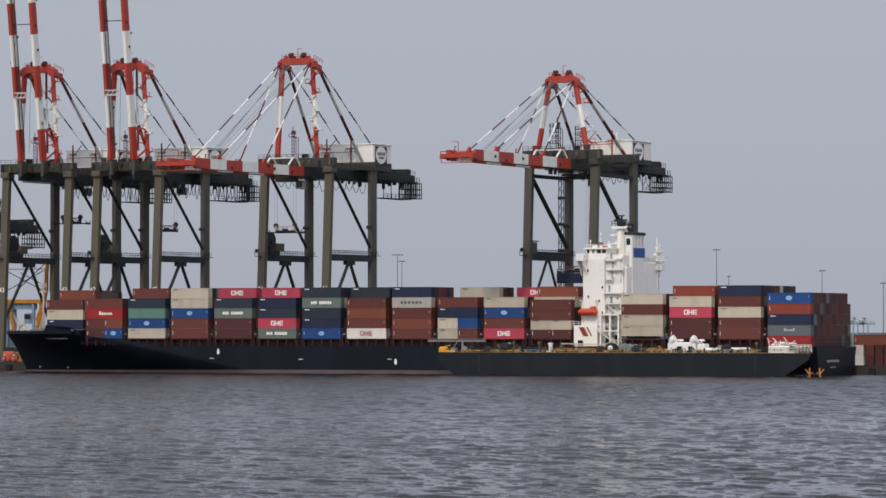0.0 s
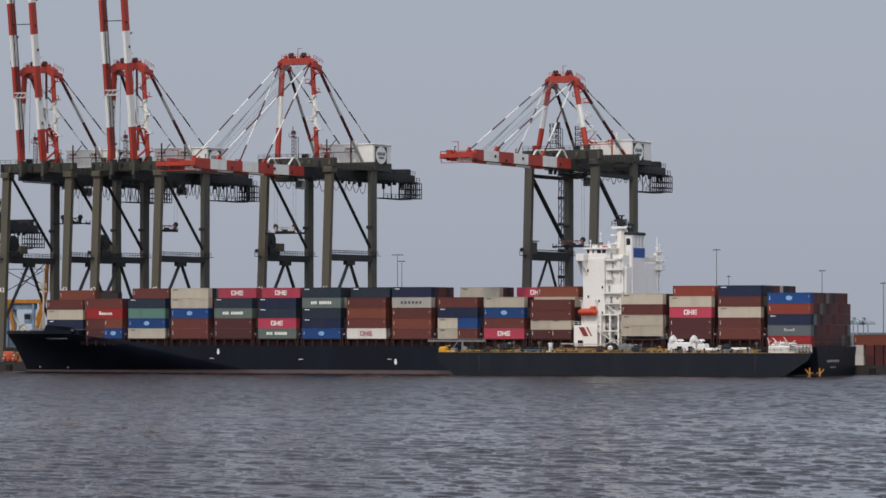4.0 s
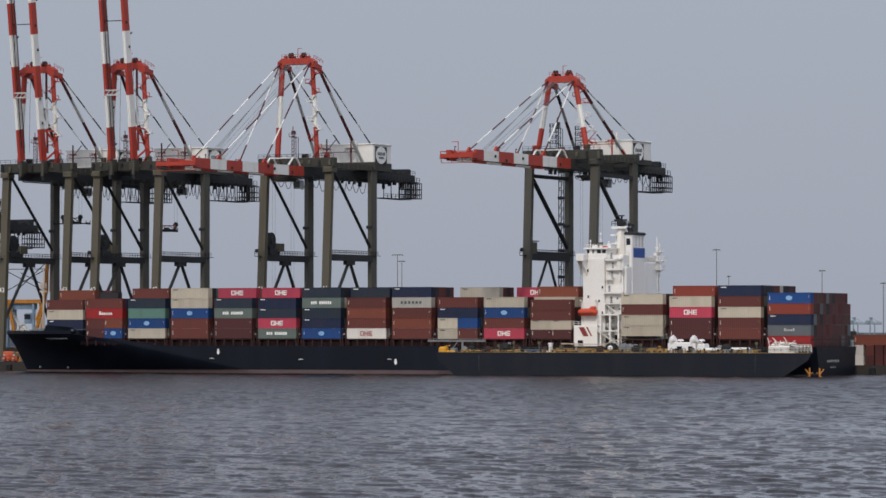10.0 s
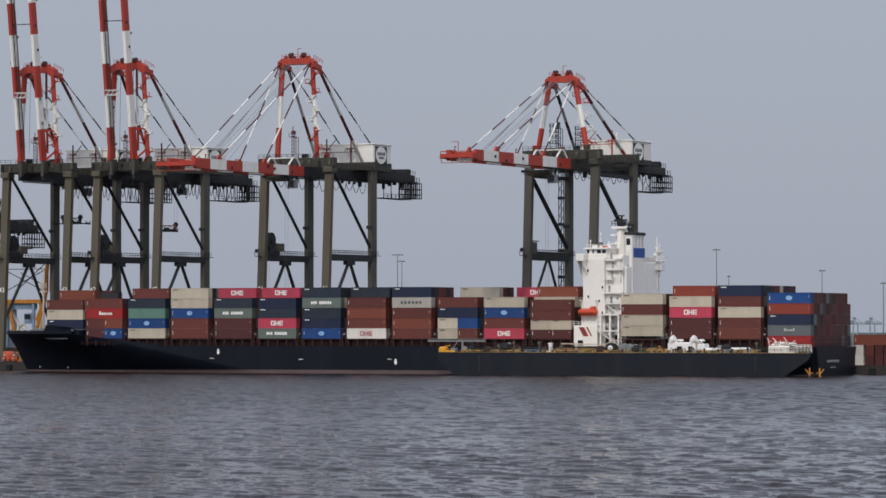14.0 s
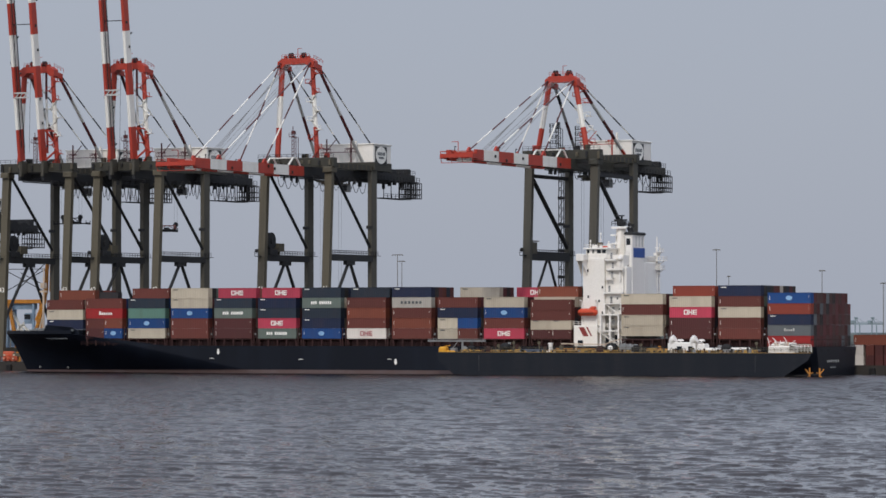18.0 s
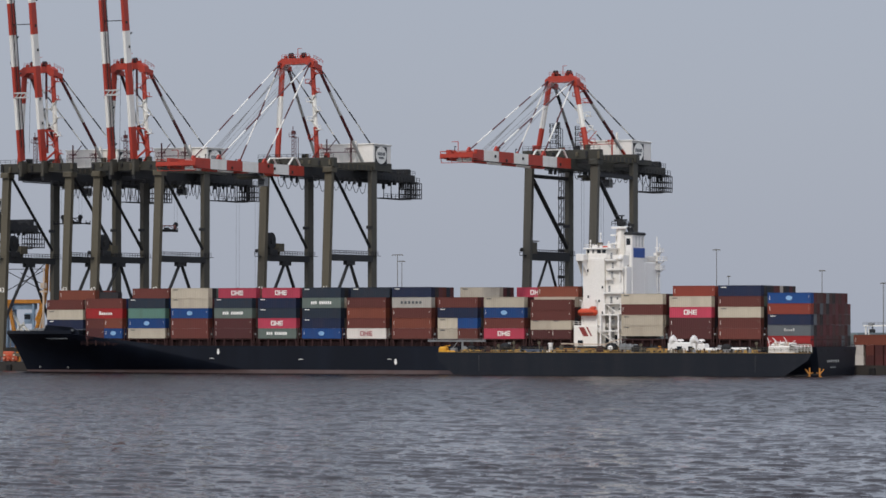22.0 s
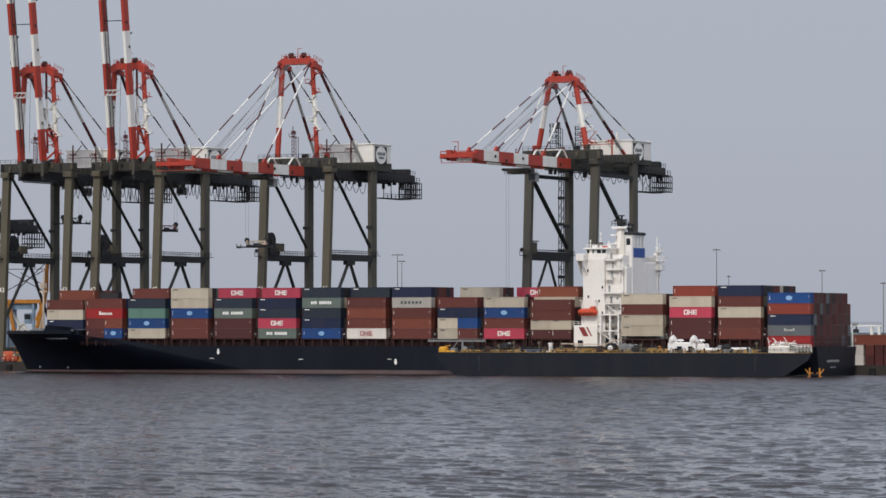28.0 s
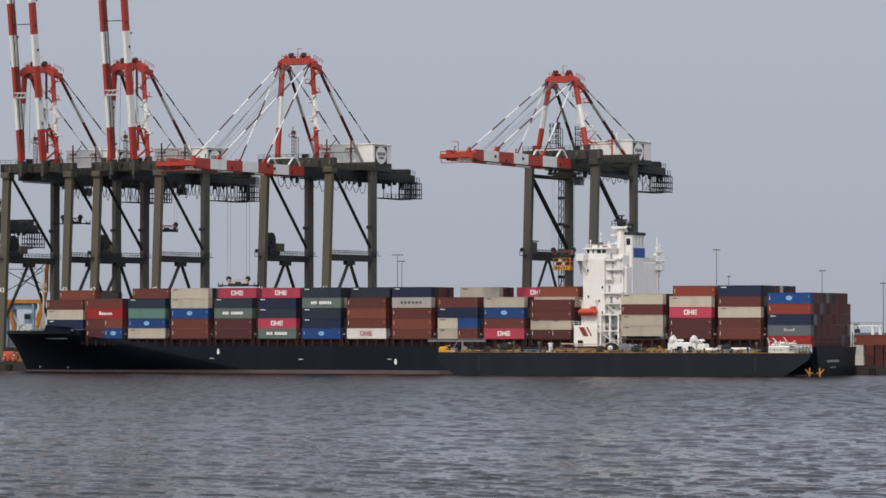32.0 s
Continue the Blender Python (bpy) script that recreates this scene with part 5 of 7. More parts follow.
    # fixed girders to the tail
    for s in (-1, 1):
        bm = B()
        box(bm, s * 4.1 - 0.45, s * 4.1 + 0.45, -2.2, tail, zg + 0.2, zt - 0.02)
        gd = part("girder", bm, M["dark"] if lat else M["moss"], c, "plate girder running back over the yard")
        bm = B()
        box(bm, s * 5.6 - 0.6, s * 5.6 + 0.6, GAUGE + 2, tail, zg + 0.6, zg + 0.75)
        rail(bm, (s * 6.1, GAUGE + 2, zg + 0.75), (s * 6.1, tail, zg + 0.75), 1.2, 2.2, 0.12)
        for v in range(int(GAUGE) + 6, int(tail), 4):
            bar(bm, (s * 4.6, v, zg + 0.5), (s * 6.1, v, zg + 0.6), 0.2)
        part("walkway", bm, M["dark"], gd)
    for v in (4, 16, 28, 40, 52, 64, tail - 0.6):
        bm = B()
        box(bm, -3.6, 3.6, v, v + 0.6, zg + 1.2, zt - 0.4)
        part("cross_tie", bm, M["dark"], c)
    # tail gear and hanging maintenance cage
    for v, w, h in ((46, 5, 2.0), (53, 3.5, 1.5), (58.5, 4, 1.8), (tail - 8, 3, 1.2), (tail - 3, 2.6, 2.2)):
        bm = B()
        cbox(bm, -3.4, 3.4, v, v + w, zt - 0.3, zt - 0.3 + h, 0.2)
        part("tail_machinery", bm, M["dark"], c)
    bm = B()
    cx0, cx1, v0, v1, z0, z1 = 2.2, 6.0, tail - 6.0, tail + 1.6, zg - 4.4, zg + 0.3
    for x in (cx0, (cx0 + cx1) / 2, cx1):
        for k in range(6):
            v = v0 + (v1 - v0) * k / 5
            bar(bm, (x, v, z0), (x, v, z1), 0.22)
    for z in (z0, z0 + 1.2, z0 + 2.8, z1):
        for x in (cx0, cx1):
            bar(bm, (x, v0, z), (x, v1, z), 0.26)
        for v in (v0, v1):
            bar(bm, (cx0, v, z), (cx1, v, z), 0.26)
    for z in (z0, z0 + 2.8):
        box(bm, cx0, cx1, v0, v1, z - 0.12, z - 0.02)
    part("maintenance_cage", bm, M["dark"], c, "dark lattice maintenance cage under the tail")
    bm = B()
    box(bm, 2.5, 6.2, 47.5, tail - 6.1, zg - 5.0, zg - 4.75)
    rail(bm, (6.2, 47.5, zg - 4.75), (6.2, tail - 6.1, zg - 4.75), 1.2, 2.5, 0.12)
    for v in (47.8, 53, 58.5, tail - 6.4):
        bar(bm, (6.0, v, zg - 4.8), (6.0, v, zg + 0.4), 0.2)
    part("hanging_walkway", bm, M["dark"], c)
    # festoon loops
    pitch, deep, first, count = (2.3, 4.0, 14.0, 20) if raised else (4.5, 2.8, -1.0, 13)
    for k in range(count):
        v = first + k * pitch
        bm = B()
        sag = deep * (1 + 0.18 * math.sin(k * 2.3))
        tube(bm, [Vector((-4.9 if lat and not raised else 4.9, v + pitch * t / 10, zg - 0.1 - sag * (1 - (2 * t / 10 - 1) ** 2) ** 0.8)) for t in range(11)], 0.2, 5)
        part("festoon_cable", bm, M["dark"], c, "dark looped festoon cable")
    # machinery house
    h0, h1, hx0, hx1, hz0, hz1 = house
    hz0, hz1 = hz0 + q, hz1 + q
    bm = B()
    cbox(bm, hx0, hx1, h0, h1, hz0, hz1, 0.12)
    hs = part("machinery_house", bm, M["cream"], c, "cream-white machinery house")
    bm = B()
    cbox(bm, hx0 - 0.3, hx1 + 0.3, h0 - 0.3, h1 + 0.3, hz1 + 0.003, hz1 + 0.35, 0.08)
    part("house_roof", bm, M["cwhite"], hs)
    bm = B()
    hm = h0 + 5.0
    box(bm, hx1 + 0.004, hx1 + 0.1, h0 + 1.0, h0 + 9.0, hz0 - 0.8, hz1 - 0.5)
    pl = part("badge_panel", bm, M["dark"], hs, "dark end panel with a round white badge")
    bm = B()
    disc(bm, (0, 0, 0), (1, 0, 0), 2.6, 0.06, 28)
    bmesh.ops.scale(bm, vec=(1, 1.38, 1), verts=bm.verts)
    bmesh.ops.translate(bm, vec=(hx1 + 0.14, hm, (hz0 + hz1) / 2 - 0.4), verts=bm.verts)
    part("badge", bm, M["mark"], pl)
    bm = B()
    for k in range(6):
        box(bm, hx1 + 0.175, hx1 + 0.2, hm - 2.6 + 0.88 * k, hm - 1.95 + 0.88 * k, (hz0 + hz1) / 2 - 0.5, (hz0 + hz1) / 2 + 0.5)
    box(bm, hx1 + 0.175, hx1 + 0.2, hm - 1.8, hm + 1.8, (hz0 + hz1) / 2 - 1.5, (hz0 + hz1) / 2 - 0.9)
    part("badge_bar", bm, M["greymark"], pl)
    bm = B()
    box(bm, hx0, hx1, h0, h1 + 0.5, zt + 0.0, hz0 - 0.01)
    part("house_base", bm, M["moss"], c)
    for x in (hx0 + 2, hx0 + 7, hx0 + 12.5):
        bm = B()
        box(bm, x, x + 1.4, h0 - 0.06, h0 - 0.005, hz0 + 0.3, hz0 + 2.5)
        part("house_louvre", bm, M["cwhite"], hs)
    # red service frames by the house
    bm = B()
    for x in (-5.0, 3.2):
        bar(bm, (x, GAUGE + 0.6, zt + 2.3), (x, GAUGE + 0.6, zt + 9.6), 0.35)
        bar(bm, (x - 1.5, GAUGE + 0.6, zt + 6.6), (x + 1.5, GAUGE + 0.6, zt + 6.6), 0.25)
        box(bm, x - 1.6, x + 1.6, GAUGE - 0.2, GAUGE + 1.4, zt + 5.5, zt + 5.7)
        rail(bm, (x - 1.6, GAUGE - 0.2, zt + 5.7), (x + 1.6, GAUGE - 0.2, zt + 5.7), 1.1, 0.8, 0.1)
    bar(bm, (-5, GAUGE + 0.6, zt + 5.6), (3.2, GAUGE + 0.6, zt + 5.6), 0.2)
    bar(bm, (-5, GAUGE + 0.6, zt + 6.0), (-1.8, GAUGE + 0.6, zt + 9.5), 0.2)
    part("service_frame", bm, M["darkred"] if lat else M["red"], c, "thin dark red service frame with platforms")
    bm = B()
    bar(bm, (4.4, GAUGE + 1.5, zt + 2.3), (4.4, GAUGE + 1.5, zt + 9.0), 0.55)
    bar(bm, (4.4, GAUGE + 1.5, zt + 2.3), (1.6, GAUGE + 1.5, zt + 5.5), 0.3)
    part("vent_pipe", bm, M["cwhite"], c)
    # A-frame: two masts, apex, back legs
    mb, mt = spread
    apex_b = apex - 2.3
    for s in (-1, 1):
        a, b = Vector((s * mb, 2.1, zt + 2.7)), Vector((s * mt, 2.1, apex_b))
        bm = B()
        wm = (1.6 if s < 0 else 1.3) if lat else 1.5
        tube(bm, [a, a.lerp(b, 0.33), a.lerp(b, 0.67), b], wm * 1.1, 8, (0, 1, 0))
        mast = part("mast", bm, (M["red"], M["cwhite"]), c, "red and white banded mast")
        if s == 1:
            o = Vector((0.3, -0.9, 0)) if lat else Vector((0.6, 0.9, 0))
            n = 10
            mats = (0, 0, 0, 1, 1, 1, 1, 0, 0, 0)
            zig = [a.lerp(b, k / n) + o + Vector((1.35 if k % 2 else -1.35, 0, 0)) for k in range(n + 1)]
            bm = B()
            tube(bm, zig, 0.45 if lat else 0.3, 6, mats)
            part("stair_flight", bm, (M["red"], M["cwhite"]), mast, "zigzag stairs up the mast")
            for k in range(1, n):
                r = zig[k]
                bm = B()
                sx = 1 if k % 2 else -1
                box(bm, r.x - 0.9, r.x + 0.9, r.y - 0.8, r.y + 0.8, r.z - 0.12, r.z + 0.1)
                bar(bm, (r.x + sx * 0.85, r.y - 0.7, r.z), (r.x + sx * 0.85, r.y - 0.7, r.z + 1.2), 0.16)
                bar(bm, (r.x - 0.9, r.y - 0.7, r.z + 1.1), (r.x + 0.9, r.y - 0.7, r.z + 1.1), 0.16)
                part("landing", bm, M["cwhite"] if mats[k] else M["red"], mast)
    bm = B()
    arch = [(-mt - 1.1, apex_b - 0.9), (-mt - 1.0, apex - 1.3), (-mt + 0.4, apex - 0.3), (mt - 0.4, apex - 0.3), (mt + 1.0, apex - 1.3), (mt + 1.1, apex_b - 0.9), (mt - 0.6, apex_b - 0.9), (mt - 1.4, apex_b + 0.1), (-mt + 1.4, apex_b + 0.1), (-mt + 0.6, apex_b - 0.9)]
    va = [[bm.verts.new((x, y, z)) for x, z in arch] for y in (0.9, 3.6)]
    for ring in va:
        for i0, i1, i2, i3 in ((0, 1, 8, 9), (1, 2, 8, 8), (2, 3, 7, 8), (3, 4, 7, 7), (4, 5, 6, 7)):
            ids = [i0, i1, i2, i3]
            bm.faces.new([ring[i] for i in dict.fromkeys(ids)])
    for i in range(10):
        j = (i + 1) % 10
        bm.faces.new((va[0][i], va[0][j], va[1][j], va[1][i]))
    for s in (-1, 1):
        bar(bm, (s * mt, 3.0, apex_b - 0.2), (s * mt, 7.0, apex_b - 0.8), 1.2, 1.5)
    ap = part("apex_beam", bm, M["red"], c, "red arched apex beam with sheaves")
    for x, y, w, h in ((-mt + 0.9, 1.2, 0.9, 0.8), (0.4, 2.6, 0.8, 1.0), (mt - 1.6, 1.1, 1.1, 0.6), (-0.9, 1.0, 0.6, 0.6)):
        bm = B()
        cbox(bm, x, x + w, y, y + 0.9, apex - 0.3, apex - 0.3 + h, 0.08)
        part("apex_box", bm, M["red"] if w > 0.7 else M["dark"], ap)
    for s in (-1, 1):
        bm = B()
        box(bm, s * mt - 0.2 + (0.8 if s > 0 else -2.4), s * mt + 1.8 + (0.6 if s > 0 else -2.4), 3.6, 5.6, apex_b - 2.6, apex_b - 2.45)
        rail(bm, (s * (mt + 0.6), 3.6, apex_b - 2.45), (s * (mt + 2.4), 3.6, apex_b - 2.45), 1.1, 0.9, 0.1)
        part("apex_platform", bm, M["red"], ap)
    for x in (-2.6, 1.6):
        for k in range(2):
            bm = B()
            disc(bm, (x + k * 0.7, 2.4, apex + 0.5), (1, 0, 0), 0.9, 0.4, 14)
            part("sheave", bm, M["dark"], ap)
    bm = B()
    rail(bm, (-mt + 0.4, 0.95, apex - 0.3), (mt - 0.4, 0.95, apex - 0.3), 1.1, 1.2, 0.09)
    rail(bm, (mt - 0.3, 3.5, apex - 0.4), (mt + 1.0, 6.8, apex_b + 0.4), 1.1, 1.2, 0.09)
    bar(bm, (0.2, 2.0, apex), (0.2, 2.0, apex + 2.6), 0.15)
    bar(bm, (0.2, 2.0, apex + 2.6), (1.4, 2.0, apex + 2.6), 0.15)
    part("apex_rail", bm, M["red"], ap)
    for s in (-1, 1):
        bm = B()
        a, b = Vector((s * mt, 5.8, apex_b - 0.6)), Vector((s * 7.6, GAUGE - 0.4, zt + 2.4))
        # pale grey lengths are white bands with their shade put into the colour
        tube(bm, [a.lerp(b, t) for t in (0, 0.25, 0.5, 0.76, 0.92, 1.0)], 0.95, 8, (0, 1, 0, 1, 1) if lat else (2 if s < 0 else 0, 1, 0, 1, 3))
        part("back_leg", bm, (M["darkred"], M["gy"], M["dark"], M["red"]), c, "banded tubular back leg")
        bm = B()
        striped(bm, (s * mt, 6.0, apex_b), (s * 5.2, h0 + 7.4, hz1 + 0.2), 0.42, 7, 0)
        part("backstay", bm, (M["dark"], M["cwhite"]), c, "dark and white banded backstay")
    # boom
    hinge = Vector((0, -2.0, zt + 3.4)) if raised else Vector((0, -2.4, zg + 1.45))
    ang = radians(raised) if raised else 0.0
    turn = Matrix.Translation(hinge) @ Matrix.Rotation(-ang, 4, 'X')

    def bp(x, d, z):
        """a point d metres out along the boom"""
        return turn @ Vector((x, -d, z))

    if raised:
        for s in (-1, 1):
            bm = B()
            gx = 4.15 if s > 0 else -3.45
            cbox(bm, gx - 0.45, gx + 0.45, -2.9, 0.6, zt - 0.4, zt + 3.4, 0.3)
            bar(bm, (gx, -2.2, zt - 0.3), (gx, -2.2, zt - 1.4), 0.8, 1.2)
            part("hinge_bracket", bm, M["slate"], c, "dark olive hinge bracket of the raised boom")
    nseg = 7
    for s in (-1, 1):
        for k in range(nseg):
            bm = B()
            d0, d1 = k * seg, min((k + 1) * seg, L)
            if d0 >= L:
                continue
            gx = (4.15 if s > 0 else -3.45) if raised else s * 4.1
            box(bm, gx - 0.45, gx + 0.45, -d1, -d0, -1.45, 1.45)
            bmesh.ops.transform(bm, matrix=turn, verts=bm.verts)
            part("boom_section", bm, M["red"] if k % 2 == 0 else M["cwhite"], c, "red boom girder section" if k % 2 == 0 else "white boom girder section")
    for d in ((61,) if raised else (6, 17, 28, 39, 50, 61)):
        bm = B()
        bar(bm, bp(-3.0 if raised else -3.6, d, 0.6), bp(3.6, d, 0.6), 0.5, 0.8)
        part("boom_tie", bm, M["dark"] if raised else M["red"], c)
    bm = B()
    for x in ((-2.6,) if raised else (-2.8, 2.8)):
        bar(bm, bp(x, 4, -0.9), bp(x, L, -0.9), 0.25 if raised else 0.9, 0.12)
        bar(bm, bp(x * 0.8, 4, 0.2), bp(x * 0.8, L, 0.2), 0.08)
        for k in range(0 if raised else 18):
            d = 4 + (L - 4) * k / 17
            bar(bm, bp(x * 0.8, d, -0.9), bp(x * 0.8, d, 0.2), 0.09)
    part("boom_walkway", bm, M["dark"], c)
    # small fittings along the boom flanks
    rg = random.Random(int(xc) + 7)
    for k in range(16):
        d, s = 4 + 3.7 * k, rg.choice((-1, 1))
        gx = (4.15 if s > 0 else -3.45) if raised else s * 4.1
        bm = B()
        if k % 3:
            q0 = bp(gx + s * 0.62, d, rg.uniform(-1.0, 1.0))
            cbox(bm, q0.x - 0.16, q0.x + 0.16, q0.y - 0.3, q0.y + 0.3, q0.z - 0.4, q0.z + 0.4, 0.06)
        else:
            bar(bm, bp(gx, d, 1.45), bp(gx, d, 2.5), 0.16)
            bar(bm, bp(gx, d, 2.5), bp(gx + 0.5, d + 0.5, 2.5), 0.3)
        part("boom_fitting", bm, M["dark"], c)
    bm = B()
    for a, b, w, h in ((bp(-tip, L, -0.3), bp(tip, L, -0.3), 1.6, 0.9), (bp(-tip, L + 3.0, -0.6), bp(tip, L + 3.0, -0.6), 0.9, 0.5)):
        bar(bm, a, b, w, h)
    for x in (-tip + 0.2, -tip / 3, tip / 3, tip - 0.2):
        bar(bm, bp(x, L - 1, -0.9), bp(x, L + 3.4, -0.9), 0.5, 0.3)
        bar(bm, bp(x, L + 3.2, -0.9), bp(x, L + 3.2, 0.9), 0.14)
        bar(bm, bp(x, L + 3.2, -0.9), bp(x, L + 2.6, -2.2), 0.14)
    bar(bm, bp(-tip, L + 2.6, -2.2), bp(tip, L + 2.6, -2.2), 0.16)
    bar(bm, bp(-tip, L + 3.2, 0.9), bp(tip, L + 3.2, 0.9), 0.16)
    bar(bm, bp(-tip, L + 3.3, -0.3), bp(tip, L + 3.3, -0.3), 0.08, 1.1)
    for x in (-tip, tip):
        bar(bm, bp(x, L - 1, 0.9), bp(x, L + 3.2, 0.9), 0.16)
        bar(bm, bp(x, L - 1, -0.3), bp(x, L + 3.2, -0.3), 0.08, 1.1)
    bar(bm, bp(-1, L, 1), bp(-1, L, 3.6), 0.16)
    bar(bm, bp(-3, L, 3.6), bp(-1, L, 3.6), 0.16)
    part("boom_tip", bm, M["red"], c, "red railed platform at the boom tip")
    if raised:
        bm = B()
        for d in (19.4, 20.8):
            bar(bm, bp(-3.4, d, -1.6), bp(1.4, d, -1.6), 0.4)
        for x in (-3, -1.6, -0.2):
            bar(bm, bp(x, 19.4, -1.6), bp(x + 1.2, 20.8, -1.6), 0.25)
        part("boom_lattice_tie", bm, M["gy"], c, "pale grey lattice tie beside the boom girder")
        # red bracing from the boom foot to the stair mast
        for a, b in (((4.6, -1.6, zt + 12.6), (6.3, 1.6, zt + 8.6)), ((4.6, -1.6, zt + 3.4), (6.4, 1.6, zt + 6.4)), ((4.6, -1.6, zt + 12.6), (6.2, 1.6, zt + 12.4))):
            bm = B()
            bar(bm, a, b, 0.5)
            part("foot_brace", bm, M["red"], c)
        bm = B()
        bar(bm, bp(-4, 41.5, 0), bp(4, 41.5, 0), 0.25)
        for x in (-2.75, 3.3):
            bar(bm, bp(x, 2, 1.0), bp(x, 62, 1.0), 0.13)
        part("folded_forestay", bm, M["dark"], c, "dark forestay links folded against the raised boom")
        bm = B()
        tube(bm, [(3.0, 1.6, apex_b + 0.3), (3.05, 1.6, apex_b - 8.0), (3.5, 1.4, apex_b - 17.0), (3.7, 1.2, apex_b - 24.5)], 0.75, 8, (0, 1, 2))
        part("hanging_link", bm, (M["darkred"], M["cwhite"], M["red"]), c, "red and white banded stay link hanging from the apex")
        bm = B()
        for x in (-2.2, 2.2):
            bar(bm, bp(x, 2, 2.6), (x, 1.0, apex_b), 0.12, None, 5)
        part("hoist_rope", bm, M["dark"], c)
    else:
        for s in (-1, 1):
            for d, cuts in zip(stays, ((0, 0.09, 0.23, 0.385, 0.555, 0.72, 0.905, 1), (0, 0.15, 0.38, 0.58, 0.83, 1))):
                bm = B()
                a, b = Vector((s * mt, 0.9, apex_b + 0.6)), bp(s * 4.1, d, 1.9)
                tube(bm, [a.lerp(b, k) for k in cuts], 0.44, 6, [k % 2 for k in range(len(cuts) - 1)])
                part("forestay", bm, (M["darkred"], M["cwhite"]), c, "red and white banded forestay")
                bm = B()
                bar(bm, bp(s * 4.1, d - 1.2, 1.4), bp(s * 4.1, d, 2.6), 0.5, 0.7)
                bar(bm, bp(s * 4.1, d + 1.2, 1.4), bp(s * 4.1, d, 2.6), 0.5, 0.7)
                part("stay_lug", bm, M["red"], c)
            for k in range(4):
                bm = B()
                bar(bm, (s * (1.2 + 0.6 * k), 0.9, apex_b + 0.4), bp(s * (1.2 + 0.6 * k), stays[0] - 1.0 - 2.2 * k, 1.6), 0.12, None, 5)
                part("hoist_rope", bm, M["grey"], c)
        bm = B()
        for x in (-3.8, 3.8):
            bar(bm, bp(x, 1.0, 1.5), bp(x, 3.5, 3.8), 0.4)
            bar(bm, bp(x, 8.5, 1.5), bp(x, 5.5, 3.8), 0.4)
            bar(bm, bp(x, 3.5, 3.8), bp(x, 5.5, 3.8), 0.4)
        bar(bm, bp(-3.8, 4.5, 3.8), bp(3.8, 4.5, 3.8), 0.3)
        part("hinge_frame", bm, M["cwhite"], c, "white A-shaped frame over the boom hinge")
    # slim red ladder tower near the mast
    bm = B()
    for x, v in ((-2.6, 3.6), (-1.2, 3.6), (-2.6, 5.0), (-1.2, 5.0)):
        bar(bm, (x, v, zt + 2.7), (x, v, zt + 9.0), 0.16)
    for k in range(6):
        z = zt + 3.4 + k * 1.1
        bar(bm, (-2.6, 3.6, z), (-1.2, 3.6, z + 0.9), 0.11)
        bar(bm, (-2.6, 3.6, z), (-1.2, 3.6, z), 0.11)
    box(bm, -3.4, -1.6, 3.3, 5.3, zt + 9.0, zt + 9.2)
    box(bm, -2.9, -1.9, 3.8, 4.8, zt + 9.9, zt + 10.9)
    rail(bm, (-3.4, 3.3, zt + 9.2), (-1.6, 3.3, zt + 9.2), 1.0, 0.9, 0.09)
    bar(bm, (-2.6, 4.3, zt + 9.2), (-2.6, 4.3, zt + 12.2), 0.2)
    part("lamp_tower", bm, M["darkred"] if lat else M["dark"], c, "small ladder tower with floodlights")
    if not lat:
        for x0_, v0_ in ((-3.4, 3.4), (-2.6, 20.0)):
            bm = B()
            for zz in (4.6, 6.2, 7.8, 9.4):
                box(bm, x0_ - 1.2, x0_ + 1.6, v0_, v0_ + 1.6, zt + zz, zt + zz + 0.14)
                rail(bm, (x0_ - 1.2, v0_, zt + zz), (x0_ + 1.6, v0_, zt + zz), 1.0, 0.9, 0.12)
            for dx in (-1.1, 1.5):
                bar(bm, (x0_ + dx, v0_ + 0.2, zt + 2.4), (x0_ + dx, v0_ + 0.2, zt + 10.4), 0.16)
            part("stair_tower", bm, M["dark"], c, "dark caged stair tower behind the masts")
    # cable reel and drive cabin on the portal
    if reel:
        bm = B()
        disc(bm, (-half + 0.2, 5.2, portal + 5.0), (1, 0, 0), 2.6, 0.9, 24)
        disc(bm, (-half + 0.2, 5.2, portal + 5.0), (1, 0, 0), 0.9, 1.5, 14)
        part("cable_reel", bm, M["dark"], c, "large dark round cable reel")
        bm = B()
        cbox(bm, -half - 0.6, -half + 1.2, 3.0, 8.0, portal + 0.96, portal + 2.6, 0.1)
        part("reel_base", bm, M["dark"], c)
        bm = B()
        cbox(bm, -half - 0.8, -half + 1.0, 8.6, 12.6, portal + 2.0, portal + 4.4, 0.1)
        bar(bm, (-half, 10.6, portal + 0.9), (-half, 10.6, portal + 2.1), 0.8)
        part("electric_cabinet", bm, M["olive"], c)
    else:
        bm = B()
        cbox(bm, -half - 0.8, -half + 1.0, 1.8, 5.2, portal + 0.96, portal + 4.2, 0.1)
        cbox(bm, -half - 1.2, -half + 1.4, 1.4, 5.6, portal + 4.4, portal + 4.7, 0.1)
        part("electric_cabinet", bm, M["olive"], c)
    bm = B()
    box(bm, -half - 1.2, -half + 0.2, -2.4, 0.2, portal + 0.3, portal + 0.5)
    rail(bm, (-half - 1.2, -2.4, portal + 0.5), (-half + 0.2, -2.4, portal + 0.5), 1.2, 0.7, 0.1)
    ball(bm, (-half - 0.7, -2.0, portal + 2.0), 0.6)
    part("leg_platform", bm, M["dark"], c)
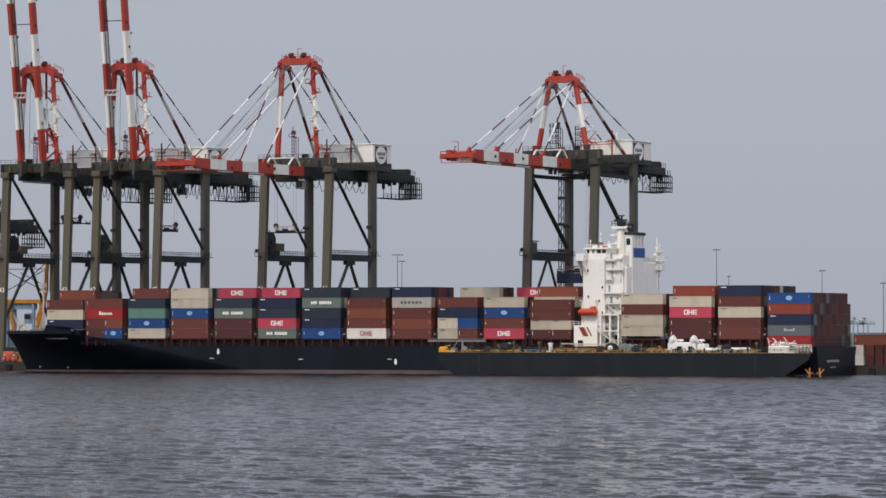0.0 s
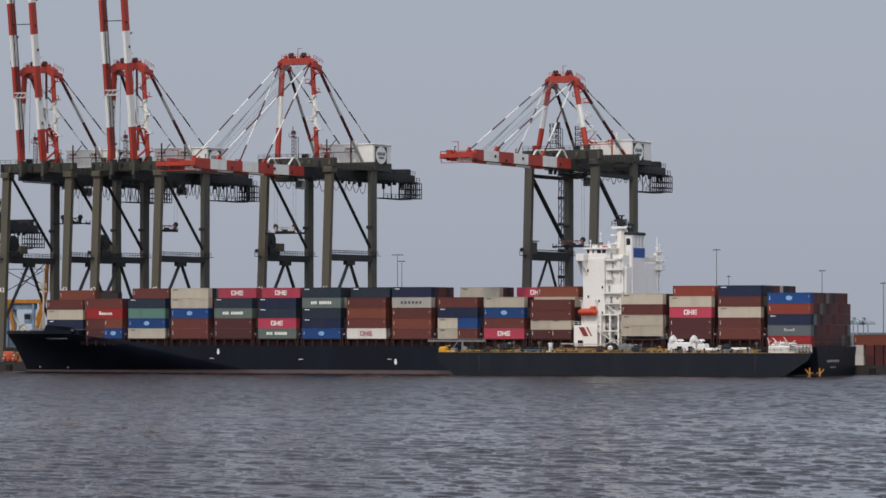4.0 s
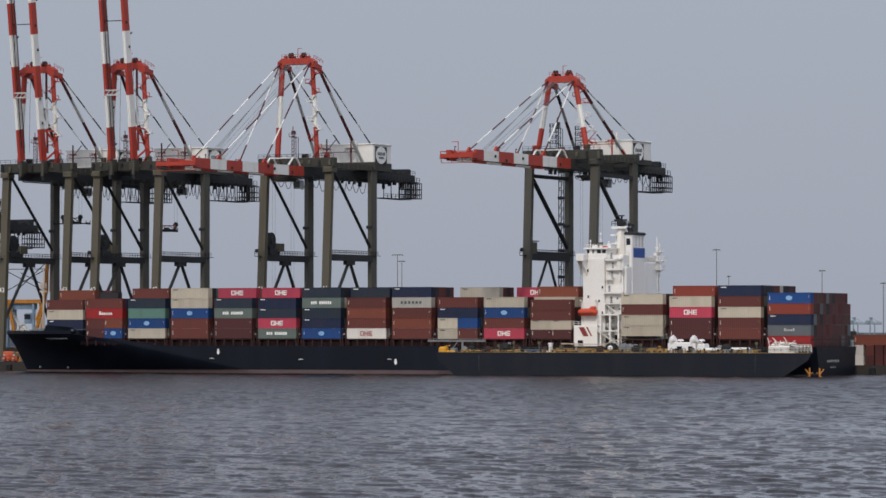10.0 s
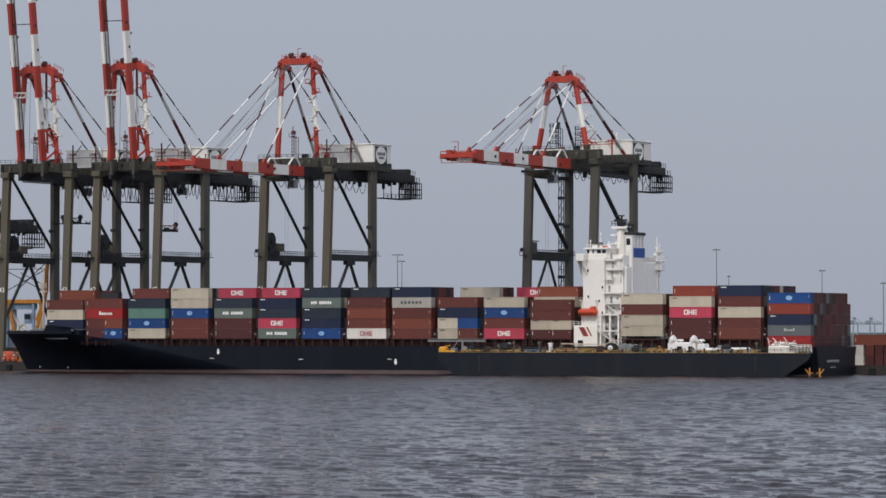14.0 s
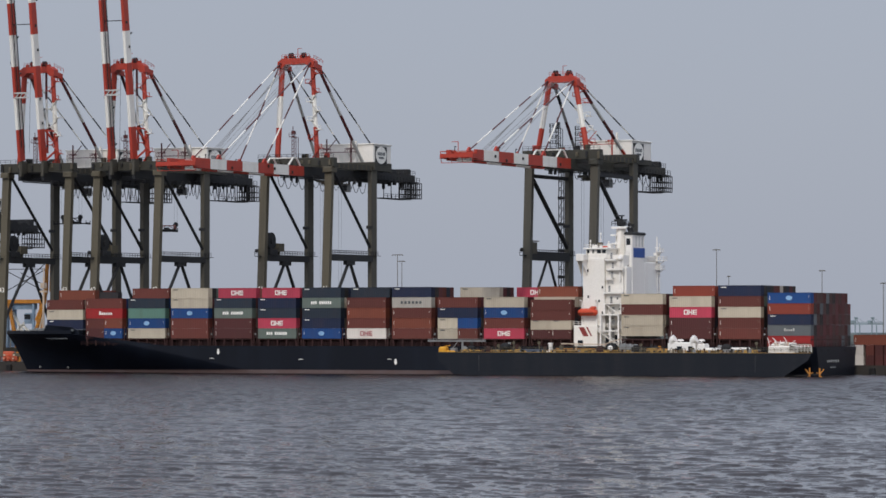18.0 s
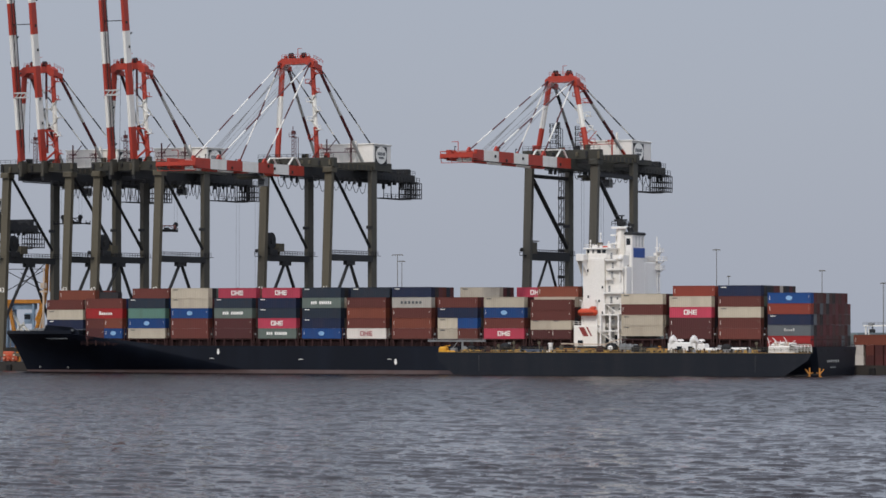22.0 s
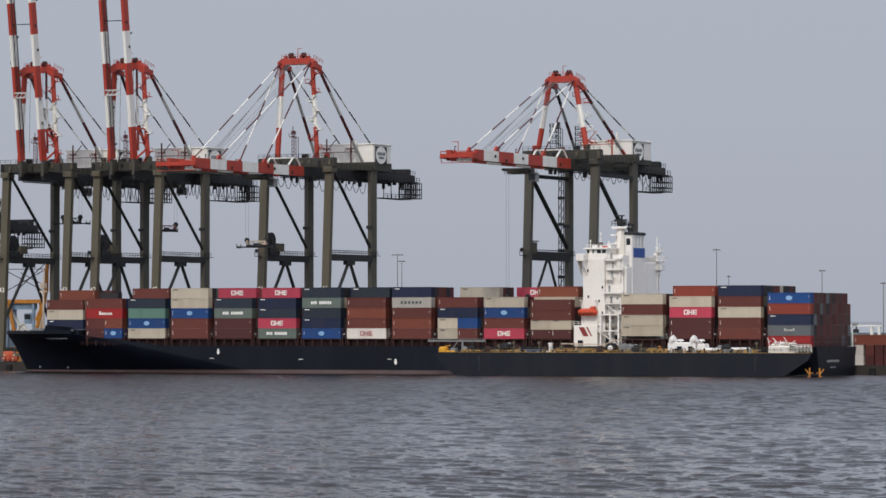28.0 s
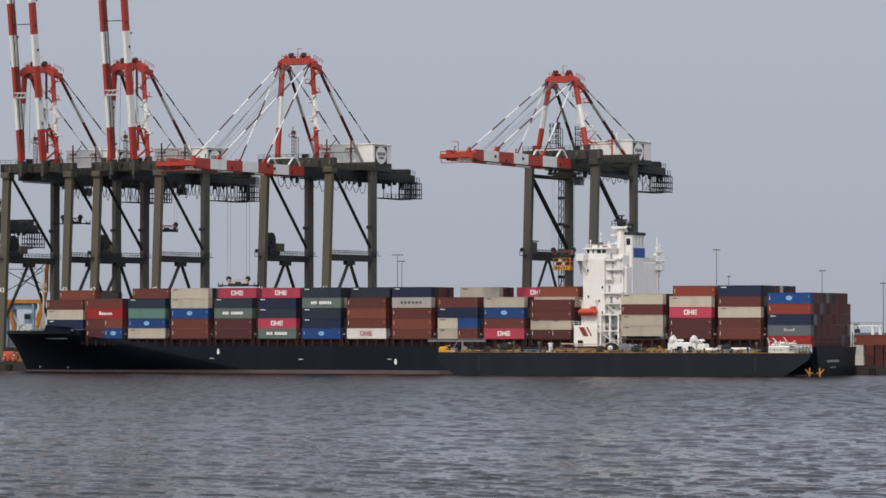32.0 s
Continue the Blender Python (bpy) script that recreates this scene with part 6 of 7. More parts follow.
    if lift:
        bm = B()
        x0, x1, v0, v1 = -half - 2.9, -half - 1.3, GAUGE - 0.9, GAUGE + 0.9
        for x in (x0, x1):
            for v in (v0, v1):
                bar(bm, (x, v, 2), (x, v, legtop), 0.22)
        n = 22
        for k in range(n):
            z = 2 + (legtop - 2) * k / n
            bar(bm, (x0, v0, z), (x1, v0, z), 0.2)
            bar(bm, (x0, v0, z), (x1, v0, z + (legtop - 2) / n), 0.14)
            if k % 3 == 0:
                box(bm, x0 - 0.3, x1, v0 - 0.2, v1, z, z + 0.8)
        part("lift_tower", bm, M["dark"], c, "dark lattice lift tower on the leg")
        bm = B()
        bar(bm, (-half, GAUGE - 1, legtop - 0.8), (half, GAUGE - 1, legtop - 0.8), 0.9)
        bar(bm, (-half, 2.6, legtop - 1.2), (half, 2.6, legtop - 1.2), 0.8)
        part("upper_tie", bm, M["dark"], c)
    return c


CR = "tall olive container crane with %s red-and-white boom on the quay"
X1, X2, X3, X4 = -54.5, -22.8, 34.4, 119.8
crane(X1, "43", raised=82.0, seg=9.6, apex=93.2, half=11.1, label=CR % "a raised")
crane(X2, "42", raised=82.6, seg=9.6, apex=93.4, half=10.65, label=CR % "a raised")
crane(X3, "41", seg=9.55, apex=93.2, half=10.7, label=CR % "a lowered")
crane(X4, "", tail=69.5, apex=85.6, L=64.0, stays=(50.3, 18.3), tip=4.9, spread=(7.6, 4.0), lat=False, reel=False, lift=True, zg=58.5, portal=33.6, half=10.25,
      house=(37.0, 52.0, -9.0, 7.0, 62.9, 68.1), label=CR % "a lowered")
crane(-102.0, "", raised=81.0, zg=43.8, apex=72.0, portal=24.0, house=(33.5, 45.5, -9.0, 9.2, 49.2, 54.2), reel=False, label=CR % "a raised")


# ---------------------------------------------------------------- trolleys, spreaders and loads
def trolley(xc, zg, label):
    t = thing("crane_trolley", label, "crane trolley", "crane trolleys", at=(xc, RAIL_W + 10, zg))
    bm = B()
    cbox(bm, -4.2, 4.4, -1.8, 1.8, -0.8, -0.1, 0.2)
    part("trolley_frame", bm, M["dark"], t)
    for y in (-1.2, 1.2):
        bm = B()
        bar(bm, (-2.6, y, -1.1), (3.4, y, -1.1), 0.8, None, 12)
        part("rope_drum", bm, M["slate"], t)
    bm = B()
    cbox(bm, 2.2, 4.6, 2.1, 4.5, -3.7, -1.2, 0.2)
    cab = part("operator_cab", bm, M["grey"], t, "grey glazed operator cab")
    bm = B()
    box(bm, 2.4, 4.4, 2.04, 2.08, -3.3, -1.9)
    part("cab_window", bm, M["glass"], cab)
    bm = B()
    box(bm, -3.0, 4.8, -2.2, 2.2, -1.7, -1.6)
    rail(bm, (4.8, -2.2, -1.6), (4.8, 2.2, -1.6), 1.0, 1.2, 0.08)
    rail(bm, (-3.0, -2.2, -1.6), (4.8, -2.2, -1.6), 1.0, 1.2, 0.08)
    part("trolley_platform", bm, M["slate"], t)
    return t


ROPE = 13.0


def rope_set(parent):
    """one sliding length of the four hoist ropes"""
    bm = B()
    for x in (-3.1, 3.1):
        for y in (-0.9, 0.9):
            bar(bm, (x, y, 0), (x, y, ROPE), 0.06, None, 5)
    return part("hoist_rope", bm, M["rope"], parent, "thin grey hoist ropes")


def spreader(x, y, z, head, label, reach=6.05):
    s = thing("spreader", label, "spreader", "crane spreaders", at=(x, y, z))
    bm = B()
    for yy in (-0.75, 0.5):
        box(bm, -2.9, 2.9, yy, yy + 0.25, 0.1, 0.6)
    for xx in (-2.6, -1.2, 1.0, 2.4):
        box(bm, xx, xx + 0.25, -0.49, 0.49, 0.12, 0.5)
    part("spreader_beam", bm, M["dark"], s, "dark spreader centre beam")
    arms = []
    for q in (-1, 1):
        bm = B()
        for yy in ((-0.98, 0.2) if q < 0 else (-0.4, 0.78)):
            box(bm, min(q * 1.0, q * (reach - 0.4)), max(q * 1.0, q * (reach - 0.4)), yy, yy + 0.18, 0.14, 0.5)
        xx = q * (reach - 0.22)
        cbox(bm, xx - 0.22, xx + 0.22, -1.2, 1.2, 0.0, 0.6, 0.08)
        for yy in (-1.2, 1.2):
            bar(bm, (xx, yy, 0.5), (xx, yy * 1.05, 1.2), 0.2)
        arms.append(part("telescopic_arm", bm, M["dark"], s, "dark sliding arm with corner flippers"))
    bm = B()
    cbox(bm, -3.0, 3.0, -0.9, 0.9, 0.6, 0.95, 0.1)
    cbox(bm, -0.9, 0.7, -0.5, 0.5, 0.95, 1.45, 0.1)
    part("headblock_frame", bm, M["dark"], s)
    bm = B()
    for xx in (-3.2, 2.6):
        cbox(bm, xx, xx + 0.6, -0.7, 0.7, 0.95, 2.2, 0.12)
    bar(bm, (-2.9, 0, 2.0), (2.9, 0, 2.0), 0.3)
    bar(bm, (-2.6, 0, 1.0), (-0.6, 0, 1.9), 0.2)
    bar(bm, (2.6, 0, 1.0), (0.6, 0, 1.9), 0.2)
    part("headblock", bm, M[head], s)
    for xx in (-3.1, 3.1):
        bm = B()
        disc(bm, (xx, 0, 2.3), (0, 1, 0), 0.75, 0.5, 18)
        part("sheave", bm, M["dark"], s)
    return s, arms


ZG = 57.8
tr3 = trolley(X3, ZG, "dark crane trolley with cab under the girders")
tr4 = trolley(X4, ZG, "dark crane trolley with cab under the girders")
ropes3 = [rope_set(tr3) for k in range(4)]
ropes4 = [rope_set(tr4) for k in range(4)]
sp3, arms3 = spreader(X3, 40, 41, "spread", "pale pink-cream spreader hanging on ropes")
sp4, arms4 = spreader(X4, 40, 41, "spread2", "faded red spreader hanging on ropes")
# idle cranes: trolley and spreader at rest
for xc, vy, zz, hd in ((X1, 60.0, 45.2, "dark"), (X2, 63.6, 42.6, "spread2")):
    t = trolley(xc, ZG, "dark idle crane trolley under the girders")
    t.location = (xc, vy, ZG)
    r = rope_set(t)
    r.location = (0, 0, zz + 2.4 - ZG)
    spreader(xc, vy, zz, hd, "idle spreader hanging high between the crane legs", 3.3 if hd != "dark" else 6.05)
load_dark = container("nv", X4 - 6.1, 70, QZ, group="containers under the cranes", where="hanging from a crane spreader")
load_red = container("rd", X3 - 6.1, 76, QZ, group="containers under the cranes", where="on a spreader", marks=(("short", "mark"),))
load_brown = container("dr", X4 - 6.1, 78, QZ, group="containers under the cranes", where="hanging from a crane spreader")
load_rust = container("orr", X3 - 6.1, 7.5, BASE + 3 * TIER, group="containers under the cranes", where="lifted by a crane spreader", marks=(ID,))


def lashing_cage():
    c = thing("lashing_cage", "orange and yellow steel work cage hung from a crane", "work cage", at=(X4, 60, QZ))
    bm = B()
    for x in (-2.6, 0, 2.6):
        for y in (-1.2, 1.2):
            bar(bm, (x, y, 0), (x, y, 3.4), 0.2)
    for z in (0.1, 1.4, 2.4, 3.4):
        for y in (-1.2, 1.2):
            bar(bm, (-2.6, y, z), (2.6, y, z), 0.18)
        for x in (-2.6, 2.6):
            bar(bm, (x, -1.2, z), (x, 1.2, z), 0.24)
    part("cage_frame", bm, M["ochre"], c)
    bm = B()
    cbox(bm, -2.5, 2.5, -1.1, 1.1, 0.15, 1.1, 0.1)
    part("gear_bin", bm, M["yellow"], c)
    for k in range(5):
        bm = B()
        box(bm, -1.9 + k * 0.8, -1.5 + k * 0.8, -1.16, -1.11, 0.3, 0.95)
        part("bin_slot", bm, M["rust"], c)
    for x, z, m in ((-1.5, 1.5, "rust"), (0.3, 1.5, "cream"), (1.3, 1.4, "dark"), (1.2, 2.5, "red"), (-0.8, 2.5, "cream"), (-1.6, 2.6, "dark")):
        bm = B()
        cbox(bm, x - 0.5, x + 0.5, -0.8, 0.8, z, z + 0.7, 0.1)
        part("stowed_box", bm, M[m], c)
    return c


cage = lashing_cage()


# ---------------------------------------------------------------- terminal yard
def light_mast(x, y, h, arms=2.4):
    t = thing("light_mast", "tall slim dull terminal light mast with a lamp crossbar", "light mast", "terminal light masts", at=(x, y, QZ))
    bm = B()
    bar(bm, (0, 0, 0), (0, 0, h), 0.34, None, 8, taper=0.55)
    part("pole", bm, M["olive"], t)
    bm = B()
    bar(bm, (-arms, 0, h), (arms, 0, h), 0.16)
    part("crossbar", bm, M["olive"], t)
    for k in (-1, -0.4, 0.4, 1):
        bm = B()
        cbox(bm, k * arms - 0.22, k * arms + 0.22, -0.3, 0.2, h - 0.3, h - 0.12, 0.05)
        part("floodlight", bm, M["olive"], t)


for x, h, a in ((-34.6, 36.4, 2.0), (-32.9, 34.2, 1.2), (85.4, 37.2, 1.2), (89.8, 28.2, 0.5), (123.1, 29.9, 1.0), (144.6, 25.6, 1.0)):
    light_mast(x, 250.0, h, a)

# yard stacks seen past the stern and behind the bow
YARD = [("wh", "wh"), ("dr", "br"), ("dr", "dr"), ("mg", "dr"), ("mg", "br"), ("dr", "orr"), ("br", "mg"), ("dr", "br"), ("br", "dr")]
for i, col in enumerate(YARD):
    for k, c in enumerate(col):
        ob = container(c, 0, 0, 0, 12.19, (), "containers in the yard", "standing on the yard")
        ob.matrix_basis = pose(200.9 + 2.75 * (i + (0 if i == 0 else 0.12)), 72.4, QZ + k * TIER, 0, 0, -90)
for j in range(4):
    for k, c in enumerate((("orr", "ro"), ("br", "dr"), ("mg", "br"), ("dr", "mg"))[j]):
        container(c, 200.4 + 12.4 * k, 60.3 + 2.6 * j, QZ + 2 * TIER + 0.02, 12.19, (ID,), "containers in the yard", "lying across the yard stacks")


def yellow_gantry():
    g = thing("yard_gantry", "yellow steel yard gantry with slanted legs behind the bow", "gantry", at=(-80, 75, QZ))
    bm = B()
    box(bm, -8.5, 7.0, -0.6, 0.6, 18.4, 19.6)
    part("cross_beam", bm, M["ochre"], g)
    for a, b in (((-6.3, 0, 18.5), (-2.4, 0, 0)), ((5.6, 0, 18.5), (4.2, 3, 0)), ((7.0, 0, 20.0), (0.6, 0, 0))):
        bm = B()
        bar(bm, a, b, 1.0, 0.8)
        part("gantry_leg", bm, M["ochre"], g)
    bm = B()
    pts = [Vector((3.8, 0, 13)), Vector((6.2, 0, 18)), Vector((7.4, 0, 22.4)), Vector((7.5, 0, 28.5)), Vector((7.9, 0, 31.4)), Vector((8.8, 0, 32.2)), Vector((9.4, 0, 31.0)), Vector((9.2, 0, 22.0))]
    tube(bm, pts, 1.3, 8)
    part("hose_arch", bm, M["ochre"], g, "thick ochre arched guide column")
    bm = B()
    for k in range(6):
        box(bm, 5.4 - 0.55 * k, 7.4 - 0.55 * k, -1.0, -0.75, 16.0 - 2.2 * k, 16.2 - 2.2 * k)
        bar(bm, (5.4 - 0.55 * k, -0.9, 16.2 - 2.2 * k), (5.4 - 0.55 * k, -0.9, 17.3 - 2.2 * k), 0.1)
        bar(bm, (5.4 - 0.55 * k, -0.9, 17.2 - 2.2 * k), (7.4 - 0.55 * k, -0.9, 17.2 - 2.2 * k), 0.1)
    part("stair_landings", bm, M["yellow"], g)
    bm = B()
    for a, b in (((-8, 0, 22), (7, 0, 29)), ((-8, 0, 29), (7, 0, 22)), ((-8, 0, 29.2), (8, 0, 29.2)), ((-4, 0, 22), (7, 0, 31)), ((-2, 0, 28), (8, 0, 23.5))):
        bar(bm, a, b, 0.22)
    part("tie_rod", bm, M["dark"], g)


yellow_gantry()


def blue_carrier():
    r = thing("yard_carrier", "tall pale blue yard carrier standing behind the ship's bow", "carrier", at=(-92.6, 95.0, QZ))
    for x in (-5.4, 4.6):
        for y in (-2.2, 2.2):
            bm = B()
            bar(bm, (x, y, 1.6), (x, y, 18.6), 1.3 if x < 0 else 0.8)
            part("leg", bm, M["paleblue"], r)
            bm = B()
            disc(bm, (x, y, 0.8), (0, 1, 0), 0.8, 0.7, 16)
            part("wheel", bm, M["black"], r)
    bm = B()
    box(bm, -7.0, 6.4, -2.9, 2.9, 18.61, 19.6)
    part("top_frame", bm, M["cwhite"], r)
    bm = B()
    cbox(bm, -4.6, 3.6, -1.8, 1.8, 16.6, 18.6, 0.2)
    part("hoist_unit", bm, M["paleblue"], r)
    bm = B()
    cbox(bm, 0.6, 3.4, -1.8, 0.8, 12.0, 15.4, 0.4)
    cab = part("cab", bm, M["paleblue"], r)
    bm = B()
    box(bm, 0.9, 3.1, -1.86, -1.81, 13.4, 15.0)
    part("cab_window", bm, M["glass"], cab)
    for a, b in (((-4.8, 8.0), (3.8, 15.8)), ((-4.6, 15.8), (-0.6, 9.0)), ((4.4, 7.0), (-1.0, 11.6))):
        bm = B()
        bar(bm, (a[0], 0, a[1]), (b[0], 0, b[1]), 0.7)
        part("lift_strut", bm, M["cwhite"], r)
    bm = B()
    box(bm, -4.7, 4.0, -0.8, 0.8, 7.0, 8.0)
    part("cross_tie", bm, M["paleblue"], r)


blue_carrier()


def straddle(x, y, name, label, m, w=8.0, h=13.5, L=9.5):
    s = thing(name, label, "carrier", at=(x, y, QZ))
    for sx in (-1, 1):
        for k in (-1, 1):
            bm = B()
            bar(bm, (k * L / 2 * 0.85, sx * w / 2, 1.4), (k * L / 2 * 0.85, sx * w / 2, h - 1), 0.75)
            part("leg", bm, M[m], s)
        bm = B()
        cbox(bm, -L / 2, L / 2, sx * w / 2 - 0.5, sx * w / 2 + 0.5, 0.9, 1.9, 0.15)
        sill = part("sill", bm, M[m], s)
        for k in range(4):
            bm = B()
            disc(bm, (-L / 2 + 1.2 + k * (L - 2.4) / 3, sx * w / 2, 0.8), (0, 1, 0), 0.8, 0.6, 16)
            part("wheel", bm, M["black"], sill)
        bm = B()
        box(bm, -L / 2, L / 2, sx * w / 2 - 0.4, sx * w / 2 + 0.4, h - 1.0, h)
        part("top_beam", bm, M[m], s)
    bm = B()
    for k in (-1, 1):
        box(bm, k * L * 0.42 - 0.4, k * L * 0.42 + 0.4, -w / 2 + 0.41, w / 2 - 0.41, h - 0.9, h - 0.1)
    part("cross_beam", bm, M[m], s)
    bm = B()
    cbox(bm, -L / 2 + 0.6, -L / 2 + 2.8, -w / 2, -w / 2 + 2.0, h - 3.4, h - 1.01, 0.15)
    part("cab", bm, M["glass"], s)
    bm = B()
    rail(bm, (-L / 2, -w / 2, h), (L / 2, -w / 2, h), 1.0, 1.2, 0.1)
    part("handrail", bm, M["dark"], s)
    return s


carrier = straddle(260, 50, "straddle_carrier", "rusty brown straddle carrier crossing the quay apron", "carrier", 8.0, 12.5, 11.5)

# a lower one whose engine hood alone shows over the yard stacks
hidden_carrier = straddle(150, 85, "straddle_carrier", "dark straddle carrier passing low behind the yard stacks", "dark", 5.0, 8.2, 8.0)
bm = B()
box(bm, -3.9, 3.9, -0.5, 0.5, 7.6, 8.19)
cbox(bm, -0.9, 0.9, -1.2, 1.2, 8.2, 9.7, 0.2)
bar(bm, (0.5, 0, 9.6), (0.5, 0, 10.2), 0.25)
part("engine_hood", bm, M["dark"], hidden_carrier, "dark engine hood on top")


FARX = (-22.0, -17.2)


def white_gantry():
    g = thing("rail_gantry", "distant white yard gantry crane on slim legs", "gantry", at=(80, 420, QZ))
    bm = B()
    box(bm, -7.2, 6.6, -0.8, 0.8, 11.3, 11.8)
    part("bridge_beam", bm, M["cwhite"], g)
    for x, w in ((-6.4, 0.5), (-5.2, 0.3), (2.6, 1.0), (5.6, 1.0)):
        bm = B()
        bar(bm, (x, 0, 0), (x * 0.98, 0, 11.2), w)
        part("gantry_leg", bm, M["cwhite"], g)
    bm = B()
    cbox(bm, -5, -3.2, -1.2, 1.2, 11.8, 12.6, 0.2)
    part("crab", bm, M["grey"], g)
    bm = B()
    cbox(bm, -4.6, -2.6, -1.2, 0.4, 8.9, 10.3, 0.2)
    bar(bm, (-3.6, 0, 10.2), (-3.6, 0, 11.4), 0.4)
    part("cab", bm, M["dark"], g, "dark crane cab under the beam")
    bm = B()
    rail(bm, (-7.2, -0.8, 11.8), (6.6, -0.8, 11.8), 1.0, 1.4, 0.12)
    part("handrail", bm, M["grey"], g)
    return g


gantry = white_gantry()


def far_crane(x):
    # colour already holds the haze between here and the near quay
    c = thing("harbour_crane", "hazy grey-green harbour crane far across the yard", "crane", "far harbour cranes", at=(x, 700, QZ))
    for dx in (-1.3, 1.3):
        bm = B()
        bar(bm, (dx, 0, 0), (dx * 0.8, 0, 12.5), 0.42)
        part("leg", bm, M["fargrey"], c)
    bm = B()
    bar(bm, (-3.2, 0, 12.6), (4.6, 0, 12.6), 0.55)
    bar(bm, (-3.2, 0, 13.4), (4.6, 0, 13.4), 0.2)
    for k in range(10):
        bar(bm, (-3.2 + 0.8 * k, 0, 12.6), (-2.8 + 0.8 * k, 0, 13.4), 0.16)
    part("girder", bm, M["fargrey"], c)
    bm = B()
    bar(bm, (-0.9, 0, 12.8), (-0.7, 0, 15.4), 0.4)
    bar(bm, (0.7, 0, 12.8), (-0.7, 0, 15.4), 0.26)
    bar(bm, (-0.7, 0, 15.4), (-3.0, 0, 13.3), 0.16)
    bar(bm, (-0.7, 0, 15.4), (3.6, 0, 13.3), 0.14)
    cbox(bm, -1.5, 0.1, -0.4, 0.4, 15.0, 15.7, 0.15)
    part("a_frame", bm, M["fargrey"], c)
    bm = B()
    bar(bm, (-1.2, 0, 7.0), (1.2, 0, 7.0), 0.4)
    bar(bm, (-1.2, 0, 1.0), (1.2, 0, 7.0), 0.25)
    part("portal_beam", bm, M["fargrey"], c)
    bm = B()
    cbox(bm, -3.0, -1.4, -0.8, 0.8, 13.0, 14.2, 0.15)
    part("machinery_house", bm, M["fargrey"], c)
    return c


far_cranes = [far_crane(FARX[0]), far_crane(FARX[1])]

# low far shore on the skyline, the distance haze put into its grey
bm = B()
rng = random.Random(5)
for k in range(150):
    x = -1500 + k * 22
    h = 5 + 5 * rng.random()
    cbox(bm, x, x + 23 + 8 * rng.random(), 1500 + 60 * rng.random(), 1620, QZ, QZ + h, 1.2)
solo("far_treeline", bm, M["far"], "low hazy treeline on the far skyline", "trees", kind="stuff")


# ---------------------------------------------------------------- birds
def bird():
    g = thing("bird", "dark bird in flight with spread wings", "bird", "birds", at=(0, -700, 60))
    bm = B()
    ball(bm, (0, 0, 0), 0.10, 2.2, 0.9, 0.85, 12, 8)
    ball(bm, (-0.25, 0, 0.04), 0.065, 1.1, 0.9, 0.9)
    bar(bm, (-0.30, 0, 0.04), (-0.38, 0, 0.02), 0.03)
    bar(bm, (0.19, 0, 0.0), (0.36, 0, 0.0), 0.11, 0.03)
    part("body", bm, M["darkfeather"], g)
    for s in (-1, 1):
        bm = B()
        prev = None
        for a, b, y, z in ((-0.11, 0.12, 0.04, 0.06), (-0.15, 0.09, 0.32, 0.20), (-0.04, 0.09, 0.56, 0.17), (0.11, 0.14, 0.79, 0.06)):
            q = [bm.verts.new((a, s * y, z)), bm.verts.new((b, s * y, z)), bm.verts.new((b, s * y, z - 0.02)), bm.verts.new((a, s * y, z - 0.02))]
            if prev:
                for i in range(4):
                    bm.faces.new((prev[i], prev[(i + 1) % 4], q[(i + 1) % 4], q[i]))
            else:
                bm.faces.new(q)
            prev = q
        bm.faces.new(prev[::-1])
        part("wing", bm, M["darkfeather"], g)
    return g


birds = [bird(), bird()]


# ---------------------------------------------------------------- airliners climbing out far behind the port
def blade(bm, root, tip, chord0, chord1, thick, sweep, up):
    """a tapered, swept wing or fin from root to tip; the nose points to -x"""
    ra, rb = Vector(root), Vector(tip)
    rings = []
    for p, c, t, dx in ((ra, chord0, thick, 0), (rb, chord1, thick * 0.5, sweep)):
        ring = []
        for fx, ft in ((0, 0), (0.25, 1), (0.7, 0.7), (1, 0), (0.7, -0.5), (0.25, -0.7)):
            off = Vector((fx * c + dx, 0, 0)) + (Vector((0, ft * t, 0)) if up else Vector((0, 0, ft * t)))
            ring.append(bm.verts.new(p + off))
        rings.append(ring)
    for i in range(6):
        j = (i + 1) % 6
        bm.faces.new((rings[0][i], rings[0][j], rings[1][j], rings[1][i]))
    bm.faces.new(rings[0][::-1]), bm.faces.new(rings[1])


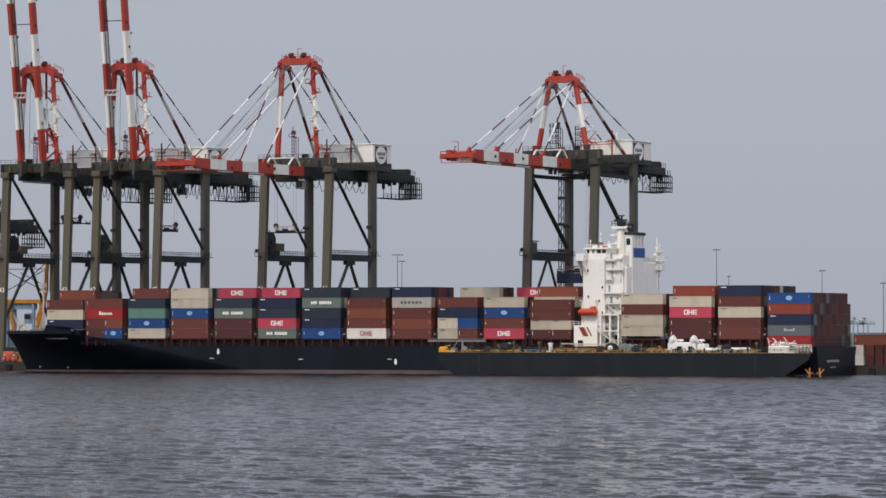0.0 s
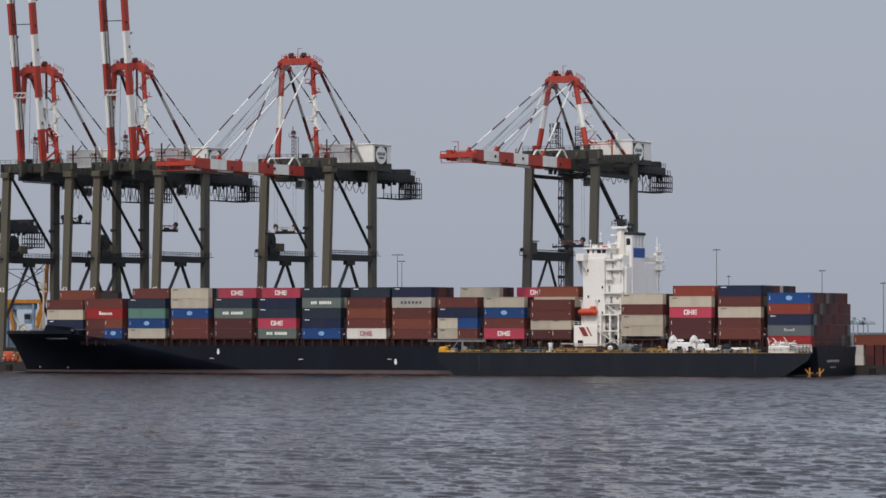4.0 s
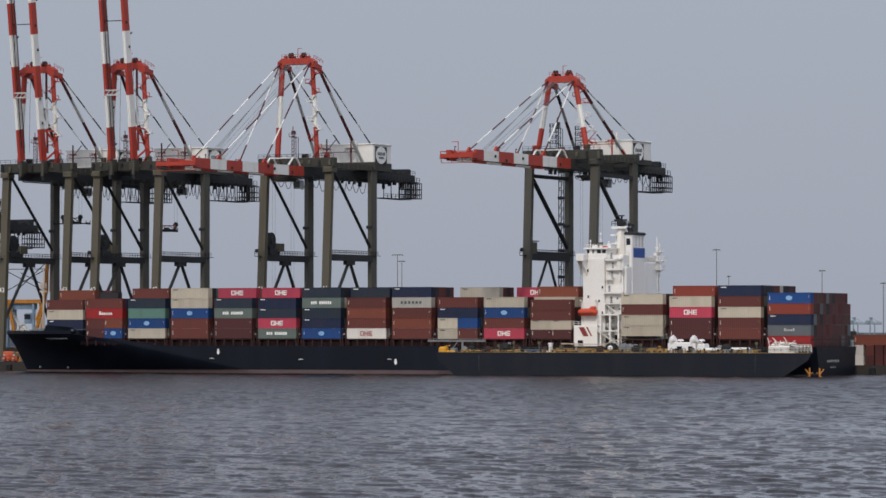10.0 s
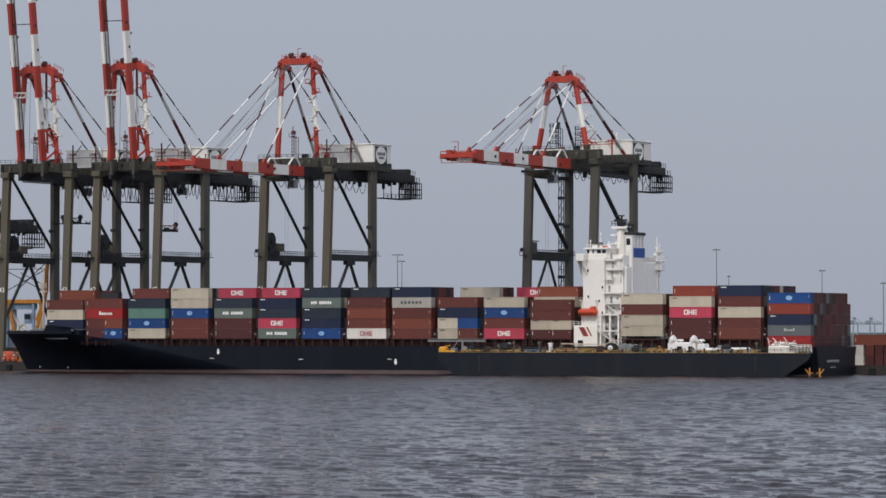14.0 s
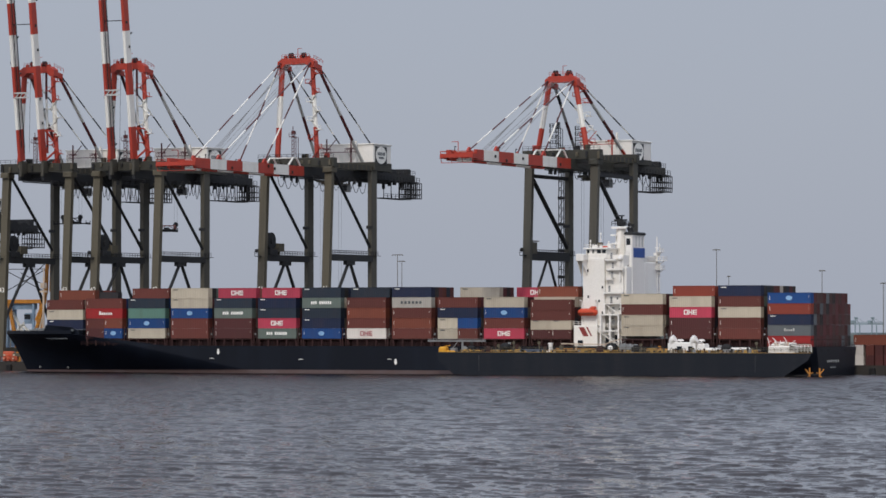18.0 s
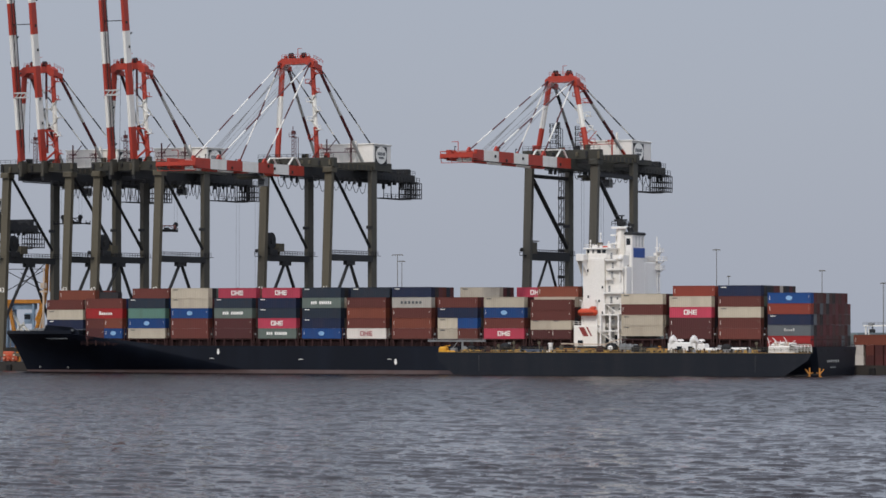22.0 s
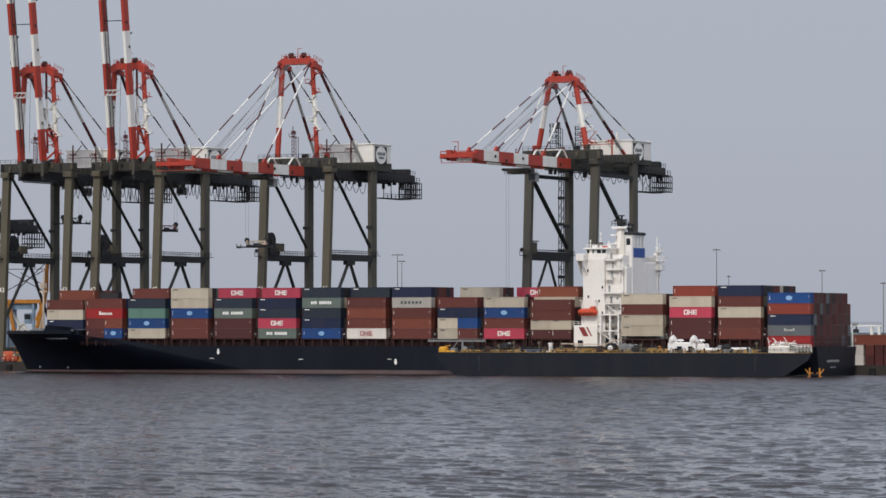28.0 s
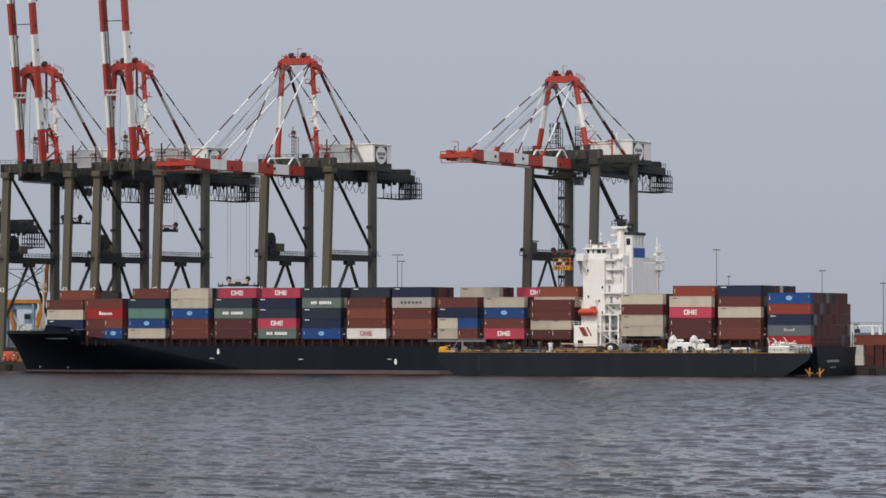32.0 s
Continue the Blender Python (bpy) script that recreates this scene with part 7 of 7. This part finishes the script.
def airliner(L, body, tail, label, rear=False):
    a = thing("airliner", label, "aeroplane", "departing airliners", at=(0, 3500, QZ))
    r = L * 0.052
    bm = B()
    prev = None
    for fx, k, dz in ((0, 0.05, -0.35), (0.015, 0.38, -0.25), (0.05, 0.75, -0.1), (0.10, 0.97, 0), (0.16, 1, 0), (0.40, 1, 0), (0.66, 1, 0), (0.78, 0.86, 0.14), (0.90, 0.5, 0.48), (0.98, 0.2, 0.75), (1.0, 0.06, 0.8)):
        ring = [bm.verts.new((L * (fx - 0.5), r * k * math.cos(2 * math.pi * i / 16), r * (dz + k * math.sin(2 * math.pi * i / 16)))) for i in range(16)]
        if prev:
            for i in range(16):
                bm.faces.new((prev[i], prev[(i + 1) % 16], ring[(i + 1) % 16], ring[i])).smooth = True
        else:
            bm.faces.new(ring[::-1])
        prev = ring
    bm.faces.new(prev)
    fus = part("fuselage", bm, M[body], a)
    bm = B()
    box(bm, -L * 0.468, -L * 0.452, -r * 0.62, r * 0.62, r * 0.20, r * 0.42)
    part("cockpit_window", bm, M["glass"], fus)
    for s in (-1, 1):
        bm = B()
        blade(bm, (-L * 0.10, s * r * 0.6, -r * 0.55), (-L * 0.10, s * L * 0.45, r * 0.5), L * 0.17, L * 0.045, L * 0.010, L * 0.20, False)
        wing = part("wing", bm, M["jetgrey"], a)
        bm = B()
        ex, ey, ez = (L * 0.24, s * r * 1.75, r * 0.35) if rear else (-L * 0.10, s * L * 0.15, -r * 1.15)
        bar(bm, (ex, ey, ez), (ex + L * 0.10, ey, ez), L * 0.052, None, 14, taper=0.7)
        box(bm, ex + L * 0.03, ex + L * 0.08, min(ey, ey - s * r * 0.5), max(ey, ey - s * r * 0.5) if rear else ey + 0.2, ez, ez + r * (0.2 if rear else 0.7))
        part("engine", bm, M["jettail"], wing)
        bm = B()
        zt = r * 3.4 if rear else r * 0.6
        blade(bm, (L * (0.42 if rear else 0.38), s * r * (0.05 if rear else 0.3), zt), (L * (0.42 if rear else 0.38), s * L * 0.17, zt + r * 0.15), L * 0.085, L * 0.035, L * 0.005, L * 0.07, False)
        part("tailplane", bm, M["jetgrey"], a)
    bm = B()
    blade(bm, (L * 0.34, 0, r * 0.8), (L * 0.34, 0, r * 3.5), L * 0.14, L * 0.06, L * 0.006, L * 0.10, True)
    part("fin", bm, M[tail], a, "dark painted tail fin")
    return a


airliners = [airliner(40.0, "jetdull", "jettail", "dull grey twin-engined airliner with a dark tail, climbing"),
             airliner(39.0, "jetwhite", "jettail", "white twin-engined airliner with a dark tail, climbing"),
             airliner(37.0, "jetyellow", "jetyellow", "pale yellow twin-engined airliner, climbing"),
             airliner(34.0, "jetwhite", "jettail", "small white airliner with a dark tail, climbing"),
             airliner(31.0, "jetwhite", "jettail", "small white rear-engined airliner with a T-tail, climbing", True),
             airliner(42.0, "jetwhite", "jettail", "long white airliner with a grey tail, climbing")]


# ---------------------------------------------------------------- what moves
WORK3 = [(0, 32.5, 40.9), (1, 31.1, 40.6), (2, 32.5, 40.9), (3.5, 33.2, 40.9), (5.5, 27.5, 26.1), (6, 62, 6), (6.6, 62, 6), (7, 37.5, 27.7), (7.5, 62, 6), (9, 62, 6), (9.5, 31.1, 27), (10, 31.1, 17.5), (10.6, 37.9, 17.5), (11, 41.5, 25.4), (11.5, 62, 6), (12.5, 62, 6), (13, 27.5, 25.6), (13.5, 27.5, 17.5), (16, 25.7, 17.5), (16.5, 25.7, 25.3), (17, 51.1, 25.2), (17.5, 62, 6), (18.5, 62, 6), (19, 47, 36.9), (19.5, 14.5, 37.2), (20, 7.6, 26), (20.5, 8.725, 21.8), (24.6, 8.725, 21.8), (25, 9.9, 38.1), (25.5, 39.3, 36.6), (26.2, 62, 6), (27.5, 62, 6), (28, 14.5, 36.3), (28.5, 4.5, 27.6), (29, 3.4, 25.3), (29.5, 3.4, 25), (32, 3.4, 25)]
WORK4 = [(0, 51.0, 29.0), (0.5, 62, 6), (2, 52.9, 22), (2.5, 52.1, 28.4), (3, 49.7, 36.3), (3.5, 48.8, 36.3), (5.5, 37, 34), (6, 31.4, 28.9), (6.5, 28.6, 26.9), (7, 27.4, 25), (8.5, 27.4, 25), (9, 41.1, 35.7), (9.5, 62, 6), (11.5, 52.5, 22), (12, 46.8, 36.9), (12.5, 33.8, 30.2), (13, 28.2, 25.7), (13.5, 22, 18), (16.5, 22, 18), (17, 62, 6), (26.5, 62, 6), (27, 16, 28.6), (27.5, 4.4, 24.3), (28, 8.74, 19.6), (30.4, 8.74, 19.6), (31, 7.1, 30.4), (31.5, 25.8, 40.3), (32, 40.7, 33.2)]
FLIGHTS = [[(0, 470.5, -568.7, 40.3), (6.2, 470.5, -568.7, 40.3), (6.3, 448.5, -579.0, 41.0), (6.4, 410.8, -596.8, 42.8), (6.5, 363.2, -619.3, 45.6), (6.6, 317.0, -641.2, 48.2), (32, 317.0, -641.2, 48.2)],
           [(0, 447.4, -468.4, 15.7), (29.3, 447.4, -468.4, 15.7), (29.4, 424.3, -479.3, 15.5), (29.5, 394.7, -493.2, 15.1), (29.6, 357.8, -510.6, 14.6), (29.7, 321.1, -527.9, 14.1), (29.9, 257.3, -557.9, 13.4), (32, 257.3, -557.9, 13.4)]]
CLIMBS = [[(0, 465.9, 3886.9, 4.6), (1.7, 465.9, 3886.9, 4.6), (2.84, -725.7, 3488.9, 66.5), (2.92, -832.7, 3438.0, 86.8), (3, -939.7, 3387.2, 107.0), (3.1, -1073.4, 3323.6, 132.3), (3.3, -1340.8, 3196.4, 183.0), (3.55, -1675.1, 3037.4, 246.2), (3.8, -2013.6, 2876.5, 310.3), (4.4, -2682.2, 2558.5, 436.9), (32, -3350.8, 2240.6, 563.4)],
          [(0, 115.9, 3886.9, 4.6), (6.52, 115.9, 3886.9, 4.6), (7.72, -686.0, 3506.2, 128.8), (7.93, -951.4, 3379.9, 181.5), (8.14, -1216.8, 3253.7, 234.2), (8.35, -1482.2, 3127.4, 286.9), (8.55, -1747.5, 3001.2, 339.6), (8.76, -2012.9, 2874.9, 392.3), (9.36, -2651.5, 2571.1, 519.1), (32, -3290.0, 2267.3, 645.9)],
          [(0, 185.9, 3886.9, 4.6), (15, 185.9, 3886.9, 4.6), (16.2, -689.6, 3504.0, 150.3), (16.42, -954.2, 3378.0, 208.6), (16.63, -1218.7, 3252.0, 267.0), (16.84, -1483.3, 3126.0, 325.4), (17.06, -1747.9, 3000.0, 383.7), (17.27, -2012.5, 2874.0, 442.1), (17.87, -2632.3, 2578.8, 578.9), (32, -3252.2, 2283.6, 715.6)],
          [(0, 255.9, 3886.9, 4.6), (19.51, 255.9, 3886.9, 4.6), (20.71, -700.9, 3498.6, 156.6), (20.92, -966.3, 3372.5, 203.0), (21.13, -1231.7, 3246.4, 249.4), (21.34, -1497.1, 3120.3, 295.8), (21.55, -1762.5, 2994.1, 342.2), (21.75, -2027.9, 2868.0, 388.6), (22.35, -2666.0, 2564.8, 500.1), (32, -3289.1, 2268.5, 611.6)],
          [(0, 325.9, 3886.9, 4.6), (23.24, 325.9, 3886.9, 4.6), (24.44, -706.2, 3494.9, 210.5), (24.69, -967.3, 3370.5, 265.1), (24.93, -1228.5, 3246.2, 319.7), (25.18, -1489.7, 3121.9, 374.3), (25.42, -1750.9, 2997.6, 428.9), (25.66, -2012.1, 2873.2, 483.5), (26.26, -2546.7, 2618.8, 595.3), (32, -3081.3, 2364.3, 707.0)],
          [(0, 395.9, 3886.9, 4.6), (27.68, 395.9, 3886.9, 4.6), (28.88, -691.1, 3504.0, 121.9), (29.09, -955.6, 3378.3, 166.2), (29.31, -1220.0, 3252.7, 210.6), (29.52, -1484.4, 3127.1, 254.9), (29.74, -1748.9, 3001.5, 299.2), (29.96, -2013.3, 2875.8, 343.6), (30.56, -2627.1, 2584.3, 446.5), (32, -3240.8, 2292.7, 549.4)]]

HOOD = [(0, 178), (9.2, 178), (9.9, 191.3), (10.8, 191.8), (11.2, 197.0), (12.0, 197.8), (12.5, 216), (32, 216)]


def motions():
    # wavelets drift towards the camera
    walk(water, [(0, pose(0, 0, 0)), (16, pose(FW.x * -40, FW.y * -40, 0)), (32, pose(FW.x * -80, FW.y * -80, 0))])
    for xc, work, tr, sp, ropes in ((X3, WORK3, tr3, sp3, ropes3), (X4, WORK4, tr4, sp4, ropes4)):
        walk(tr, [(t, pose(xc, y, ZG)) for t, y, z in work])
        walk(sp, [(t, pose(xc, y, z)) for t, y, z in work])
        for k, r in enumerate(ropes):
            walk(r, [(t, pose(0, 0, z + 2.4 - ZG + k * (ZG - 1.2 - z - 2.4 - ROPE) / 3)) for t, y, z in work])

    # the arms slide in for the short work cage
    for q, a in zip((1, -1), arms4):
        walk(a, [(0, pose(0, 0, 0)), (17, pose(0, 0, 0)), (20, pose(q * 3.1, 0, 0)), (32, pose(q * 3.1, 0, 0))])

    def hung(ob, xc, work, t0, t1, before, after, drop):
        """a load that rides below its spreader from t0 to t1"""
        rows = []
        for t, y, z in work:
            if t < t0:
                rows.append((t, pose(*before)))
            elif t > t1:
                rows.append((t, pose(*after)))
            else:
                rows.append((t, pose(xc - (6.1 if drop < 3 else 0), y - (1.22 if drop < 3 else 0), z - drop)))
        walk(ob, rows)

    hung(load_dark, X4, WORK4, -1, 0.1, (X4 - 6.1, 60.8, QZ), (X4 - 6.1, 60.8, QZ), 2.88)
    hung(load_brown, X4, WORK4, 8.9, 9.1, (X4 - 6.1, 60.8, QZ + 2.9), (X4 - 6.1, 60.8, QZ + 2.9), 2.88)
    hung(load_red, X3, WORK3, 6.9, 7.1, (X3 - 6.1, 60.8, QZ), (X3 - 6.1, 60.8, QZ), 2.88)
    hung(load_rust, X3, WORK3, 20.4, 25.6, (X3 - 6.1, 7.5, BASE + 3 * TIER), (X3 - 6.1, 60.8, QZ + 2.9), 2.88)
    hung(cage, X4, WORK4, 26.4, 40, (X4, 62, QZ), (X4, 62, QZ), 3.45)
    walk(carrier, [(0, pose(262, 48, QZ)), (4.6, pose(262, 48, QZ)), (5.5, pose(216, 48, QZ)), (6.1, pose(207, 48, QZ)), (6.6, pose(229, 48, QZ)), (7.2, pose(262, 48, QZ)), (32, pose(262, 48, QZ))])
    walk(hidden_carrier, [(t, pose(x, 85, QZ)) for t, x in HOOD])
    walk(gantry, [(0, pose(128, 420, QZ)), (19, pose(128, 420, QZ)), (22, pose(86, 420, QZ)), (24, pose(83, 420, QZ)), (25, pose(81.5, 420, QZ)), (28, pose(79.5, 420, QZ)), (32, pose(80, 420, QZ))])
    for c, x, d in zip(far_cranes, FARX, (0.0, 3.2)):
        walk(c, [(0, pose(x, 700, QZ)), (8, pose(x, 700, QZ)), (10, pose(x + d, 700, QZ)), (14, pose(x + d, 700, QZ)), (20, pose(x + 3 + d, 700, QZ)), (24, pose(x + 34, 700, QZ)), (32, pose(x + 34, 700, QZ))])
    for g, rows in zip(birds, FLIGHTS):
        walk(g, [(t, pose(x, y, z, 8 if k % 2 else 30, 6, 40)) for k, (t, x, y, z) in enumerate(rows)])
    # take-off one after the other, nose up, across the sky behind the cranes
    for a, rows in zip(airliners, CLIMBS):
        walk(a, [(t, pose(x, y, z, 4, 0 if z < 6 else 14, 25.23)) for t, x, y, z in rows])


motions()
